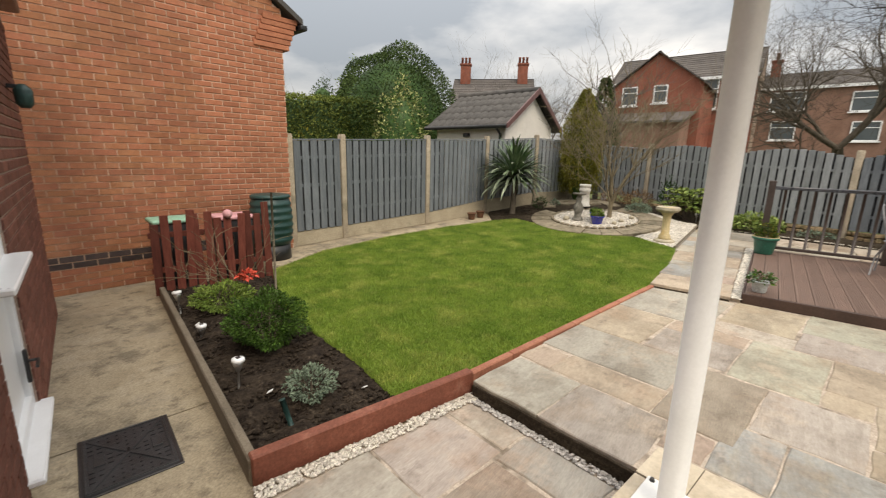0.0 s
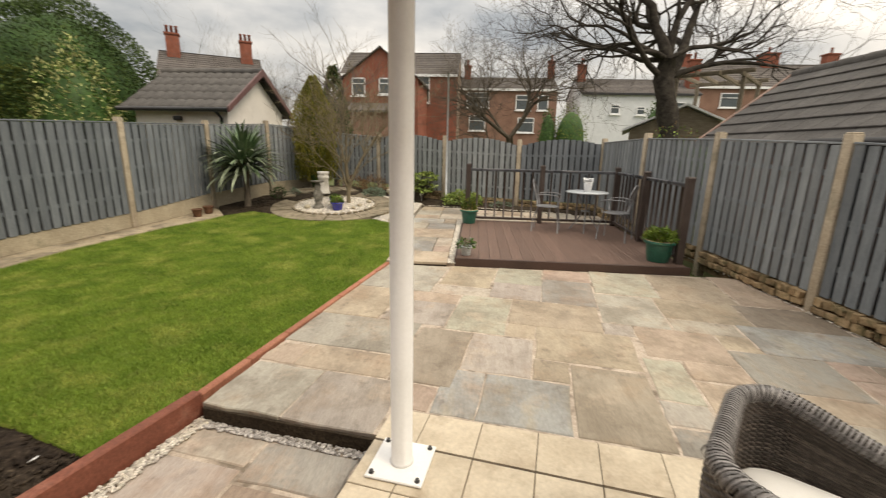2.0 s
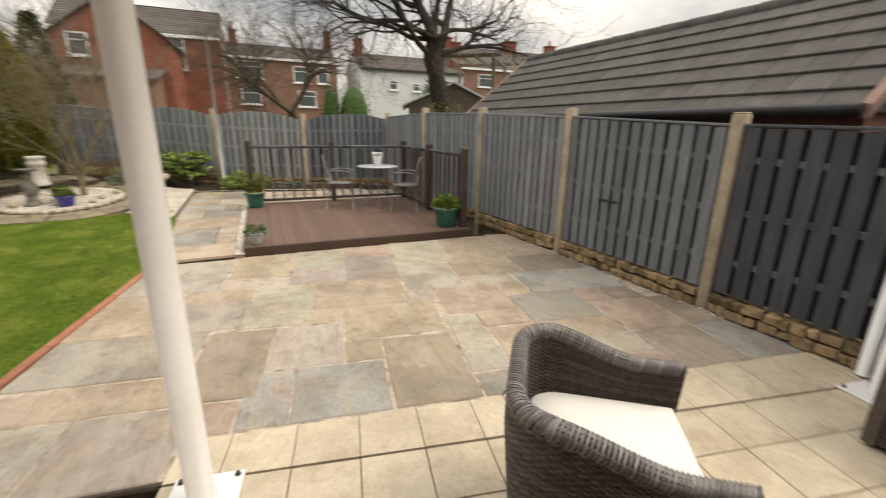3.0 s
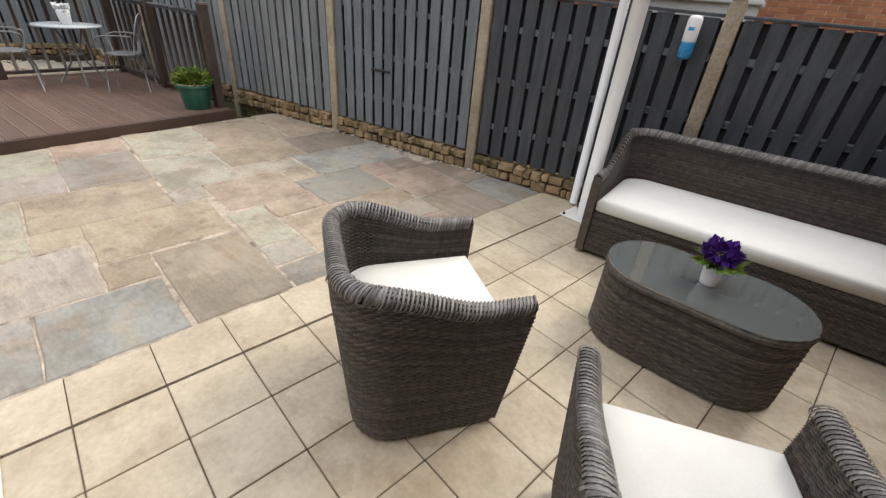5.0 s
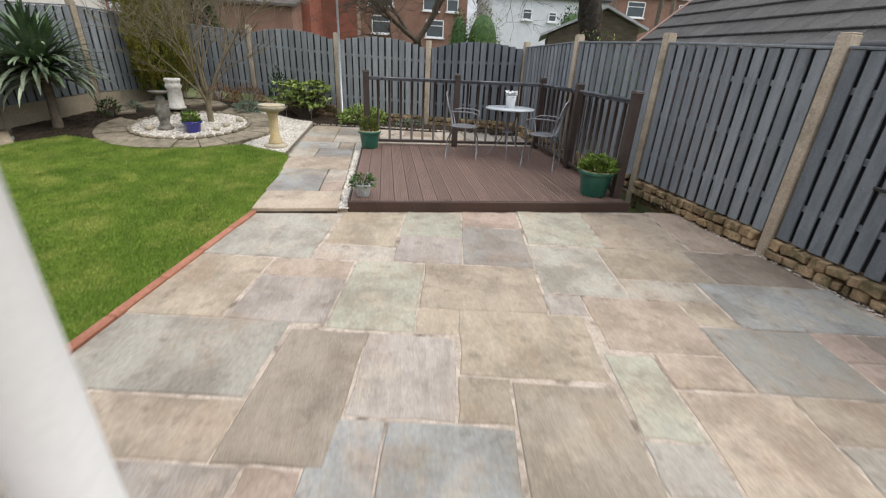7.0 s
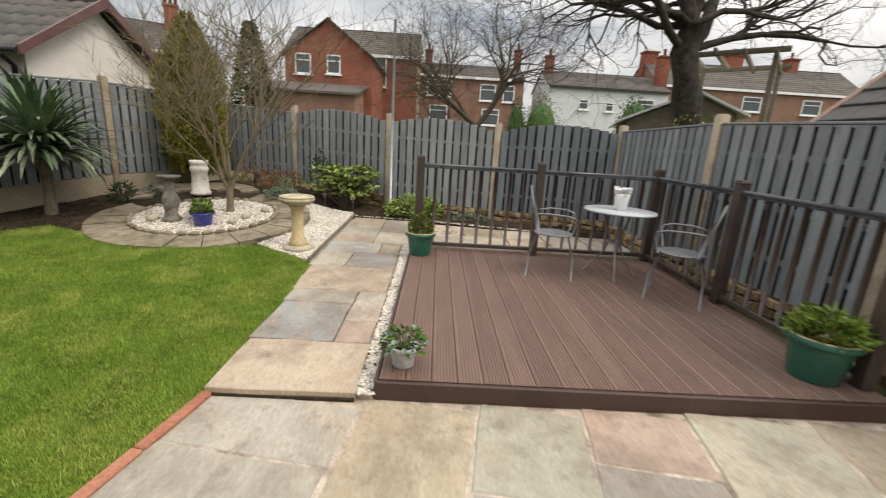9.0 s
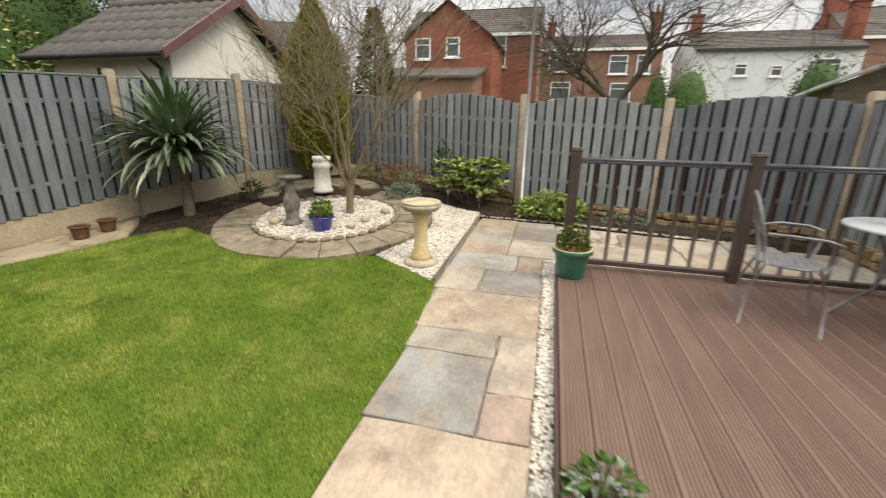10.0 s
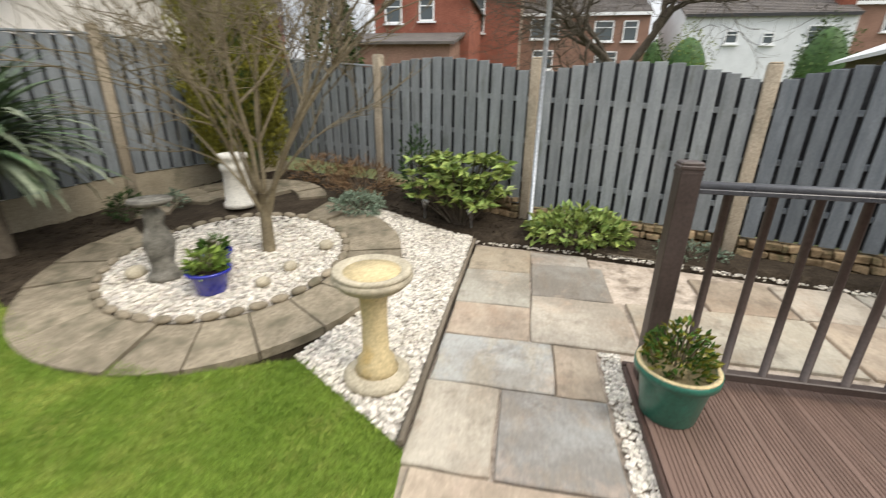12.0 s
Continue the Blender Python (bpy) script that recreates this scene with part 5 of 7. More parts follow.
def pot_plant(x, y, z, r, hgt, n_, size, mat, label, wide=0.45, up=0.7, mat2=None):
    ob = thing("pot_plant", label, "plant", at=pose(x, y, z))
    a = RNG.uniform(0, 2 * np.pi, n_)
    rr_ = r * np.sqrt(RNG.uniform(0, 1, n_))
    zz = hgt * RNG.uniform(0.05, 1, n_) * (1 - 0.55 * (rr_ / r) ** 2)
    p = np.stack([rr_ * np.cos(a), rr_ * np.sin(a), zz], 1)
    way = np.stack([np.cos(a) * 0.9, np.sin(a) * 0.9, np.full(n_, up)], 1) + RNG.normal(scale=0.35, size=(n_, 3))
    half_ = n_ // 3 if mat2 else 0
    part("foliage", leaf_mesh("foliage", p[half_:], way[half_:], size, mat, wide), mat, ob)
    if mat2:
        tagged(part("young_growth", leaf_mesh("young_growth", p[:half_], way[:half_], size, mat2, wide), mat2, ob), kind="stuff")
    st = Geo()
    for k in range(9):
        w = 2 * math.pi * k / 9 + 0.3
        q = r * RNG.uniform(0.3, 0.75)
        st.tube([(0.02 * math.cos(w), 0.02 * math.sin(w), -0.02), (q * 0.6 * math.cos(w), q * 0.6 * math.sin(w), hgt * 0.45), (q * math.cos(w), q * math.sin(w), hgt * 0.8)], [0.006, 0.005, 0.003], 5)
    part("woody_base", st, M_BARKG, ob)
    return ob


# pots on the deck
pot(8.47, 0.615, DZ, 0.165, 0.27, M_POTG, "dark green plastic pot at the corner post", group="green pots")
pot_plant(8.47, 0.615, DZ + 0.23, 0.135, 0.25, 520, 0.042, M_LEAFB, "bushy evergreen with bronze young leaves in the green pot", mat2=M_LEAFY)
pot(5.99, -2.0, DZ, 0.185, 0.29, M_POTG, "dark green plastic pot beside the end post", group="green pots")
pot_plant(5.99, -2.0, DZ + 0.25, 0.17, 0.19, 300, 0.085, M_LEAFL, "leafy light green shrub in the green pot", wide=0.5)
pot(5.89, 0.60, DZ, 0.085, 0.13, M_POTW, "small pale grey pot on the deck corner", rim=0.006, group="grey pots")
pot_plant(5.89, 0.60, DZ + 0.11, 0.11, 0.13, 120, 0.055, M_LEAFB, "small trailing green plant with pale leaves", up=0.2, wide=0.5, mat2=M_LEAFG)
# coffee table flowers
pot(0.36, -1.62, 0.432, 0.05, 0.11, M_UPVC, "small white pot on the glass table", name="flower_pot", rim=0.003)
fl = thing("purple_flowers", "dark purple primula with green leaves", "flower", at=pose(0.36, -1.62, 0.53))
p, d = ball_points(240, 0.06, 0.06, 0.04, 0.6)
part("petals", leaf_mesh("petals", p + np.array([0, 0, 0.065]), d + np.array([0, 0, 0.4]), 0.035, M_PURPLE, 0.9), M_PURPLE, fl)
a = RNG.uniform(0, 2 * np.pi, 40)
part("foliage", leaf_mesh("foliage", np.stack([0.03 * np.cos(a), 0.03 * np.sin(a), np.full(40, 0.01)], 1), np.stack([np.cos(a), np.sin(a), np.full(40, 0.35)], 1), 0.085, M_LEAFL, 0.45), M_LEAFL, fl)

# ---- bistro set on the deck ----


def bistro_chair(at):
    ob = thing("garden_chair", "grey painted metal bistro chair with curved arms and open back", "chair", at=at, group="bistro chairs")
    st = Geo()
    st.lathe([(0.19, 0.44), (0.20, 0.444), (0.20, 0.452), (0.185, 0.456)], n=28)
    part("seat_ring", st, M_STEEL, ob)
    for k in range(7):
        y = -0.15 + 0.05 * k
        w = math.sqrt(max(0.001, 0.19 ** 2 - y * y))
        sl = Geo()
        sl.box((0, y, 0.457), (2 * w, 0.034, 0.006), 0.002)
        part("seat_slat", sl, M_STEEL, ob)
    for sx in (-1, 1):
        for y0, y1 in ((0.15, 0.20), (-0.15, -0.21)):
            lg = Geo()
            lg.tube([(sx * 0.15, y0, 0.45), (sx * 0.185, y1 * 1.05, 0.25), (sx * 0.21, y1 * 1.12, 0.0)], 0.009, 8)
            part("leg", lg, M_STEEL, ob)
        am = Geo()
        am.tube([(sx * 0.17, -0.17, 0.66), (sx * 0.235, -0.05, 0.675), (sx * 0.245, 0.12, 0.67), (sx * 0.235, 0.2, 0.645), (sx * 0.22, 0.21, 0.60), (sx * 0.19, 0.17, 0.45)], 0.009, 8)
        part("arm", am, M_STEEL, ob)
    bk = Geo()
    arc = [(-0.17, -0.15, 0.45), (-0.185, -0.19, 0.62), (-0.17, -0.235, 0.78), (-0.11, -0.265, 0.885), (0, -0.275, 0.92), (0.11, -0.265, 0.885), (0.17, -0.235, 0.78), (0.185, -0.19, 0.62), (0.17, -0.15, 0.45)]
    bk.tube(arc, 0.009, 8)
    part("back_frame", bk, M_STEEL, ob)
    for k in (-1, 0, 1):
        sp_ = Geo()
        sp_.tube([(k * 0.05, -0.17, 0.46), (k * 0.075, -0.215, 0.66), (k * 0.045, -0.262, 0.88)], 0.006, 6)
        part("back_bar", sp_, M_STEEL, ob)
    return ob


bistro_chair(facing(7.95, -0.80, -0.25, -0.97, DZ))
bistro_chair(facing(7.35, -1.83, 0.55, 0.83, DZ))
tb = thing("bistro_table", "small round metal table with pale grey top", "table", at=pose(8.02, -1.50, DZ))
tg = Geo()
tg.lathe([(0.35, 0.70), (0.365, 0.702), (0.368, 0.712), (0.362, 0.722), (0.01, 0.724)], n=40)
part("tabletop", tg, M_TTOP, tb)
for k in range(3):
    w = 2 * math.pi * k / 3 + 2.9
    lg = Geo()
    lg.tube([(0.17 * math.cos(w), 0.17 * math.sin(w), 0.70), (0.06 * math.cos(w), 0.06 * math.sin(w), 0.42), (0.10 * math.cos(w), 0.10 * math.sin(w), 0.26), (0.30 * math.cos(w), 0.30 * math.sin(w), 0.0)], 0.011, 8)
    part("leg", lg, M_STEEL, tb)
rg = Geo()
rg.lathe([(0.075, 0.36), (0.085, 0.365), (0.085, 0.375), (0.075, 0.38)], n=20)
part("brace_ring", rg, M_STEEL, tb)
va = thing("table_vase", "white tapered flower vase with pale blue band on the table", "vase", at=pose(8.02, -1.50, DZ + 0.724))
vg = Geo()
vg.lathe([(0.055, 0.0), (0.06, 0.004), (0.072, 0.12), (0.078, 0.165), (0.07, 0.17), (0.06, 0.13), (0.01, 0.12)], n=24)
part("body", vg, M_UPVC, va)
a = RNG.uniform(0, 2 * np.pi, 90)
part("flowers", leaf_mesh("flowers", np.stack([0.05 * np.cos(a), 0.05 * np.sin(a), 0.16 + RNG.uniform(0, 0.05, 90)], 1), np.stack([np.cos(a), np.sin(a), np.full(90, 0.9)], 1), 0.045, M_UPVC, 0.9), M_UPVC, va, "white flower heads")
part("foliage", leaf_mesh("foliage", np.stack([0.04 * np.cos(a[:40]), 0.04 * np.sin(a[:40]), np.full(40, 0.15)], 1), np.stack([np.cos(a[:40]), np.sin(a[:40]), np.full(40, 0.3)], 1), 0.05, M_LEAFG, 0.5), M_LEAFG, va)

# ---- brick walls and buildings round the garden ----


def brick_box(w, h, t):
    gb = Geo()
    gb.box((0, 0, 0), (w, t, h), 0.004)
    return gb


def brick_wall(owner, length, z0, z1, inside_fn, mat_fn, near, holes=()):
    """Stretcher courses on the local -y face. near(x, z): bricks that stand singly; the rest are joined per material."""
    cw, ch = 0.225, 0.075
    me = {}
    rest = {}
    for r in range(int((z1 - z0) / ch)):
        z = z0 + ch * (r + 0.5)
        x = -(cw / 2 if r % 2 else 0.0)
        while x < length:
            a, b = max(x + 0.007, 0.0), min(x + cw - 0.007, length)
            for h0, h1, v0, v1 in holes:
                if v0 < z < v1 and a < h1 and b > h0:
                    a, b = (a, h0) if a < h0 else (max(a, h1), b)
            xm = (a + b) / 2
            if b - a > 0.012 and inside_fn(xm, z):
                mat = mat_fn(xm, z)
                key = (round(b - a, 3), mat.name)
                if near(xm, z):
                    if key not in me:
                        me[key] = brick_box(b - a, ch - 0.014, 0.03).mesh("brick", mat)
                    part("brick", me[key], mat, owner, at=pose(xm, 0.005 + RNG.uniform(-0.0015, 0.0015), z))
                else:
                    rest.setdefault(mat.name, []).append((a, b, z - ch / 2 + 0.007, z + ch / 2 - 0.007, mat))
            x += cw
    for name, rows in rest.items():
        a, b, lo, hi = (np.array([q[k] for q in rows]) for k in range(4))
        f, k = np.full(len(a), -0.010), np.full(len(a), 0.02)
        v = np.stack([np.stack(c, 1) for c in ((a, f, lo), (b, f, lo), (b, f, hi), (a, f, hi), (a, k, lo), (b, k, lo), (b, k, hi), (a, k, hi))], 1).reshape(-1, 3)
        q = np.array([(0, 1, 2, 3), (0, 4, 5, 1), (3, 2, 6, 7), (0, 3, 7, 4), (1, 5, 6, 2)])
        faces = (q[None] + 8 * np.arange(len(a))[:, None, None]).reshape(-1, 4)
        tagged(part("brickwork", bulk("brickwork", v, faces, rows[0][4]), rows[0][4], owner), kind="stuff")


# neighbour's gable wall at the end of the yard
NB0, NB1 = (-1.9, 7.12), (3.94, 6.64)
NBL = dist(NB0, NB1)
nb_wall = thing("wall_neighbour", "neighbour's orange-red brick gable wall with pale mortar", "brick wall", at=along(NB0, NB1), kind="structure")


def nb_top(x):
    return 3.50 + max(0.0, (NBL - x)) * 0.62


gw = Geo()
gw.add([(x, y, z) for y in (0.0, 0.3) for x, z in ((0, -0.2), (NBL, -0.2), (NBL, 2.98), (NBL, nb_top(NBL)), (0, nb_top(0)))],
       [(0, 1, 2, 3, 4), (9, 8, 7, 6, 5), (0, 5, 6, 1), (1, 6, 7, 2), (2, 7, 8, 3), (3, 8, 9, 4), (4, 9, 5, 0)])
part("mortar_face", gw, M_BRICKM, nb_wall)
brick_wall(nb_wall, NBL, -0.14, 4.7, lambda x, z: z < nb_top(x) - 0.05, lambda x, z: M_BRICKB if 0.16 < z < 0.31 else M_BRICK,
           lambda x, z: x > NBL - 1.15 and 0.5 < z < 2.95 or (x > NBL - 1.6 and z > 2.95 and z < 3.3))
for k in range(6):
    cb = Geo()
    cb.box((NBL - 0.2 + 0.03 * (k + 1), 0.12, 2.98 + 0.075 * k + 0.03), (0.52, 0.30, 0.066), 0.004)
    part("corbel", cb, M_BRICK, nb_wall)
vb = Geo()
vb.add([(x, y, z) for y in (-0.09, 0.4) for x, z in ((NBL + 0.30, 3.36), (NBL + 0.30, 3.44), (NBL - 3.0, 3.44 + 3.3 * 0.62), (NBL - 3.0, 3.36 + 3.3 * 0.62))],
       [(0, 1, 2, 3), (7, 6, 5, 4), (0, 4, 5, 1), (1, 5, 6, 2), (2, 6, 7, 3), (3, 7, 4, 0)])
part("verge", vb, M_RTILE, nb_wall, "dark tile verge")
gt_ = Geo()
gt_.box((NBL + 0.31, 0.2, 3.33), (0.11, 0.6, 0.07), 0.01)
part("gutter", gt_, M_BLACK, nb_wall, "black plastic gutter end")
ret = Geo()
ret.box((NBL - 0.15, 2.3, 1.4), (0.3, 4.0, 3.2))
part("return_wall", ret, M_BRICK, nb_wall)

# own house wall behind the terrace
H0, H1 = (-1.42, -4.8), (0.935, 6.22)
HL = dist(H0, H1)


def hx(y):
    return (y - H0[1]) / (H1[1] - H0[1]) * HL


own = thing("wall_house", "dark red brick house wall with white window and door", "brick wall", at=along(H0, H1), kind="structure")
DW = (hx(3.18), hx(3.98))
ow = Geo()
ow.box((DW[0] / 2, 0.15, 1.4), (DW[0], 0.3, 3.3))
ow.box(((DW[1] + HL) / 2, 0.15, 1.4), (HL - DW[1], 0.3, 3.3))
ow.box(((DW[0] + DW[1]) / 2, 0.15, 2.6), (DW[1] - DW[0], 0.3, 0.9))
part("mortar_face", ow, M_BRICKDM, own)
brick_wall(own, HL, -0.14, 2.6, lambda x, z: True, lambda x, z: M_BRICKD, lambda x, z: hx(4.0) < x and z < 1.9, holes=((DW[0] - 0.002, DW[1] + 0.002, -0.2, 2.16),))
door = thing("door_1", "white plastic half-glazed door with a deep sill", "door", at=along(H0, H1), kind="structure")
xm, ww = (DW[0] + DW[1]) / 2, DW[1] - DW[0]
for x in (DW[0] + 0.035, DW[1] - 0.035):
    fr_ = Geo()
    fr_.box((x, 0.05, 1.08), (0.07, 0.08, 2.14), 0.006)
    part("frame", fr_, M_UPVC, door)
for z in (2.11, 0.95, 0.06):
    fr_ = Geo()
    fr_.box((xm, 0.05, z), (ww - 0.14, 0.08, 0.08), 0.006)
    part("frame", fr_, M_UPVC, door)
pn = Geo()
pn.box((xm, 0.06, 0.5), (ww - 0.14, 0.04, 0.84), 0.006)
part("panel", pn, M_UPVC, door)
pn = Geo()
pn.box((xm, 0.06, 1.53), (ww - 0.14, 0.012, 1.10))
part("pane", pn, M_PANE, door, "dark window glass")
hd = Geo()
hd.box((DW[1] - 0.11, 0.0, 0.30), (0.03, 0.02, 0.20), 0.005)
hd.tube([(DW[1] - 0.11, -0.005, 0.33), (DW[1] - 0.11, -0.05, 0.33), (DW[1] - 0.20, -0.05, 0.32)], 0.009, 8)
part("handle", hd, M_BLACK, door, "black lever handle")
for z, out in ((0.0, 0.06), (0.92, 0.09)):
    sl_ = Geo()
    sl_.box((xm, -out / 2 + 0.02, z), (ww + 0.06, out + 0.06, 0.035), 0.008)
    part("sill", sl_, M_UPVC, door)
lamp = thing("wall_lamp", "small black and green outdoor wall lantern", "lamp", at=along(H0, H1))
lg_ = Geo()
lg_.lathe([(0.03, 1.82), (0.055, 1.85), (0.06, 1.95), (0.05, 1.97), (0.02, 2.0)], (hx(5.45), -0.10, 0), 12)
part("lantern", lg_, M_BUTT, lamp)
lg_ = Geo()
lg_.box((hx(5.45), -0.03, 1.98), (0.03, 0.1, 0.03), 0.005)
part("bracket", lg_, M_BLACK, lamp)
ev = Geo()
ev.box((HL / 2, -0.06, 2.72), (HL, 0.14, 0.10), 0.02)
solo("house_gutter", ev, M_BLACK, "black gutter along the house eaves", "gutter", kind="structure", at=along(H0, H1))

# garage with a large tiled roof beyond the fence
G0, G1 = (8.15, -3.34), (2.10, -3.62)
GL = dist(G0, G1)
gar = thing("garage", "neighbour's brick garage with grey-brown tiled roof", "garage", at=along(G0, G1))
PITCH, EAVE, RUN = math.radians(38.5), 1.74, 1.42
bd = Geo()
hgt = EAVE + RUN * math.tan(PITCH)
bd.add([(x, y, z) for x in (0.12, GL - 0.06) for y, z in ((0.12, -0.2), (0.12, EAVE), (RUN, hgt - 0.08), (2 * RUN - 0.12, EAVE), (2 * RUN - 0.12, -0.2))],
       [(0, 1, 2, 3, 4), (9, 8, 7, 6, 5), (0, 5, 6, 1), (1, 6, 7, 2), (2, 7, 8, 3), (3, 8, 9, 4)])
part("wall", bd, M_FARBR2, gar)
roof = Geo()
slant = RUN / math.cos(PITCH)
roof.add([(x, y, z) for x in (0, GL) for y, z in ((-0.05, EAVE - 0.06), (RUN, hgt - 0.03), (2 * RUN + 0.05, EAVE - 0.06))], [(0, 3, 4, 1), (1, 4, 5, 2), (0, 1, 2), (5, 4, 3)])
# shell under the tiles, coloured as the shade between the courses
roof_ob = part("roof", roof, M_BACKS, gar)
rows, cols = 7, 19
tw, tl = GL / cols, (slant + 0.06) / rows
tg_ = Geo()
tg_.box((0, 0, 0), (tw - 0.004, tl + 0.05, 0.046), 0.006)
tile_r = tg_.mesh("roof_tile", M_RTILE)
for r in range(rows):
    for c in range(cols):
        s = tl * (r + 0.5) - 0.04
        part("roof_tile", tile_r, M_RTILE, roof_ob,
             at=pose(tw * (c + 0.5), s * math.cos(PITCH) - 0.05, EAVE - 0.035 + s * math.sin(PITCH), math.degrees(PITCH) - 5.6 + RNG.uniform(-0.25, 0.25), 0, 0))
ridge = Geo()
for c in range(14):
    ridge.tube([(GL * c / 14 + 0.01, RUN, hgt - 0.03), (GL * (c + 1) / 14 - 0.01, RUN, hgt - 0.03)], [0.10, 0.092], 10)
tagged(part("ridge_tiles", ridge, M_RTILE, roof_ob), kind="stuff")
for x in (-0.01, GL + 0.01):
    vg_ = Geo()
    vg_.add([(x + e, y, z) for e in (-0.035, 0.035) for y, z in ((-0.08, EAVE - 0.11), (-0.08, EAVE - 0.01), (RUN, hgt + 0.05), (RUN, hgt - 0.07))],
            [(0, 1, 2, 3), (7, 6, 5, 4), (0, 4, 5, 1), (1, 5, 6, 2), (2, 6, 7, 3), (3, 7, 4, 0)])
    part("verge", vg_, M_VERGE, gar, "pinkish mortared verge")
gg = Geo()
gg.tube([(GL * 0.42, -0.10, EAVE - 0.05), (GL + 0.0, -0.10, EAVE - 0.05)], 0.05, 10)
part("gutter", gg, M_BLACK, gar, "black gutter")

# orange brick house beyond the garage
OH = thing("brick_house", "orange brick neighbouring house with a plain gable", "house", at=along((2.62, -8.0), (-7.0, -8.4)))
OL = dist((2.62, -8.0), (-7.0, -8.4))


def oh_top(x):
    return 2.72 + 0.577 * min(x, OL - x)


ob_ = Geo()
ob_.add([(x, y, z) for y in (0.0, 7.0) for x, z in ((0, -0.2), (OL, -0.2), (OL, oh_top(OL)), (OL / 2, oh_top(OL / 2)), (0, oh_top(0)))],
        [(0, 1, 2, 3, 4), (9, 8, 7, 6, 5), (0, 5, 6, 1), (1, 6, 7, 2), (4, 9, 5, 0)])
wl = part("wall", ob_, M_BRICKM, OH)
brick_wall(wl, OL * 0.62, 1.3, 5.0, lambda x, z: z < oh_top(x) - 0.04, lambda x, z: M_BRICK, lambda x, z: False)
rf = Geo()
for sg in (0, 1):
    x0, x1 = (-0.15, OL / 2) if sg == 0 else (OL + 0.15, OL / 2)
    z0_, z1_ = oh_top(0) - 0.04, oh_top(OL / 2) + 0.04
    rf.add([(x, y, z + e) for e in (0, 0.10) for x, z in ((x0, z0_), (x1, z1_)) for y in (-0.12, 7.1)], [(0, 1, 3, 2), (4, 6, 7, 5), (0, 4, 5, 1), (2, 3, 7, 6), (0, 2, 6, 4), (1, 5, 7, 3)])
part("roof", rf, M_RTILE, OH)
pf = Geo()
pf.box((0.95, -1.6, 1.72), (1.4, 1.2, 0.06), 0.01)
pf.box((0.95, -1.6, 0.75), (1.3, 1.1, 1.9))
part("lean_to", pf, M_GREYR, OH, "pale flat-roofed lean-to")


def wavy_roof(x0, x1, y0, y1, z0, z1, nx_, rows_):
    """Courses of profiled tiles rising along x from x0, z0 to x1, z1."""
    courses = []
    for r in range(rows_):
        gr = Geo()
        ua, ub = r / rows_, (r + 1) / rows_ + 0.03
        n_ = nx_ * 6
        vs, fs = [], []
        for i in range(n_ + 1):
            y = y0 + (y1 - y0) * i / n_
            w = 0.035 * abs(math.sin(math.pi * i / 6)) ** 0.7
            vs += [(x0 + (x1 - x0) * ua, y, z0 + (z1 - z0) * ua + w + 0.045), (x0 + (x1 - x0) * ub, y, z0 + (z1 - z0) * ub + w + 0.01), (x0 + (x1 - x0) * ua, y, z0 + (z1 - z0) * ua)]
        for i in range(n_):
            a = 3 * i
            fs += [(a, a + 3, a + 4, a + 1), (a + 2, a + 5, a + 3, a)]
        courses.append(gr.add(vs, fs, True))
    return courses


wg = thing("white_garage", "white rendered garage with dark pantiles and maroon bargeboards", "garage", at=pose(10.07, 6.34, 0, 0, 0, -1))
GW, GD = 2.72, 2.3
b_ = Geo()
b_.add([(x, y, z) for y in (0.0, GD) for x, z in ((0, -0.2), (GW, -0.2), (GW, 2.38), (GW / 2, 3.24), (0, 2.38))],
       [(0, 1, 2, 3, 4), (9, 8, 7, 6, 5), (0, 5, 6, 1), (1, 6, 7, 2), (2, 7, 8, 3), (3, 8, 9, 4), (4, 9, 5, 0)])
part("wall", b_, M_RENDER, wg)
for xe in (-0.28, GW + 0.28):
    for course in wavy_roof(xe, GW / 2, -0.2, GD + 0.2, 2.27, 3.30, 11, 5):
        part("tile_course", course, M_RTILE, wg)
rt = Geo()
rt.tube([(GW / 2, -0.22, 3.33), (GW / 2, GD + 0.22, 3.33)], 0.09, 10)
part("ridge", rt, M_RTILE, wg)
for x0 in (-0.3, GW + 0.3):
    bb = Geo()
    bb.add([(x, y, z) for y in (-0.24, -0.20) for x, z in ((x0, 2.22), (x0, 2.35), (GW / 2, 3.40), (GW / 2, 3.24))], [(0, 1, 2, 3), (7, 6, 5, 4), (0, 4, 5, 1), (1, 5, 6, 2), (2, 6, 7, 3), (3, 7, 4, 0)])
    part("bargeboard", bb, M_BARGE, wg, "maroon bargeboard")
gx = Geo()
gx.tube([(-0.3, -0.2, 2.27), (-0.3, GD + 0.2, 2.27)], 0.05, 8)
part("gutter", gx, M_BLACK, wg, "black gutter")
gx = Geo()
gx.tube([(-0.28, 0.12, 2.25), (-0.06, 0.12, 2.1), (-0.06, 0.12, 0.0)], 0.035, 8)
part("downpipe", gx, M_BLACK, wg)
sec = Geo()
sec.box((-0.06, 1.2, 2.08), (0.12, 0.16, 0.10), 0.01)
part("wall_light", sec, M_BLACK, wg)


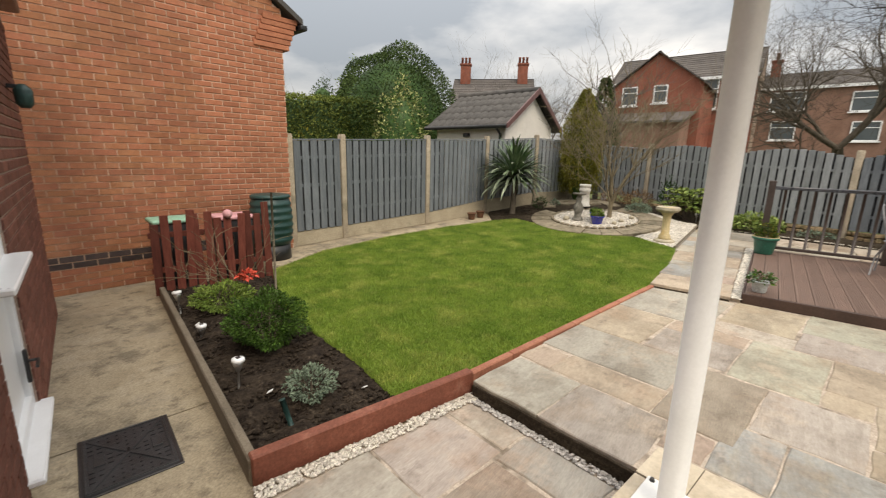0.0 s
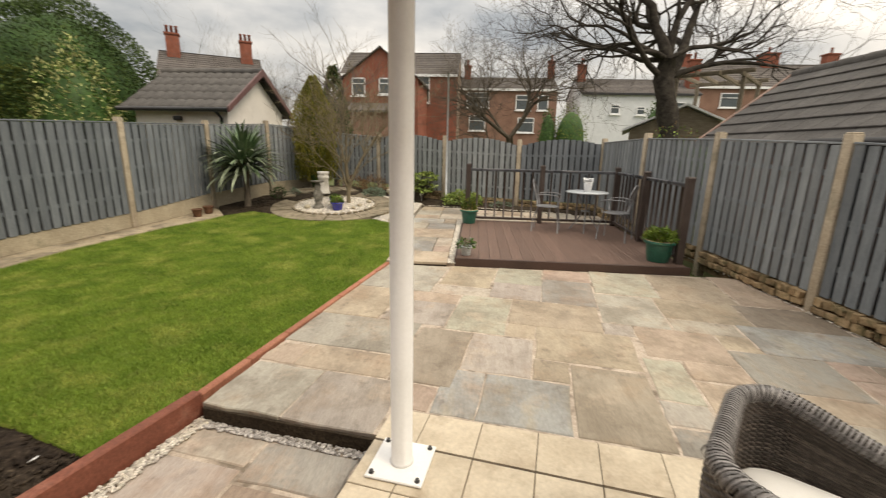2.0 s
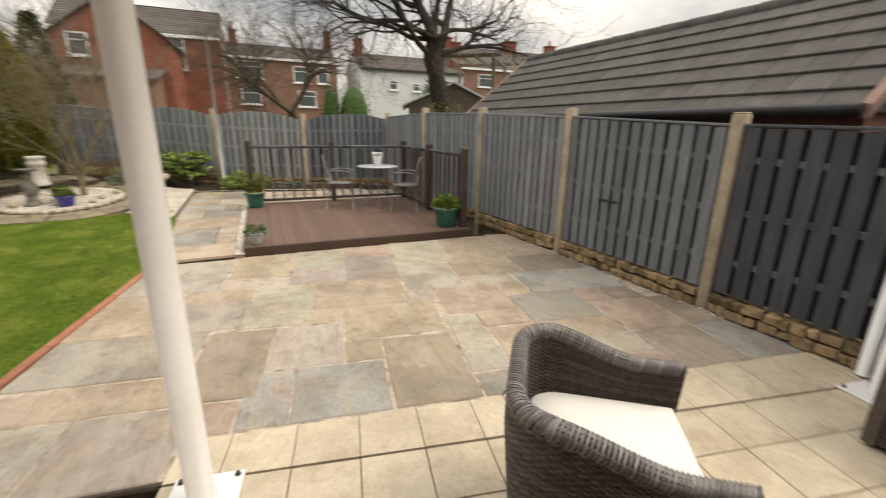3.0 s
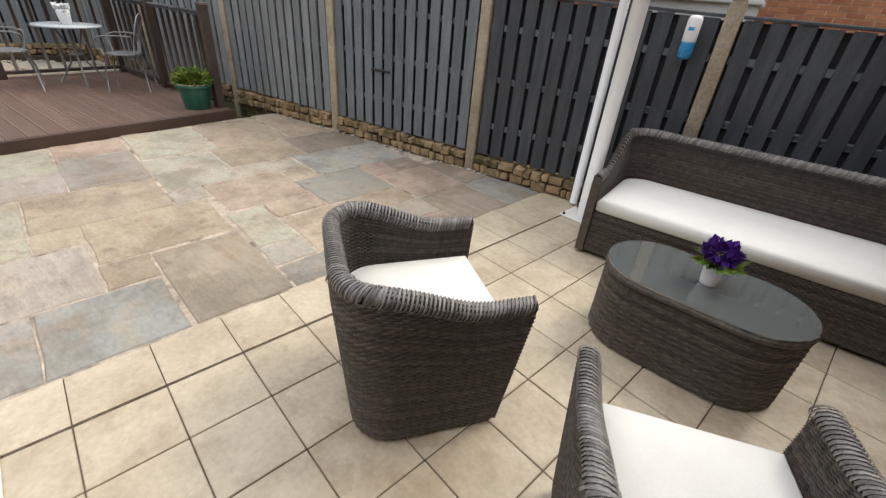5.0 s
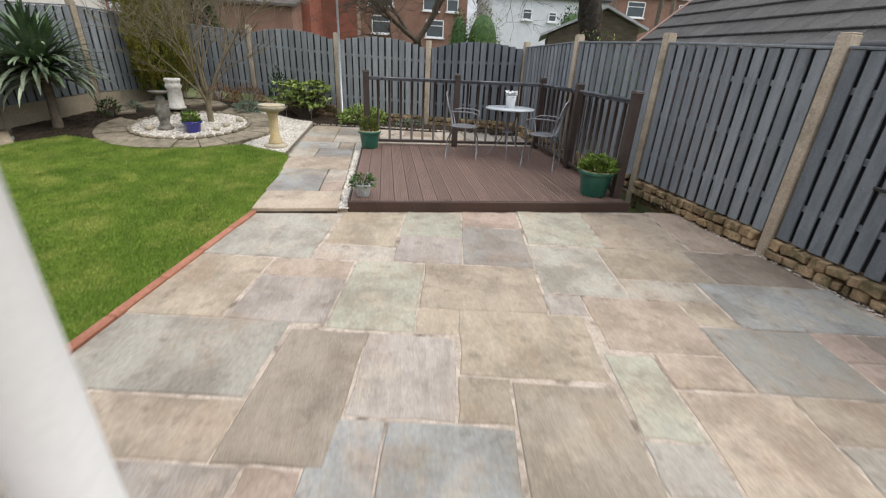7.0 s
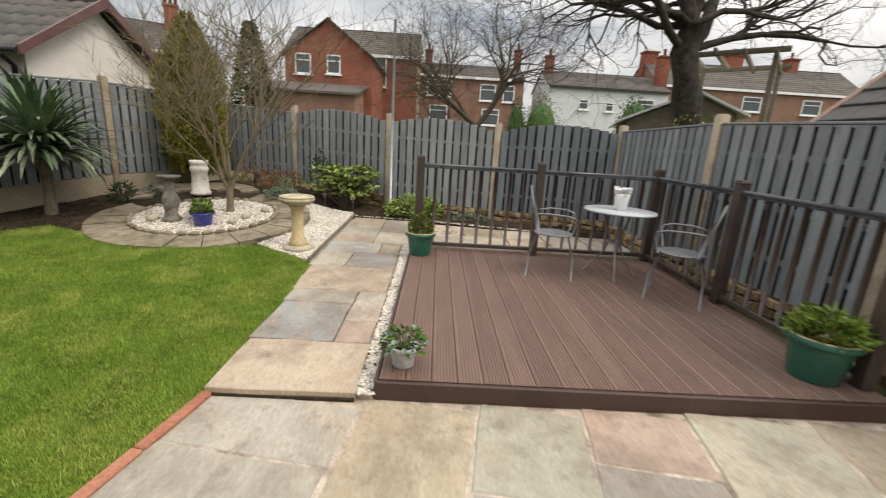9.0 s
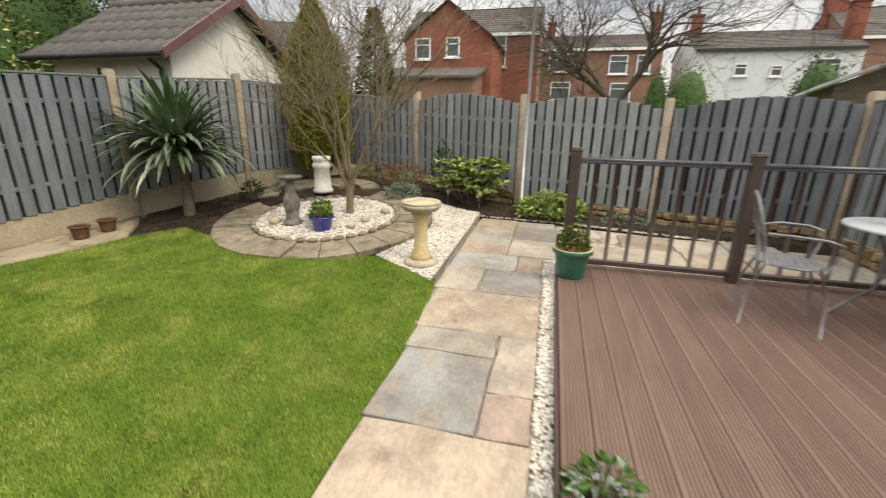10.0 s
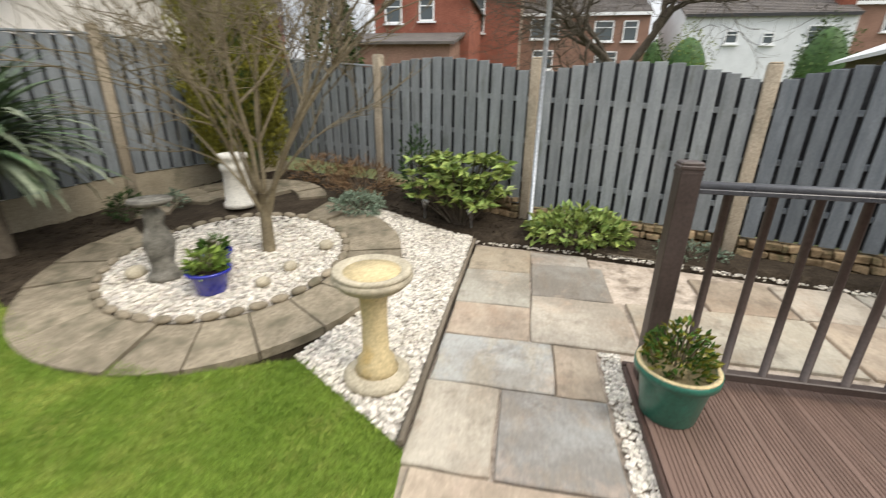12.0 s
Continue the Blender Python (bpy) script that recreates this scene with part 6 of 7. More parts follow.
def window(parent, x, z, w, h, y=0.0):
    fr = Geo()
    for dx, dz, sx, sz in ((-w / 2, 0, 0.09, h), (w / 2, 0, 0.09, h), (0, -h / 2, w, 0.09), (0, h / 2, w, 0.09), (0, h * 0.18, w, 0.06)):
        fr.box((x + dx, y - 0.05, z + dz), (sx + 0.001, 0.08, sz))
    wn = part("window", fr, M_UPVC, parent, "white framed window")
    pa_ = Geo()
    pa_.box((x, y - 0.03, z), (w, 0.02, h))
    part("pane", pa_, M_PANE, wn)
    si = Geo()
    si.box((x, y - 0.08, z - h / 2 - 0.1), (w + 0.3, 0.2, 0.1))
    part("sill", si, M_UPVC, wn)


def chimney(parent, x, y, z0, z1, w=0.8, pots=2):
    c = Geo()
    c.box((x, y, (z0 + z1) / 2), (w, w * 0.8, z1 - z0), 0.02)
    c.box((x, y, z1 - 0.1), (w + 0.16, w * 0.8 + 0.16, 0.16), 0.02)
    ch = part("chimney", c, M_CHIM, parent, "red brick chimney stack")
    for k in range(pots):
        pt = Geo()
        pt.lathe([(0.13, 0), (0.11, 0.5), (0.14, 0.52), (0.14, 0.6), (0.1, 0.6)], (x + (k - (pots - 1) / 2) * 0.36, y, z1), 10)
        part("chimney_pot", pt, M_CHIM, ch)


def far_house(label, at, w, d, eave, ridge, wall, front_gable=False, windows=(), chimneys=(), courses=12, over=0.25, strip=None):
    ob = thing("house", label, "house", at=at, group="houses behind the garden")
    g_ = Geo()
    if front_gable:
        prof_ = ((-w / 2, 0), (w / 2, 0), (w / 2, eave), (0, ridge), (-w / 2, eave))
        g_.add([(x, y, z) for y in (0, d) for x, z in prof_], [(0, 1, 2, 3, 4), (9, 8, 7, 6, 5), (0, 5, 6, 1), (1, 6, 7, 2), (2, 7, 8, 3), (3, 8, 9, 4), (4, 9, 5, 0)])
    else:
        prof_ = ((0, 0), (d, 0), (d, eave), (d / 2, ridge), (0, eave))
        g_.add([(x, y, z) for x in (-w / 2, w / 2) for y, z in prof_], [(4, 3, 2, 1, 0), (5, 6, 7, 8, 9), (0, 1, 6, 5), (1, 2, 7, 6), (2, 3, 8, 7), (3, 4, 9, 8), (4, 0, 5, 9)])
    part("wall", g_, wall, ob)
    rg_ = Geo()
    for side in (-1, 1):
        for r in range(courses):
            ua, ub = r / courses, (r + 1) / courses + 0.02
            if front_gable:
                e0, e1, half_ = -over, d + over, w / 2 + over
                qa, qb = side * half_ * (1 - ua), side * half_ * (1 - ub)
                slope_ = (ridge - eave) / (w / 2)
                za, zb = eave - over * slope_ + half_ * ua * slope_, eave - over * slope_ + half_ * ub * slope_
                rg_.add([(qa, e0, za + 0.12), (qa, e1, za + 0.12), (qb, e1, zb + 0.07), (qb, e0, zb + 0.07), (qa, e0, za), (qa, e1, za), (qb, e0, zb)], [(0, 1, 2, 3), (4, 5, 1, 0), (4, 0, 3, 6)])
            else:
                e0, e1, half_ = -w / 2 - over * 0.4, w / 2 + over * 0.4, d / 2 + over
                slope_ = (ridge - eave) / (d / 2)
                qa, qb = d / 2 + side * half_ * (1 - ua), d / 2 + side * half_ * (1 - ub)
                za, zb = eave - over * slope_ + half_ * ua * slope_, eave - over * slope_ + half_ * ub * slope_
                rg_.add([(e0, qa, za + 0.12), (e1, qa, za + 0.12), (e1, qb, zb + 0.07), (e0, qb, zb + 0.07), (e0, qa, za), (e1, qa, za), (e0, qb, zb), (e1, qb, zb)], [(0, 1, 2, 3), (4, 5, 1, 0), (4, 0, 3, 6), (5, 7, 2, 1)])
    tagged(part("roof", rg_, M_FARROOF, ob, "grey-brown tiled roof"), "grey-brown tiled roof", kind="stuff")
    if not front_gable:
        fa = Geo()
        fa.box((0, -over + 0.02, eave - over * 0.4), (w, 0.06, 0.22))
        part("fascia", fa, strip or M_UPVC, ob)
    for q in windows:
        window(ob, *q)
    for q in chimneys:
        chimney(ob, *q)
    return ob


far_house("red brick house with a front gable and white windows", pose(35, 8.35, -0.2, 0, 0, -90), 6.0, 7.0, 6.95, 9.15, M_FARBR, True,
          ((-1.75, 6.3, 1.0, 1.25), (0.35, 6.35, 0.85, 1.15)))
tall_block = far_house("tall red brick house block with grey tiled roof", pose(41, 8.0, -0.2, 0, 0, -90), 10.8, 7.0, 8.2, 10.6, M_FARBR, False,
          ((2.3, 6.9, 1.1, 2.2),))
ge = Geo()
ge.add([(5.4 + e, y, z) for e in (0.01, 0.06) for y, z in ((0, 0), (7, 0), (7, 8.2), (3.5, 10.6), (0, 8.2))],
       [(5, 6, 7, 8, 9), (4, 3, 2, 1, 0), (0, 1, 6, 5), (1, 2, 7, 6), (2, 3, 8, 7), (3, 4, 9, 8), (4, 0, 5, 9)])
part("gable_end", ge, M_GABLE, tall_block, "weathered pinkish-buff rendered gable end")
dpp = Geo()
dpp.tube([(-1.2, -0.08, 0.5), (-1.2, -0.08, 8.0)], 0.07, 8)
part("downpipe", dpp, M_BLACK, tall_block)
far_house("buff-red brick terrace behind the apple tree", pose(46, -1.9, -0.2, 0, 0, -90), 10.8, 7.0, 7.7, 9.2, M_FARBR2, False,
          ((-2.6, 6.6, 2.2, 1.4), (2.0, 6.4, 1.4, 1.4), (4.0, 6.4, 1.0, 1.4), (-2.6, 4.3, 1.6, 1.4), (2.4, 4.2, 1.6, 1.4)), ((-3.8, 3.0, 8.4, 10.4, 0.7, 1), (5.1, 3.4, 8.2, 11.0, 0.7, 1)))
far_house("white rendered terrace with dark roof", pose(44, -14.7, -0.2, 0, 0, -90), 11.0, 7.0, 7.2, 8.85, M_GREYR, False,
          ((-2.2, 5.7, 0.8, 0.8), (3.4, 5.8, 1.6, 1.2), (0.2, 5.6, 0.7, 0.7)), ((-5.0, 3.0, 8.0, 10.2, 0.8, 1), (5.2, 1.5, 7.5, 10.5, 1.0, 1)), strip=M_BLACK)
far_house("long red brick terrace with tiled roof and chimneys", pose(47, -31.0, -0.2, 0, 0, -90), 21.0, 8.0, 8.3, 11.0, M_FARBR2, False,
          ((-6.5, 7.0, 1.8, 1.3), (-1.0, 7.0, 1.8, 1.3), (5.0, 7.0, 1.8, 1.3)), ((-10.0, 4.0, 9.0, 12.0, 1.4, 0), (-1.2, 4.0, 10.0, 12.2, 1.6, 1), (5.0, 4.0, 10.0, 12.2, 1.2, 1)))
far_house("hipped house roof with two tall chimneys beyond the hedge", pose(37.0, 23.4, -0.2, 0, 0, -60), 8.0, 7.0, 7.0, 9.4, M_FARBR, False, (), ((-2.9, 3.0, 8.2, 10.9, 1.0, 3), (2.9, 3.0, 8.2, 10.9, 1.0, 3)))
lt = thing("outhouse", "low brick outhouse with a slate roof", "outbuilding", at=pose(31.5, 8.5, -0.2, 0, 0, -90))
lb = Geo()
lb.add([(x, y, z) for x in (-4.2, 2.6) for y, z in ((0, 0), (3.4, 0), (3.4, 4.9), (0, 4.2))], [(3, 2, 1, 0), (4, 5, 6, 7), (0, 1, 5, 4), (1, 2, 6, 5), (3, 0, 4, 7)])
part("wall", lb, M_FARBR2, lt)
lr = Geo()
lr.add([(x, y, z) for x in (-4.5, 2.9) for y, z in ((-0.3, 4.1), (-0.3, 4.24), (3.5, 5.1), (3.5, 4.96))], [(0, 1, 2, 3), (7, 6, 5, 4), (0, 4, 5, 1), (1, 5, 6, 2), (2, 6, 7, 3), (3, 7, 4, 0)])
part("roof", lr, M_FARROOF, lt)
shed = thing("shed", "old timber shed with pale felt roof", "shed", at=pose(15.2, -6.1, -0.2, 0, 0, -108))
sh = Geo()
sh.add([(x, y, z) for y in (0, 3.5) for x, z in ((-1.5, 0), (1.1, 0), (1.1, 2.75), (0.1, 3.2), (-1.5, 2.5))], [(0, 1, 2, 3, 4), (9, 8, 7, 6, 5), (0, 5, 6, 1), (1, 6, 7, 2), (4, 9, 5, 0)])
part("wall", sh, M_TIMBER, shed)
for xa, za, xb, zb in ((-1.75, 2.43, 0.1, 3.24), (1.35, 2.67, 0.1, 3.24)):
    sr_ = Geo()
    sr_.add([(x, y, z + e) for e in (0, 0.07) for x, z in ((xa, za), (xb, zb)) for y in (-0.2, 3.7)], [(0, 1, 3, 2), (4, 6, 7, 5), (0, 4, 5, 1), (2, 3, 7, 6), (0, 2, 6, 4), (1, 5, 7, 3)])
    part("roof", sr_, M_GREYR, shed)
perg = thing("pergola", "grey weathered timber pergola frame", "pergola", at=pose(13.9, -7.1, -0.2, 0, 0, -40))
for x, y in ((0, 0), (2.3, 0), (0, 1.8), (2.3, 1.8)):
    pp = Geo()
    pp.box((x, y, 2.0), (0.11, 0.11, 4.0 if y == 0 else 4.2), 0.01)
    part("post", pp, M_TIMBER, perg)
for y in (0, 0.6, 1.2, 1.8):
    pp = Geo()
    pp.box((1.15, y, 4.0 + 0.1 * y), (2.9, 0.07, 0.12), 0.01)
    part("rafter", pp, M_TIMBER, perg)
for x in (0, 2.3):
    pp = Geo()
    pp.box((x, 0.9, 4.1), (0.08, 2.3, 0.12), 0.01)
    part("beam", pp, M_TIMBER, perg)

# ---- trees beyond the fence ----


def grow(g_, p, d, length, r, level, rnd, kids, droop, n_side=5, wob=0.28):
    """A tapered, wandering limb and its branches."""
    steps = 5 if level < 2 else 4
    pts, rads = [p.copy()], [r]
    d = d.normalized()
    for k in range(steps):
        d = (d + Vector((rnd.uniform(-1, 1), rnd.uniform(-1, 1), rnd.uniform(-1, 1) + droop)) * wob).normalized()
        p = p + d * length / steps
        pts.append(p.copy())
        rads.append(r * (1 - 0.62 * (k + 1) / steps))
    g_.tube(pts, rads, n_side if r > 0.03 else 4 if r > 0.012 else 3, caps=False)
    if level >= len(kids):
        return
    for k in range(kids[level]):
        u = rnd.uniform(0.3, 1.0) if k else 1.0
        i = min(steps, max(1, round(u * steps)))
        base = (pts[i] - pts[i - 1]).normalized()
        side = Vector((rnd.uniform(-1, 1), rnd.uniform(-1, 1), rnd.uniform(-0.5, 0.8)))
        grow(g_, pts[i].copy(), base * 0.75 + side * 0.75, length * rnd.uniform(0.5, 0.78), max(0.004, rads[i] * 0.72), level + 1, rnd, kids, droop, n_side, wob)


def bare_tree(x, y, z, label, mat, seed, trunk, limbs, kids, droop=0.1, wob=0.28, group="bare trees"):
    """trunk: points with radii; limbs: (height share, direction, length, radius)."""
    ob = thing("tree", label, "tree", at=pose(x, y, z), group=group)
    rnd = random.Random(seed)
    t_ = Geo()
    t_.tube([q[:3] for q in trunk], [q[3] for q in trunk], 12)
    part("trunk", t_, mat, ob)
    cr = Geo()
    for at_, d, length, r in limbs:
        q = Vector(trunk[at_][:3])
        grow(cr, q, Vector(d), length, r, 0, rnd, kids, droop, 7, wob)
    part("branch_crown", cr, mat, ob)
    return ob


bare_tree(13.0, -4.75, -0.2, "large bare dark-barked tree with spreading gnarled limbs", M_BARKD, 5,
          ((0, 0, 0, 0.38), (0.02, -0.05, 1.6, 0.29), (0, -0.10, 2.3, 0.25), (-0.05, 0.04, 2.8, 0.30), (-0.06, 0.14, 3.2, 0.24), (-0.02, 0.26, 3.7, 0.27), (-0.06, 0.22, 4.2, 0.21)),
          ((6, (-0.1, 0.35, 1.0), 2.4, 0.17), (5, (0.1, -0.75, 0.75), 2.8, 0.17), (5, (-0.4, 1.0, 0.55), 3.4, 0.09), (6, (0.4, 0.8, 0.7), 3.0, 0.09), (5, (-0.3, -1.0, 0.6), 2.8, 0.09), (6, (0.0, 1.0, 0.35), 3.2, 0.08), (6, (0.1, -0.1, 1.0), 2.4, 0.12), (6, (0.0, -1.0, 0.3), 3.0, 0.07), (6, (-0.2, 0.9, 0.8), 2.8, 0.07)),
          (6, 5, 4, 3), 0.03, 0.52)
bare_tree(18.6, -1.0, -0.2, "gnarled bare apple tree with crooked grey branches", M_BARK, 11,
          ((0, 0, 0, 0.22), (0.05, 0.05, 1.2, 0.17), (0, 0.2, 2.2, 0.14)),
          ((2, (0, 1.0, 0.35), 2.6, 0.09), (2, (0, -0.7, 0.6), 2.4, 0.09), (2, (-0.5, 0.3, 0.9), 2.4, 0.08), (2, (0.3, -0.2, 1.0), 2.8, 0.08), (1, (-0.3, 0.9, 0.5), 2.2, 0.06), (2, (0.2, 0.6, 0.9), 2.5, 0.07)),
          (6, 6, 5, 3), -0.02, 0.42)
bare_tree(16.4, 5.6, -0.2, "slim bare silver-grey tree with upright branches", M_TWIG, 3,
          ((0, 0, 0, 0.10), (0.02, 0.0, 1.5, 0.085), (0, 0.03, 2.9, 0.07)),
          ((2, (0, 0.3, 1.0), 1.7, 0.045), (2, (0, -0.5, 1.0), 1.6, 0.04), (2, (0.1, 0.75, 0.8), 1.3, 0.03), (1, (0, -0.9, 0.8), 1.3, 0.03), (2, (-0.2, 0, 1), 1.9, 0.04)),
          (4, 4, 3), 0.12, 0.24)
for k, (x, y, h_, sd) in enumerate(((25, 12.0, 5.2, 21), (27, 13.6, 6.0, 22), (30, 16.5, 6.5, 23), (33, 21.0, 9.0, 24), (17.5, 26.5, 6.5, 25))):
    bare_tree(x, y, -0.2, "distant bare twiggy tree", M_TWIG, sd, ((0, 0, 0, 0.16), (0, 0, h_ * 0.35, 0.11)),
              ((1, (0, 0.3, 1), h_ * 0.45, 0.06), (1, (0.2, -0.4, 1), h_ * 0.42, 0.06), (1, (-0.2, 0.6, 0.8), h_ * 0.35, 0.05), (1, (0.1, -0.7, 0.8), h_ * 0.35, 0.05)), (5, 5, 4), 0.12, 0.2, "distant bare trees")


def leafy_mass(name, label, category, x, y, z, rx, ry, rz, n_, size, mat, lump=0.18, fill=0.25, at_turn=0.0, mat2=None, frac=0.0, wide=0.55):
    ob = thing(name, label, category, at=pose(x, y, z, 0, 0, at_turn))
    p, d = ball_points(n_, rx, ry, rz, fill, lump)
    keep = p[:, 2] > -rz * 0.98
    p, d = p[keep] + np.array([0, 0, rz]), d[keep]
    way = d + RNG.normal(scale=0.7, size=p.shape)
    m_ = int(len(p) * frac)
    part("crown", leaf_mesh("crown", p[m_:], way[m_:], size, mat, wide), mat, ob)
    if m_:
        part("young_growth", leaf_mesh("young_growth", p[:m_] * np.array([1.02, 1.02, 1.0]), way[:m_], size, mat2, wide), mat2, ob)
    # added solid core; its dark green imitates shade between the leaves
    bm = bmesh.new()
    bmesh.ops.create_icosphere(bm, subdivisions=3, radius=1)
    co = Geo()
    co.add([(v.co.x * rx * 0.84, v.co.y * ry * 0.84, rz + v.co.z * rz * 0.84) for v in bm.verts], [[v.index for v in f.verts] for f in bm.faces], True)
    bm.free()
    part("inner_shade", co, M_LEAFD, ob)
    tr = Geo()
    tr.tube([(0, 0, -0.3), (0, 0, rz * 0.6)], [0.12, 0.08], 8)
    part("trunk", tr, M_BARKD, ob)
    return ob


leafy_mass("bush", "big domed dark evergreen bush behind the fence", "bush", 11.15, 11.2, -0.2, 2.45, 1.7, 2.6, 30000, 0.08, M_LEAFH, 0.06, 0.10)
leafy_mass("bush", "evergreen bush with pale variegated leaves", "bush", 9.75, 9.75, -0.2, 0.85, 0.75, 1.85, 5200, 0.085, M_LEAFB, 0.12, 0.2, mat2=M_LEAFV, frac=0.55)
leafy_mass("tree", "rounded dark evergreen tree beyond the hedge", "tree", 18.4, 25.0, -0.2, 1.1, 1.1, 3.2, 1800, 0.16, M_LEAFH, 0.06)
leafy_mass("tree", "lighter green evergreen tree beyond the hedge", "tree", 19.9, 23.7, -0.2, 1.4, 1.2, 3.7, 2200, 0.16, M_LEAFL, 0.12)
leafy_mass("bush", "yellow-green leafy bush by the white house", "bush", 30, -5.6, -0.2, 1.1, 1.1, 2.3, 1600, 0.12, M_HEDGE, 0.14)
leafy_mass("tree", "small dark conifer by the yellow bush", "tree", 30, -4.1, -0.2, 0.6, 0.6, 2.2, 900, 0.14, M_LEAFH, 0.03)
leafy_mass("bush", "grey-green bush before the white house", "bush", 30, -11.2, -0.2, 1.1, 1.1, 2.5, 1400, 0.15, M_LEAFH, 0.12)
leafy_mass("bush", "straggling ivy growing over the back fence", "bush", 11.9, -4.6, -0.2, 1.2, 1.6, 1.12, 2400, 0.07, M_LEAFL, 0.16, mat2=M_DRYLEAF, frac=0.45)
hedge = thing("hedge", "long clipped green hedge behind the fence", "hedge", at=along((5.2, 12.9), (9.6, 10.4)))
hl, hh_ = dist((5.2, 12.9), (9.6, 10.4)), 3.05
n_ = 9000
pf_ = np.stack([RNG.uniform(0, hl, n_), RNG.uniform(-0.05, 0.10, n_), RNG.uniform(1.2, hh_, n_)], 1)
pt_ = np.stack([RNG.uniform(0, hl, n_ // 3), RNG.uniform(0, 1.0, n_ // 3), hh_ + RNG.uniform(-0.08, 0.08, n_ // 3)], 1)
pa_ = np.concatenate([pf_, pt_])
wa_ = np.concatenate([np.tile((0, -1, 0.3), (n_, 1)), np.tile((0, 0, 1.0), (n_ // 3, 1))]) + RNG.normal(scale=0.6, size=pa_.shape)
part("foliage", leaf_mesh("foliage", pa_, wa_, 0.075, M_HEDGE, 0.6), M_HEDGE, hedge)
# added dark box behind the leaf skin, standing in for the hedge's inner shade
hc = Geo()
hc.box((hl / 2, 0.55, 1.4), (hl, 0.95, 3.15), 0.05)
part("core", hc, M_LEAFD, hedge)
of = Geo()
of.box((1.4, 0, 0.95), (5.0, 0.04, 1.7))
solo("old_fence", of, M_TIMBER, "old brown timber fence in the next garden", "fence", at=along((4.4, 9.6), (9.2, 8.4)))
leafy_mass("bush", "yellow-leaved shrub just over the fence", "bush", 4.9, 7.75, -0.2, 0.45, 0.35, 1.02, 700, 0.07, M_LEAFY, 0.1)
dc = thing("tree", "dark green conifer behind the back fence", "tree", at=pose(17.4, 6.25, -0.2))
h_ = 4.75
u = RNG.uniform(0, 1, 3600)
a = RNG.uniform(0, 2 * np.pi, 3600)
rr_ = (1 - u) ** 0.8 * 1.0 * RNG.uniform(0.6, 1.05, 3600)
part("crown", leaf_mesh("crown", np.stack([rr_ * np.cos(a), rr_ * np.sin(a), 0.4 + u * (h_ - 0.4)], 1), np.stack([np.cos(a), np.sin(a), np.full(3600, -0.2)], 1) + RNG.normal(scale=0.3, size=(3600, 3)), 0.17, M_LEAFH, 0.4), M_LEAFH, dc)
tt_ = Geo()
tt_.tube([(0, 0, 0), (0, 0, h_)], [0.12, 0.02], 8)
part("trunk", tt_, M_BARKD, dc)

# ---- front flower bed ----
shrub(1.82, 3.75, -0.02, 0.285, 0.285, 0.22, 7000, 0.024, M_LEAFB, "dense rounded dark green box shrub in the bed", wide=0.55)
shrub(1.58, 2.83, -0.02, 0.145, 0.145, 0.095, 900, 0.026, M_LEAFG, "small variegated grey-green shrub in the bed", wide=0.5)
shrub(1.98, 4.85, -0.02, 0.27, 0.27, 0.12, 1900, 0.035, M_LEAFL, "low spreading yellow-green shrub in the bed", wide=0.4)
fl_ = thing("red_flower", "bright red flower head over the low shrub", "flower", at=pose(2.22, 4.82, 0.28))
p, d = ball_points(60, 0.07, 0.07, 0.025, 0.7)
part("petals", leaf_mesh("petals", p, d, 0.05, M_RED, 0.8), M_RED, fl_)
sg_ = Geo()
sg_.tube([(0, 0, -0.3), (0, 0, 0.0)], 0.004, 5)
part("stem", sg_, M_LEAFB, fl_)
rose = thing("rose_bush", "bare pruned rose bush with crooked pale stems", "shrub", at=pose(2.22, 5.12, -0.02))
rs, rnd = Geo(), random.Random(4)
for k in range(6):
    w = 2 * math.pi * k / 6
    grow(rs, Vector((0, 0, 0)), Vector((math.cos(w) * 0.7, math.sin(w) * 0.7, 0.9)), 0.55, 0.010, 0, rnd, (3, 2), 0.05, 5, 0.35)
part("woody_base", rs, M_BARKG, rose)
ba = Geo()
bmc = bmesh.new()
bmesh.ops.create_icosphere(bmc, subdivisions=2, radius=0.055)
ba.add([tuple(v.co) for v in bmc.verts], [[v.index for v in f.verts] for f in bmc.faces], True)
bmc.free()
solo("pink_ornament", ba, M_PINK, "pale pink ball ornament on the pickets", "ornament", at=pose(2.47, 5.66, 0.80))
st_ = Geo()
st_.tube([(2.56, 4.87, -0.1), (2.58, 4.87, 1.10)], 0.012, 8)
solo("garden_stake", st_, M_TIMBER, "tall thin brown timber plant stake", "stake")


def solar_light(x, y, z, h=0.26, lean=3.0):
    ob = thing("solar_light", "small white-capped solar stake light", "garden light", at=pose(x, y, z, lean, lean * 0.6, 0), group="solar lights")
    a_ = Geo()
    a_.tube([(0, 0, -0.06), (0, 0, h - 0.07)], [0.006, 0.008], 8)
    a_.lathe([(0.012, h - 0.08), (0.03, h - 0.03), (0.034, h - 0.01), (0.03, h - 0.008)], n=16)
    part("stem", a_, M_CHROME, ob)
    c_ = Geo()
    c_.lathe([(0.034, h - 0.01), (0.042, h - 0.004), (0.040, h + 0.012), (0.02, h + 0.02)], n=18)
    part("cap", c_, M_UPVC, ob, "white plastic cap")
    s_ = Geo()
    s_.box((0, 0, h + 0.02), (0.03, 0.03, 0.004))
    part("solar_cell", s_, M_BLACK, ob)


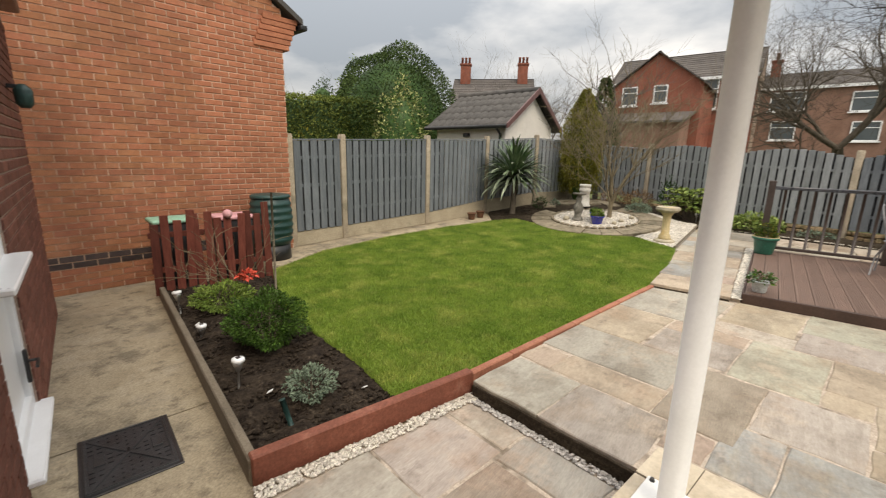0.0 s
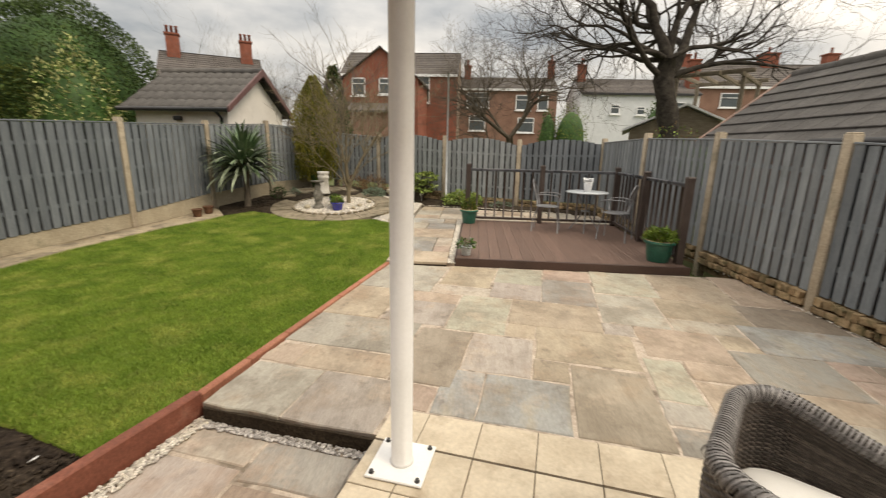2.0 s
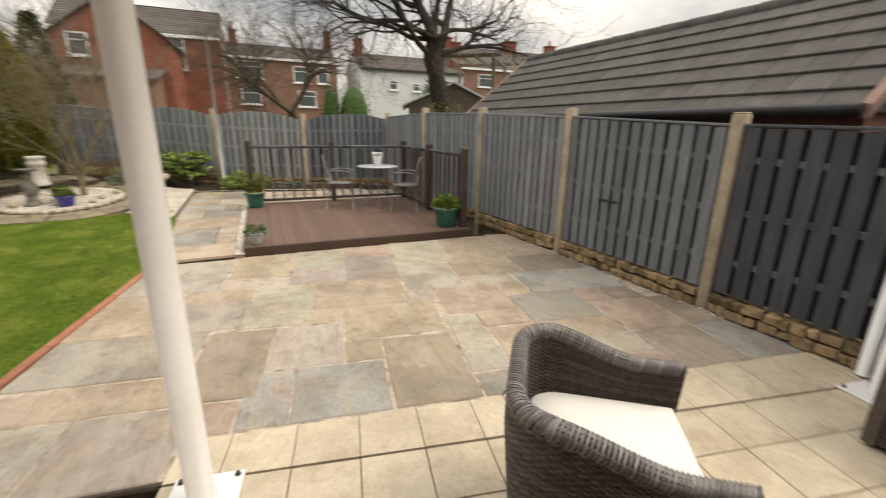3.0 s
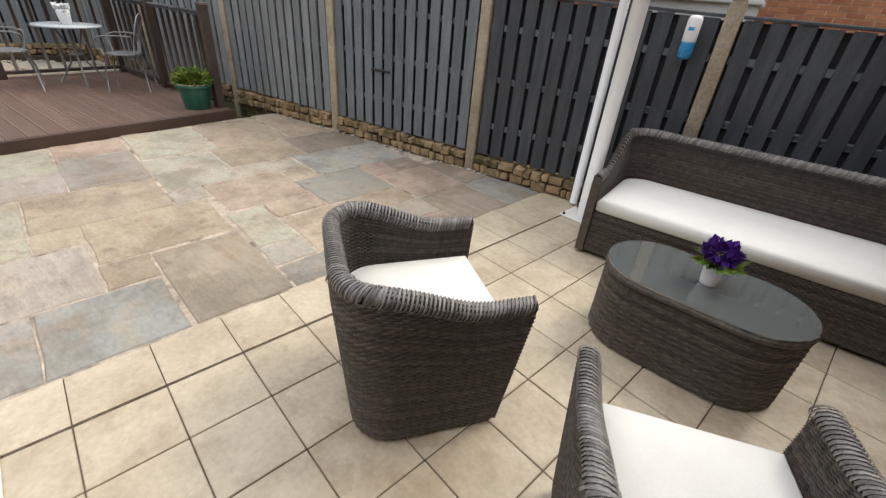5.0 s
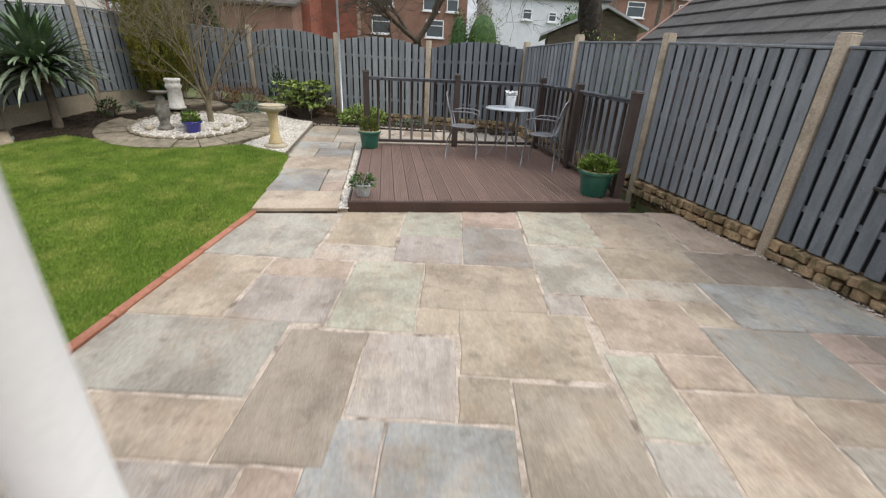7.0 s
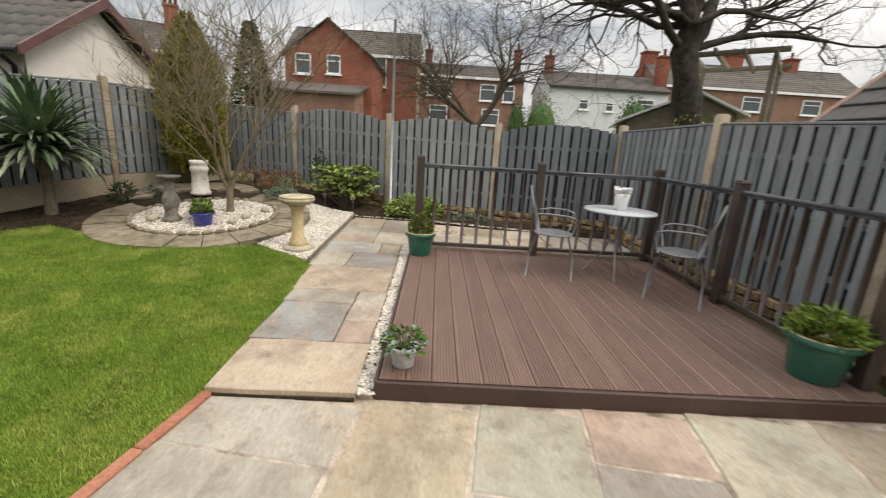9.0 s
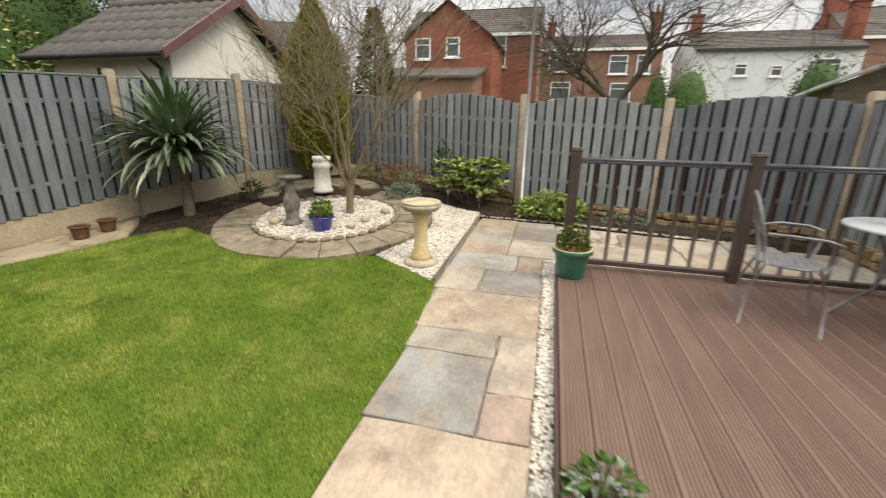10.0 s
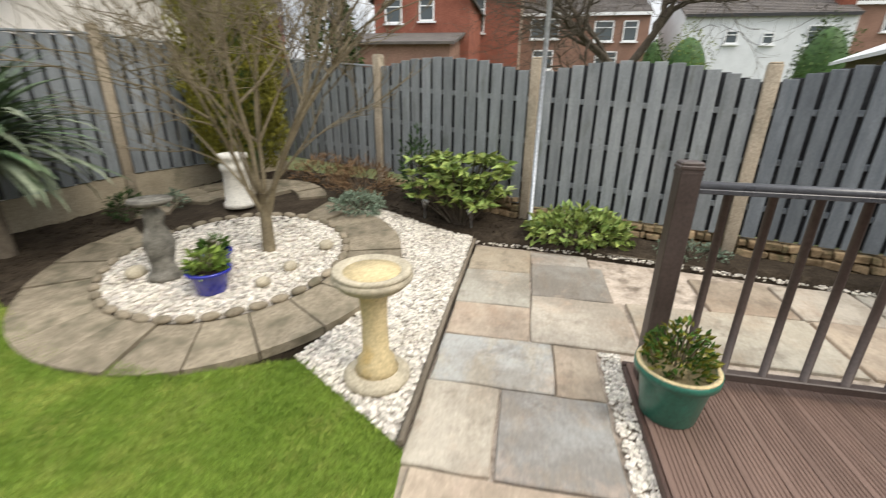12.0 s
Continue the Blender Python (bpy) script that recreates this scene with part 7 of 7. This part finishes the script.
solar_light(1.33, 3.28, -0.02, 0.20)
solar_light(1.64, 5.02, -0.02, 0.20, -4)
solar_light(1.55, 4.36, -0.02, 0.07, 6)
solar_light(10.92, 2.38, 0.23, 0.20, 2)
solar_light(10.80, 1.86, 0.17, 0.22, -3)
gs_ = Geo()
gs_.tube([(1.33, 2.66, -0.05), (1.30, 2.70, 0.14)], [0.014, 0.018], 8)
solo("hose_spike", gs_, M_BUTT, "dark green plastic hose spike in the soil", "garden spike")
for k, (x, y) in enumerate(((1.85, 2.62), (1.42, 3.05), (1.60, 4.55))):
    gl = Geo()
    gl.box((0, 0, 0), (0.03, 0.006, 0.04), 0.002)
    solo("plant_label", gl, M_UPVC, "small white plastic plant label", "plant label", "plant labels", at=pose(x, y, 0.0, 60, 0, 40 * k))
# loose clods in the bed
xs, ys = RNG.uniform(1.0, 3.0, 5200), RNG.uniform(2.4, 6.0, 5200)
ok = inside(BED, xs, ys)
pebbles("soil_clods", np.stack([xs[ok], ys[ok], np.full(ok.sum(), -0.032)], 1), 0.019, M_SOIL, "loose dark soil clods in the flower bed")
xs, ys = RNG.uniform(8.2, 12.4, 5200), RNG.uniform(0.5, 6.1, 5200)
ok = inside(BORDER, xs, ys)
pebbles("border_clods", np.stack([xs[ok], ys[ok], lawn_zs(xs[ok], ys[ok]) + 0.004], 1), 0.016, M_SOIL2, "loose brown soil crumbs in the border")

# picket screen
pk = thing("picket_fence", "red-stained picket screen with uneven slats", "picket fence", at=along((1.72, 5.92), (2.95, 5.58)))
PL = dist((1.72, 5.92), (2.95, 5.58))
for k in range(12):
    h_ = (0.80, 0.90, 0.84, 0.95, 0.90, 0.92, 0.84, 0.94, 0.88, 0.90, 0.86, 1.0)[k]
    sl_ = Geo()
    sl_.box((0, 0, h_ / 2), (0.082, 0.018, h_), 0.003)
    part("slat", sl_, M_WOODRED, pk, at=pose(0.05 + (PL - 0.1) * k / 11, -0.02, -0.08, RNG.uniform(-2, 2), RNG.uniform(-3, 3), 0))
for z in (0.2, 0.6):
    r_ = Geo()
    r_.box((PL / 2, 0.01, z), (PL, 0.03, 0.06), 0.004)
    part("rail", r_, M_WOODRED, pk)
wb = thing("water_butt", "dark green ribbed plastic water butt on a black stand", "water butt", at=pose(3.38, 6.28, -0.03))
b1_ = Geo()
b1_.lathe([(0.25, 0.0), (0.24, 0.24), (0.20, 0.25)], n=24)
part("stand", b1_, M_BLACK, wb, "black plastic stand")
b2_ = Geo()
prof2 = [(0.24, 0.25)]
for k in range(6):
    z = 0.30 + 0.1 * k
    prof2 += [(0.265 + 0.02 * math.sin(k / 5 * math.pi), z), (0.278 + 0.02 * math.sin(k / 5 * math.pi), z + 0.02), (0.278 + 0.02 * math.sin(k / 5 * math.pi), z + 0.04), (0.265 + 0.02 * math.sin(k / 5 * math.pi), z + 0.06)]
prof2 += [(0.25, 0.90), (0.24, 0.92)]
b2_.lathe(prof2, n=32)
part("barrel", b2_, M_BUTT, wb)
b3_ = Geo()
b3_.lathe([(0.265, 0.915), (0.27, 0.92), (0.27, 0.95), (0.24, 0.962), (0.02, 0.965)], n=32)
part("lid", b3_, M_BUTT, wb)
for x, y, lid, lab in ((2.10, 6.30, M_MINT, "mint green lidded recycling box behind the pickets"), (2.74, 6.12, M_PINK, "dull pink lidded recycling box behind the pickets")):
    bx = thing("recycling_box", lab, "bin", at=pose(x, y, -0.14, 0, 0, -8), group="recycling boxes")
    g1_ = Geo()
    g1_.box((0, 0, 0.41), (0.40, 0.36, 0.82), 0.02)
    part("body", g1_, M_BLACK, bx)
    g2_ = Geo()
    g2_.box((0, 0, 0.84), (0.46, 0.42, 0.05), 0.02)
    part("lid", g2_, lid, bx)
mh = thing("manhole_cover", "black ribbed plastic inspection cover in the concrete", "manhole cover", at=pose(0.70, 3.28, -0.14, 0, 0, -11), kind="")
m1_ = Geo()
m1_.box((0, 0, 0.004), (0.44, 0.56, 0.012), 0.004)
part("frame", m1_, M_BLACK, mh)
m2_ = Geo()
m2_.box((0, 0, 0.009), (0.40, 0.52, 0.012), 0.003)
lw, ll = 0.40, 0.52
for sx in (-1, 1):
    m2_.box((0, 0, 0.018), (0.022, 0.60, 0.006), 0.002, m=Matrix.Rotation(math.atan2(sx * (lw - 0.03), ll - 0.03), 4, "Z"))
    m2_.box((sx * (lw / 2 - 0.012), 0, 0.018), (0.016, ll - 0.01, 0.006), 0.002)
    m2_.box((0, sx * (ll / 2 - 0.012), 0.018), (lw - 0.04, 0.016, 0.006), 0.002)
    m2_.box((sx * 0.13, 0, 0.019), (0.05, 0.10, 0.008), 0.003)
for i in range(9):
    for j in range(11):
        x, y = -0.165 + 0.041 * i, -0.215 + 0.043 * j
        if min(abs(x / lw - y / ll), abs(x / lw + y / ll)) > 0.055 and not (abs(abs(x) - 0.13) < 0.04 and abs(y) < 0.07):
            m2_.box((x, y, 0.017), (0.024, 0.010, 0.004) if abs(x / lw) > abs(y / ll) else (0.010, 0.024, 0.004))
part("lid", m2_, M_IRON, mh)

# ---- stone circle corner ----
ac = thing("tree", "bare multi-stemmed ornamental tree in the gravel circle", "tree", at=pose(9.59, 3.37, 0.25))
tk, rnd = Geo(), random.Random(9)
tk.tube([(0, 0, -0.1), (0.0, 0.0, 0.10), (0.01, 0.0, 0.30), (0.02, 0.01, 0.50)], [0.062, 0.05, 0.044, 0.04], 10)
part("trunk", tk, M_BARKG, ac)
stems = Geo()
for k, (d, L, r) in enumerate((((0.1, -0.22, 1.0), 1.6, 0.036), ((0.0, 0.20, 1.0), 1.5, 0.034), ((-0.25, 0.35, 1.0), 1.35, 0.028), ((0.3, 0.0, 1.0), 1.4, 0.028), ((-0.15, -0.40, 1.0), 1.35, 0.026), ((-0.1, 0.75, 0.9), 1.1, 0.018), ((0.1, 0.6, 1.0), 1.2, 0.02), ((0.0, -0.75, 0.9), 0.95, 0.016), ((-0.4, 0.0, 0.9), 1.1, 0.018))):
    grow(stems, Vector((0.01, 0.005, 0.24 + 0.03 * k)), Vector(d), L, r * 0.85, 0, rnd, (6, 5, 4), 0.16, 6, 0.13)
part("branch_crown", stems, M_BARKG, ac)
yc = thing("conifer", "golden yellow-green columnar conifer in the corner", "tree", at=pose(11.40, 4.78, 0.36))
n_ = 26000
u = RNG.uniform(0, 1, n_) ** 0.9
a = RNG.uniform(0, 2 * np.pi, n_)
plume = 1 + 0.16 * np.sin(a * 4 + u * 9) + 0.10 * np.sin(a * 9 - u * 21)
rr_ = 0.52 * np.sin(np.pi * np.clip(u * 0.76 + 0.22, 0, 1)) ** 0.75 * (1 - 0.5 * RNG.uniform(0, 1, n_) ** 2) * plume
zz = 0.30 + u * 2.45 + 0.12 * np.sin(a * 6 + 1)
part("crown", leaf_mesh("crown", np.stack([rr_ * np.cos(a), rr_ * np.sin(a), zz], 1), np.stack([np.cos(a) * 0.35, np.sin(a) * 0.35, np.full(n_, 1.0)], 1) + RNG.normal(scale=0.3, size=(n_, 3)), 0.075, M_LEAFY, 0.22), M_LEAFY, yc)
# added core inside the conifer, coloured like the shade behind its foliage
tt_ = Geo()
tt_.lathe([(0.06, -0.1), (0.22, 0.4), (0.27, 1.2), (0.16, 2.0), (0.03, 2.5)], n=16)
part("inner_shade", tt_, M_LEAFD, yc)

cd_ = thing("cordyline", "spiky cordyline with long arching sword leaves", "cordyline", at=pose(9.18, 5.53, 0.21))
tk = Geo()
tk.tube([(0, 0, -0.1), (0.02, 0, 0.35), (0.0, -0.02, 0.84)], [0.075, 0.062, 0.055], 10)
part("trunk", tk, M_BARK, cd_)


def sword_leaves(n_, base, length, el0, el1, width, curl, mat=None):
    vs, fs = [], []
    for k in range(n_):
        a_ = RNG.uniform(0, 2 * math.pi)
        el = radians(RNG.uniform(el0, el1))
        L = length * RNG.uniform(0.75, 1.1)
        w = width * RNG.uniform(0.8, 1.15)
        p = Vector(base) + Vector((RNG.uniform(-0.04, 0.04), RNG.uniform(-0.04, 0.04), RNG.uniform(-0.12, 0.12)))
        o = len(vs)
        side = Vector((-math.sin(a_), math.cos(a_), 0))
        steps = 7
        for i in range(steps + 1):
            t_ = i / steps
            ww_ = w * (0.55 + 0.9 * t_) * (1 - t_ ** 2.2) + 0.001
            dirv = Vector((math.cos(a_) * math.cos(el), math.sin(a_) * math.cos(el), math.sin(el)))
            lift = dirv.cross(side).normalized() * ww_ * 0.25
            vs += [tuple(p + side * ww_ + lift), tuple(p), tuple(p - side * ww_ + lift)]
            p = p + dirv * L / steps
            el -= curl * (0.4 + t_) / steps * RNG.uniform(0.7, 1.3)
        for i in range(steps):
            for q in (0, 1):
                r_ = o + 3 * i + q
                fs.append((r_, r_ + 1, r_ + 4, r_ + 3))
    return bulk("leaf_crown", np.array(vs), np.array(fs), mat or M_CORD, True)


part("leaf_crown", sword_leaves(200, (0, 0, 0.82), 1.0, 4, 86, 0.040, 1.0), M_CORD, cd_)
part("leaf_crown", sword_leaves(95, (0, 0, 0.78), 0.95, -4, 48, 0.046, 1.75, M_CORDP), M_CORDP, cd_, "pale drooping lower leaves")

bt = thing("birdbath", "ochre cast-stone birdbath on a turned pedestal", "birdbath", at=pose(8.45, 2.05, lawn_z(8.45, 2.05) - 0.005) @ Matrix.Scale(0.94, 4))
q_ = Geo()
q_.lathe([(0.185, 0.0), (0.185, 0.03), (0.165, 0.045), (0.13, 0.06)], n=32)
part("base", q_, M_STONE, bt)
q_ = Geo()
q_.lathe([(0.125, 0.055), (0.10, 0.09), (0.105, 0.12), (0.075, 0.16), (0.068, 0.34), (0.075, 0.50), (0.095, 0.53), (0.11, 0.56)], n=28)
part("pedestal", q_, M_BATH, bt)
q_ = Geo()
q_.lathe([(0.10, 0.555), (0.17, 0.575), (0.205, 0.61), (0.212, 0.625), (0.205, 0.64), (0.20, 0.644), (0.205, 0.648), (0.205, 0.662), (0.19, 0.668), (0.16, 0.655), (0.10, 0.64), (0.01, 0.635)], n=40)
part("bowl", q_, M_STONE, bt, "weathered shallow stone bowl")
q_ = Geo()
q_.lathe([(0.15, 0.645), (0.152, 0.652), (0.01, 0.654)], n=28)
part("algae_floor", q_, M_BATH, bt, "ochre stained bowl floor")

cp = thing("chimney_pot_planter", "white clay chimney pot planter on the paving", "planter", at=pose(10.50, 4.27, 0.363) @ Matrix.Scale(0.86, 4))
q_ = Geo()
q_.lathe([(0.175, 0.0), (0.175, 0.05), (0.15, 0.07), (0.135, 0.42), (0.155, 0.44), (0.16, 0.50), (0.14, 0.52), (0.14, 0.56), (0.16, 0.58), (0.155, 0.63), (0.12, 0.63), (0.115, 0.55), (0.01, 0.54)], n=28)
part("body", q_, M_CREAM, cp)

# garden figure as one plain lump of stone with a dish on top
fig = Geo()
fig.lathe([(0.11, 0.0), (0.12, 0.03), (0.09, 0.06), (0.075, 0.12), (0.085, 0.20), (0.10, 0.28), (0.085, 0.35), (0.055, 0.40), (0.06, 0.44), (0.065, 0.48), (0.05, 0.52), (0.04, 0.54), (0.11, 0.555), (0.14, 0.575), (0.14, 0.59), (0.05, 0.585), (0.01, 0.585)], n=14)
rnd = random.Random(2)
fig.v = [(x + 0.018 * noise.noise(Vector((x, y, z)) * 16), y + 0.018 * noise.noise(Vector((x, y, z + 3)) * 16), z) for x, y, z in fig.v]
solo("garden_statue", fig, M_STATUE, "weathered grey stone figure holding a shallow dish", "statue", at=pose(9.07, 3.88, 0.21))
for k, (x, y, r_) in enumerate(((9.05, 4.12, 0.07), (9.35, 3.05, 0.055), (9.1, 3.12, 0.05), (9.75, 2.95, 0.06))):
    bmc = bmesh.new()
    bmesh.ops.create_icosphere(bmc, subdivisions=2, radius=r_)
    ck = Geo()
    ck.add([(v.co.x * 1.2 + 0.012 * noise.noise(v.co * 20 + Vector((k, 0, 0))), v.co.y, v.co.z * 0.75) for v in bmc.verts], [[v.index for v in f.verts] for f in bmc.faces], True)
    bmc.free()
    solo("boulder", ck, M_STONE, "rounded buff stone lying on the gravel", "stone", "loose stones", at=pose(x, y, CZ + 0.094 * (x - CX) + 0.045))
pot(8.97, 3.43, 0.20, 0.138, 0.17, M_POTB, "glossy cobalt blue glazed pot in the gravel", rim=0.01, taper=0.72, group="blue pots")
pot_plant(8.97, 3.43, 0.34, 0.10, 0.17, 130, 0.075, M_LEAFL, "green leafy plant in the blue pot", wide=0.4)
pot(9.20, 3.55, 0.22, 0.11, 0.19, M_POTB, "second cobalt blue glazed pot behind", rim=0.01, taper=0.72, group="blue pots")
pot_plant(9.20, 3.55, 0.38, 0.08, 0.14, 80, 0.07, M_LEAFB, "small evergreen in the second blue pot", wide=0.4)
for x, y in ((8.10, 5.98), (8.38, 5.93)):
    pot(x, y, lawn_z(x, y) + 0.012, 0.095, 0.15, M_POTT, "small brown clay pot by the fence", rim=0.008, group="brown pots")

# back border
rh = thing("rhododendron", "rhododendron with whorls of glossy green leaves", "shrub", at=pose(10.95, 2.0, 0.15))
pos, way, stg = [], [], Geo()
rnd = random.Random(6)
for k in range(85):
    a_, e_ = rnd.uniform(0, 2 * math.pi), rnd.uniform(0.1, 1.0)
    c = Vector((0.36 * math.cos(a_) * rnd.uniform(0.3, 1), 0.55 * math.sin(a_) * rnd.uniform(0.3, 1), 0.22 + 0.55 * e_))
    stg.tube([(0, 0, -0.05), (c.x * 0.4, c.y * 0.4, c.z * 0.4), tuple(c)], [0.012, 0.009, 0.006], 5)
    for j in range(10):
        w = 2 * math.pi * j / 10 + rnd.uniform(-0.2, 0.2)
        pos.append(c)
        way.append((math.cos(w), math.sin(w), rnd.uniform(-0.15, 0.55)))
part("foliage", leaf_mesh("foliage", np.array([tuple(v) for v in pos]), np.array(way), 0.125, M_LEAFR, 0.40), M_LEAFR, rh)
tagged(part("woody_base", stg, M_BARK, rh), kind="stuff")
shrub(10.74, 0.82, 0.13, 0.27, 0.46, 0.17, 900, 0.085, M_LEAFR, "low variegated yellow and green ground shrub", wide=0.6)
shrub(10.55, -0.15, 0.13, 0.16, 0.30, 0.08, 420, 0.04, M_LEAFG, "low silvery green edging plant", wide=0.5)
shrub(10.72, 3.05, lawn_z(10.72, 3.05), 0.24, 0.26, 0.11, 800, 0.045, M_LEAFG, "low silvery blue-green clump plant", wide=0.5)
shrub(11.25, 3.2, lawn_z(11.25, 3.2), 0.30, 0.34, 0.20, 900, 0.10, M_DRYLEAF, "dry brown clump of dead grassy stems", wide=0.10, up=0.9)
shrub(11.75, 3.9, lawn_z(11.75, 3.9), 0.34, 0.4, 0.16, 600, 0.08, M_DRYLEAF, "brown withered border plants by the fence", wide=0.2, up=0.8)
shrub(11.3, 2.55, lawn_z(11.3, 2.55), 0.16, 0.2, 0.40, 420, 0.06, M_LEAFD, "thin upright dark evergreen by the fence", wide=0.4, up=0.9)
shrub(10.1, 5.25, lawn_z(10.1, 5.25), 0.14, 0.16, 0.14, 260, 0.05, M_LEAFD, "small dark shrub in the dry border", wide=0.5)
shrub(10.45, 5.0, lawn_z(10.45, 5.0), 0.12, 0.12, 0.10, 160, 0.05, M_LEAFG, "tiny grey-green plant in the border", wide=0.5)
be = Geo()
be.tube([(10.66, 1.84, 0.15), (10.54, 0.7, 0.15), (10.15, -1.6, 0.14)], 0.02, 6)
solo("border_edging", be, M_TIMBER, "thin dark edging between border and gravel", "edging", kind="structure")
be = Geo()
be.tube([(8.03, 1.80, 0.10), (9.2, 1.81, 0.125), (10.6, 1.80, 0.155)], 0.018, 6)
solo("gravel_edging", be, M_TIMBER, "thin grey edging between gravel and path", "edging", kind="structure")
gp_ = Geo()
gp_.tube([(11.14, 1.27, 0.0), (11.14, 1.27, 3.3)], 0.022, 10)
solo("metal_pole", gp_, M_GALV, "tall thin galvanised pole beside the fence post", "pole")

# ---- things on the fence ----
bo = thing("spray_bottle", "white and blue hanging bottle on the fence", "bottle", at=pose(1.02, -3.05, 1.26))
q_ = Geo()
q_.lathe([(0.03, 0.0), (0.045, 0.02), (0.045, 0.10), (0.044, 0.105)], n=16)
part("lower_body", q_, M_BLUE, bo, "blue lower half")
q_ = Geo()
q_.lathe([(0.044, 0.105), (0.045, 0.11), (0.045, 0.24), (0.035, 0.26), (0.01, 0.265)], n=16)
part("upper_body", q_, M_UPVC, bo)
q_ = Geo()
q_.box((0.0, 0.046, 0.185), (0.035, 0.004, 0.02))
part("mark", q_, M_BLUE, bo, "blue printed mark")
lt_ = Geo()
lt_.box((0, 0, 0), (0.26, 0.03, 0.025), 0.004)
solo("gate_latch", lt_, M_BLACK, "black metal bracket fixed to the fence panel", "bracket", at=pose(3.85, -2.99, 0.78, 0, 0, 4))
